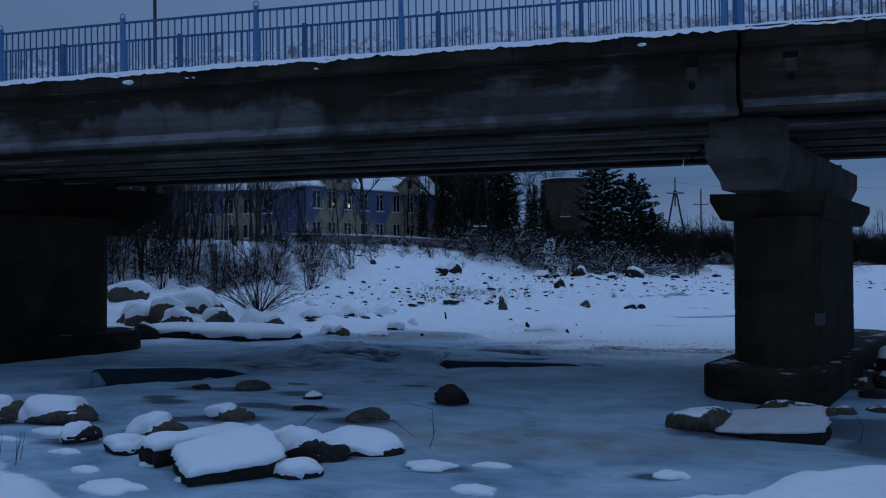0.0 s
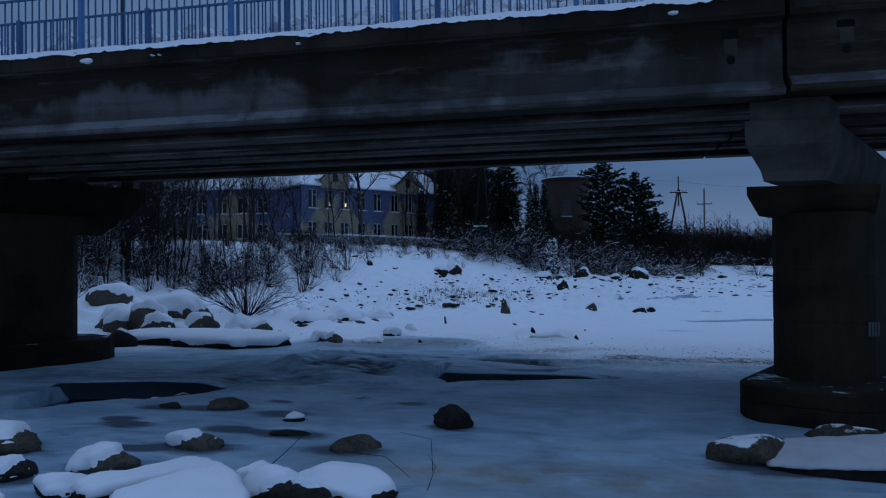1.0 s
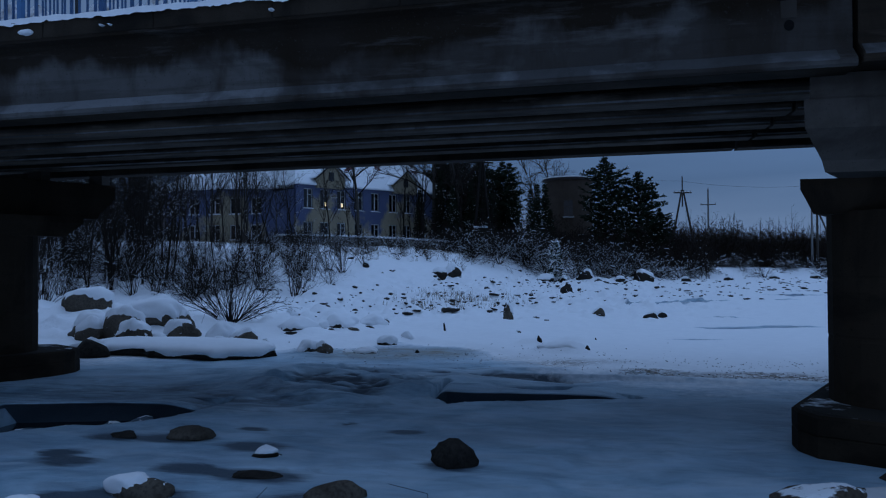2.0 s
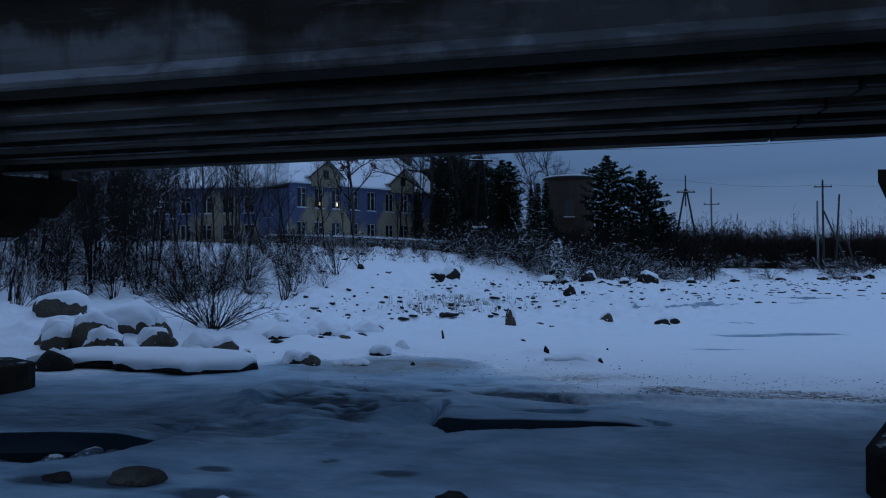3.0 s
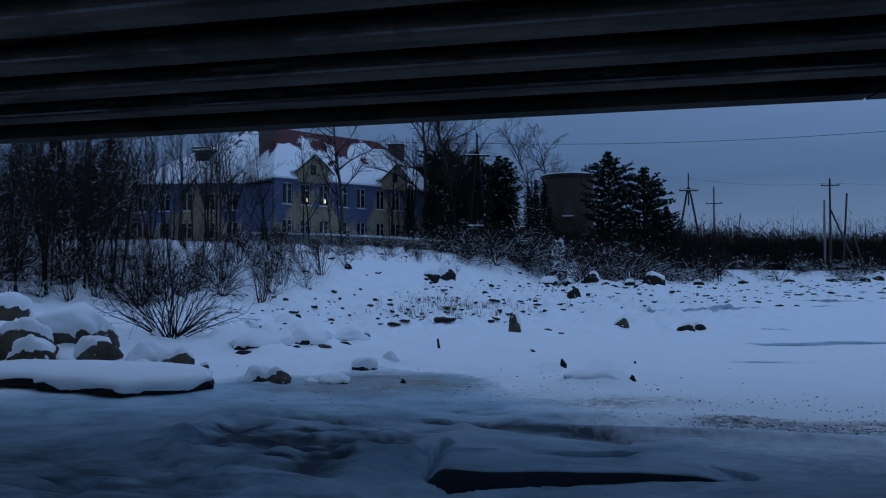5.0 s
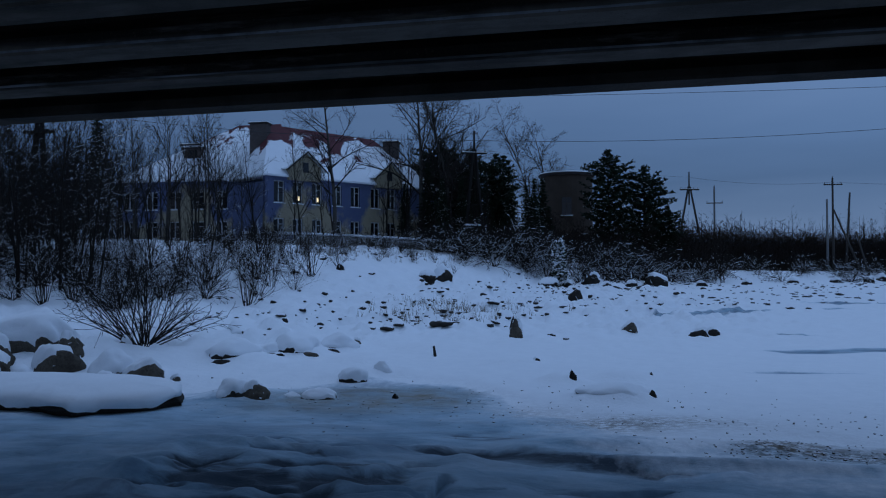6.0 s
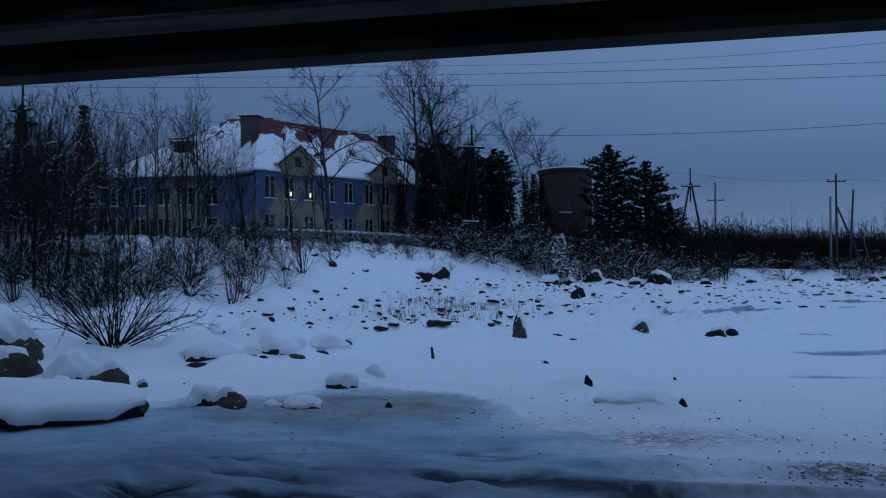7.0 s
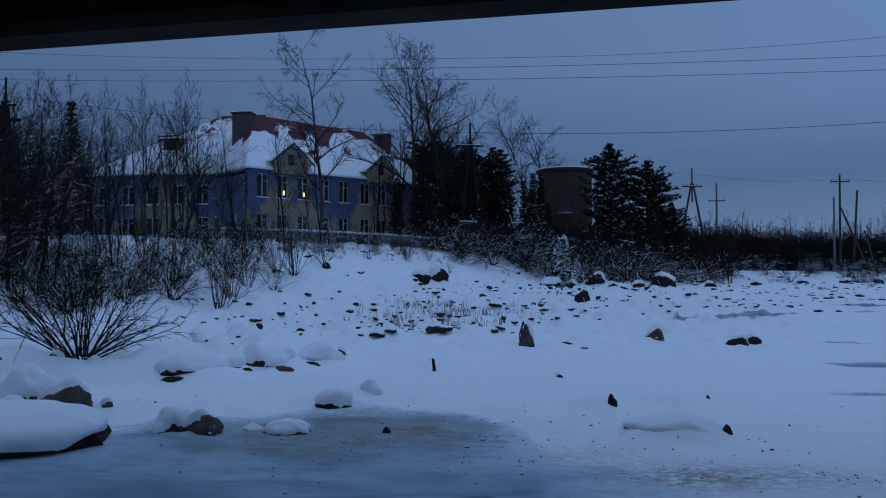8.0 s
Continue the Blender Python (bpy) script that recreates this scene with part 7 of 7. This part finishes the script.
# small trees that top the thicket on the right
right = random.Random(91)
for k in range(22):
    x = right.gauss(21.5, 0.9) if k < 8 else right.uniform(30, 46)
    y = right.uniform(110, 117)
    plant("bare_tree", MIDS[k % 4], "small dark leafless tree standing above the thicket", "tree", at_ground(x, y, right.uniform(0, 360), right.uniform(0.6, 0.82) if k < 8 else right.uniform(0.5, 0.75)), "thicket on the plateau")
# snow-laden shrubs along the crest of the bank
for k in range(84):
    x = rng.uniform(-12, 36)
    y = np.interp(x, GX, G_CREST) + rng.uniform(-7, 4)
    if rng.random() < 0.3:
        x = rng.uniform(-10, 8)
        y = np.interp(x, GX, G_CREST) + rng.uniform(-7, 0)
    shrub((LADEN if k % 4 else SHRUBS_D)[k % 3], "dense leafless shrub laden with snow on the bank", at_ground(x, y, rng.uniform(0, 360), rng.uniform(0.6, 1.1) if x < 9 else rng.uniform(0.6, 0.95)))
for x, y, s in ((-10.6, 65.3, 1.35), (-8.6, 66.0, 1.5), (-6.6, 67.5, 1.5), (-5.2, 68.5, 1.4), (-12.0, 64.6, 1.0), (-15.3, 62.0, 0.8), (-16.2, 61.0, 0.7), (-18.5, 59.5, 0.8), (-14.2, 63.5, 0.9), (-3.6, 66.5, 1.2), (-1.2, 67.5, 1.2), (0.6, 69.0, 1.3), (2.6, 71.0, 1.3), (4.6, 73.5, 1.3), (6.8, 76.0, 1.3), (9.5, 79.5, 1.2), (-7.4, 64.0, 1.2), (-9.6, 63.0, 1.1), (1.6, 70.0, 1.2), (3.6, 72.5, 1.2), (5.8, 75.0, 1.2)):
    shrub(LADEN[int(abs(3 * x)) % 5], "dense leafless shrub bent by snow on the bank slope", at_ground(x, y, 40 * x, 0.85 * s))


# far woods, one mass
def woods(name, label, spots, material, seed):
    rg = random.Random(seed)
    s = Shape()
    for x, y, h in spots:
        z = ground_z(x, y) - 0.2
        top = Vector((x + rg.gauss(0, 0.3), y, z + h))
        s.tube([(x, y, z), top], [0.012 * h, 0.02], 3)
        for k in range(15):
            u = rg.uniform(0.08, 0.97)
            p = Vector((x, y, z)).lerp(top, u)
            a = rg.uniform(0, 6.28)
            ln = h * 0.34 * (1.1 - u) * rg.uniform(0.5, 1.2) + 0.3
            d = Vector((math.cos(a), math.sin(a), rg.uniform(0.35, 1.5))).normalized()
            q = p + d * ln
            s.tube([p, q], [0.028, 0.012], 3)
            for j in range(3):
                w = p.lerp(q, rg.uniform(0.3, 1.0))
                d2 = (d + Vector((rg.gauss(0, 0.5), rg.gauss(0, 0.5), rg.gauss(0.1, 0.4)))).normalized()
                s.tube([w, w + d2 * ln * rg.uniform(0.3, 0.6)], [0.022, 0.012], 3)
    lone(name, s, material, label, "woods", kind="stuff")


spots = []
for k in range(2700):
    x = rng.uniform(5, 60)
    y = np.interp(x, GX, G_CREST) + (rng.uniform(3.5, 13) if k % 2 else rng.uniform(4, 40))
    spots.append((x, y, rng.uniform(2.8, 5.4) + (1.6 if rng.random() < 0.03 else 0)))
woods("thicket", "dark leafless thicket along the right bank", spots, BARK_BROWN, 1)
spots = [(rng.uniform(-75, 190), rng.uniform(170, 300), rng.uniform(7, 14)) for k in range(800)]
woods("far_woods", "distant dark line of bare woods", spots, BARK, 2)
spots = [(rng.uniform(-30, -7), rng.uniform(84, 105), rng.uniform(4, 8)) for k in range(95)] + [(rng.uniform(-7, 8), rng.uniform(86, 94), rng.uniform(2.0, 3.6)) for k in range(40)] + [(rng.uniform(-5, 13), rng.uniform(80, 92), rng.uniform(2.8, 5.4)) for k in range(150)] + [(rng.uniform(-75, -40), rng.uniform(60, 90), rng.uniform(4, 9)) for k in range(190)]
for k in range(330):
    x = rng.uniform(-16, 12)
    spots.append((x, np.interp(x, GX, G_CREST) + rng.uniform(3.5, 13), rng.uniform(1.6, 3.4)))
woods("dark_undergrowth", "dark leafless undergrowth behind the house and the tower", spots, BARK_BROWN, 3)

# dry grass on the bank
tufts = Shape()
for k in range(620):
    x = rng.uniform(-24, 10)
    lo, hi = np.interp(x, GX, G_TOE), np.interp(x, GX, G_CREST)
    y = rng.uniform(0.4 * lo + 0.6 * hi, hi + 2) if k % 5 else rng.uniform(40, 46)
    if k % 5 == 0:
        x = rng.gauss(-7.5, 1.6)
    z = ground_z(x, y)
    for j in range(7):
        p = Vector((x + rng.gauss(0, 0.12), y + rng.gauss(0, 0.12), z))
        d = Vector((rng.gauss(0, 0.22), rng.gauss(0, 0.22), 1)) * rng.uniform(0.18, 0.5)
        w = Vector((0.008, 0, 0))
        tufts.add([p - w, p + w, p + d], [(0, 1, 2)])
lone("dry_grass", tufts, GRASS, "dry pale grass stalks sticking out of the snow", "grass", kind="stuff")
# bent stalks frozen into the ice
for k, pts in enumerate((((-2.3, 11.0, 0), (-2.32, 11.0, 0.42), (-2.75, 11.0, 0.50)), ((-4.25, 10.3, 0.2), (-4.0, 10.3, 0.42), (-3.8, 10.3, 0.62)), ((-3.3, 10.3, 0.40), (-2.7, 10.1, 0.42), (-2.35, 10.0, 0.2)), ((-2.2, 10.2, 0), (-2.1, 10.2, 0.3), (-2.2, 10.2, 0.45)), ((4.05, 11.6, 0), (4.1, 11.6, 0.25), (4.02, 11.6, 0.4)), ((4.3, 10.4, 0.2), (4.4, 10.4, 0.45), (4.6, 10.4, 0.6)))):
    lone("dead_stalk", Shape().tube(pts, [0.006, 0.004, 0.003], 5), BARK, "bent dead stalk frozen into the ice", "stalk", group="stalks in the ice")
for k in range(9):
    x, y = -8.35 + 0.10 * k + rng.gauss(0, 0.05), 8.55 + rng.gauss(0, 0.1)
    z = ground_z(x, y)
    lone("dead_stalk", Shape().tube([(x, y, z - 0.05), (x + rng.gauss(0.05, 0.08), y, z + rng.uniform(0.3, 0.6))], [0.004, 0.002], 4), BARK, "thin dead stalk in the snow of the near bank", "stalk", group="stalks in the snow")
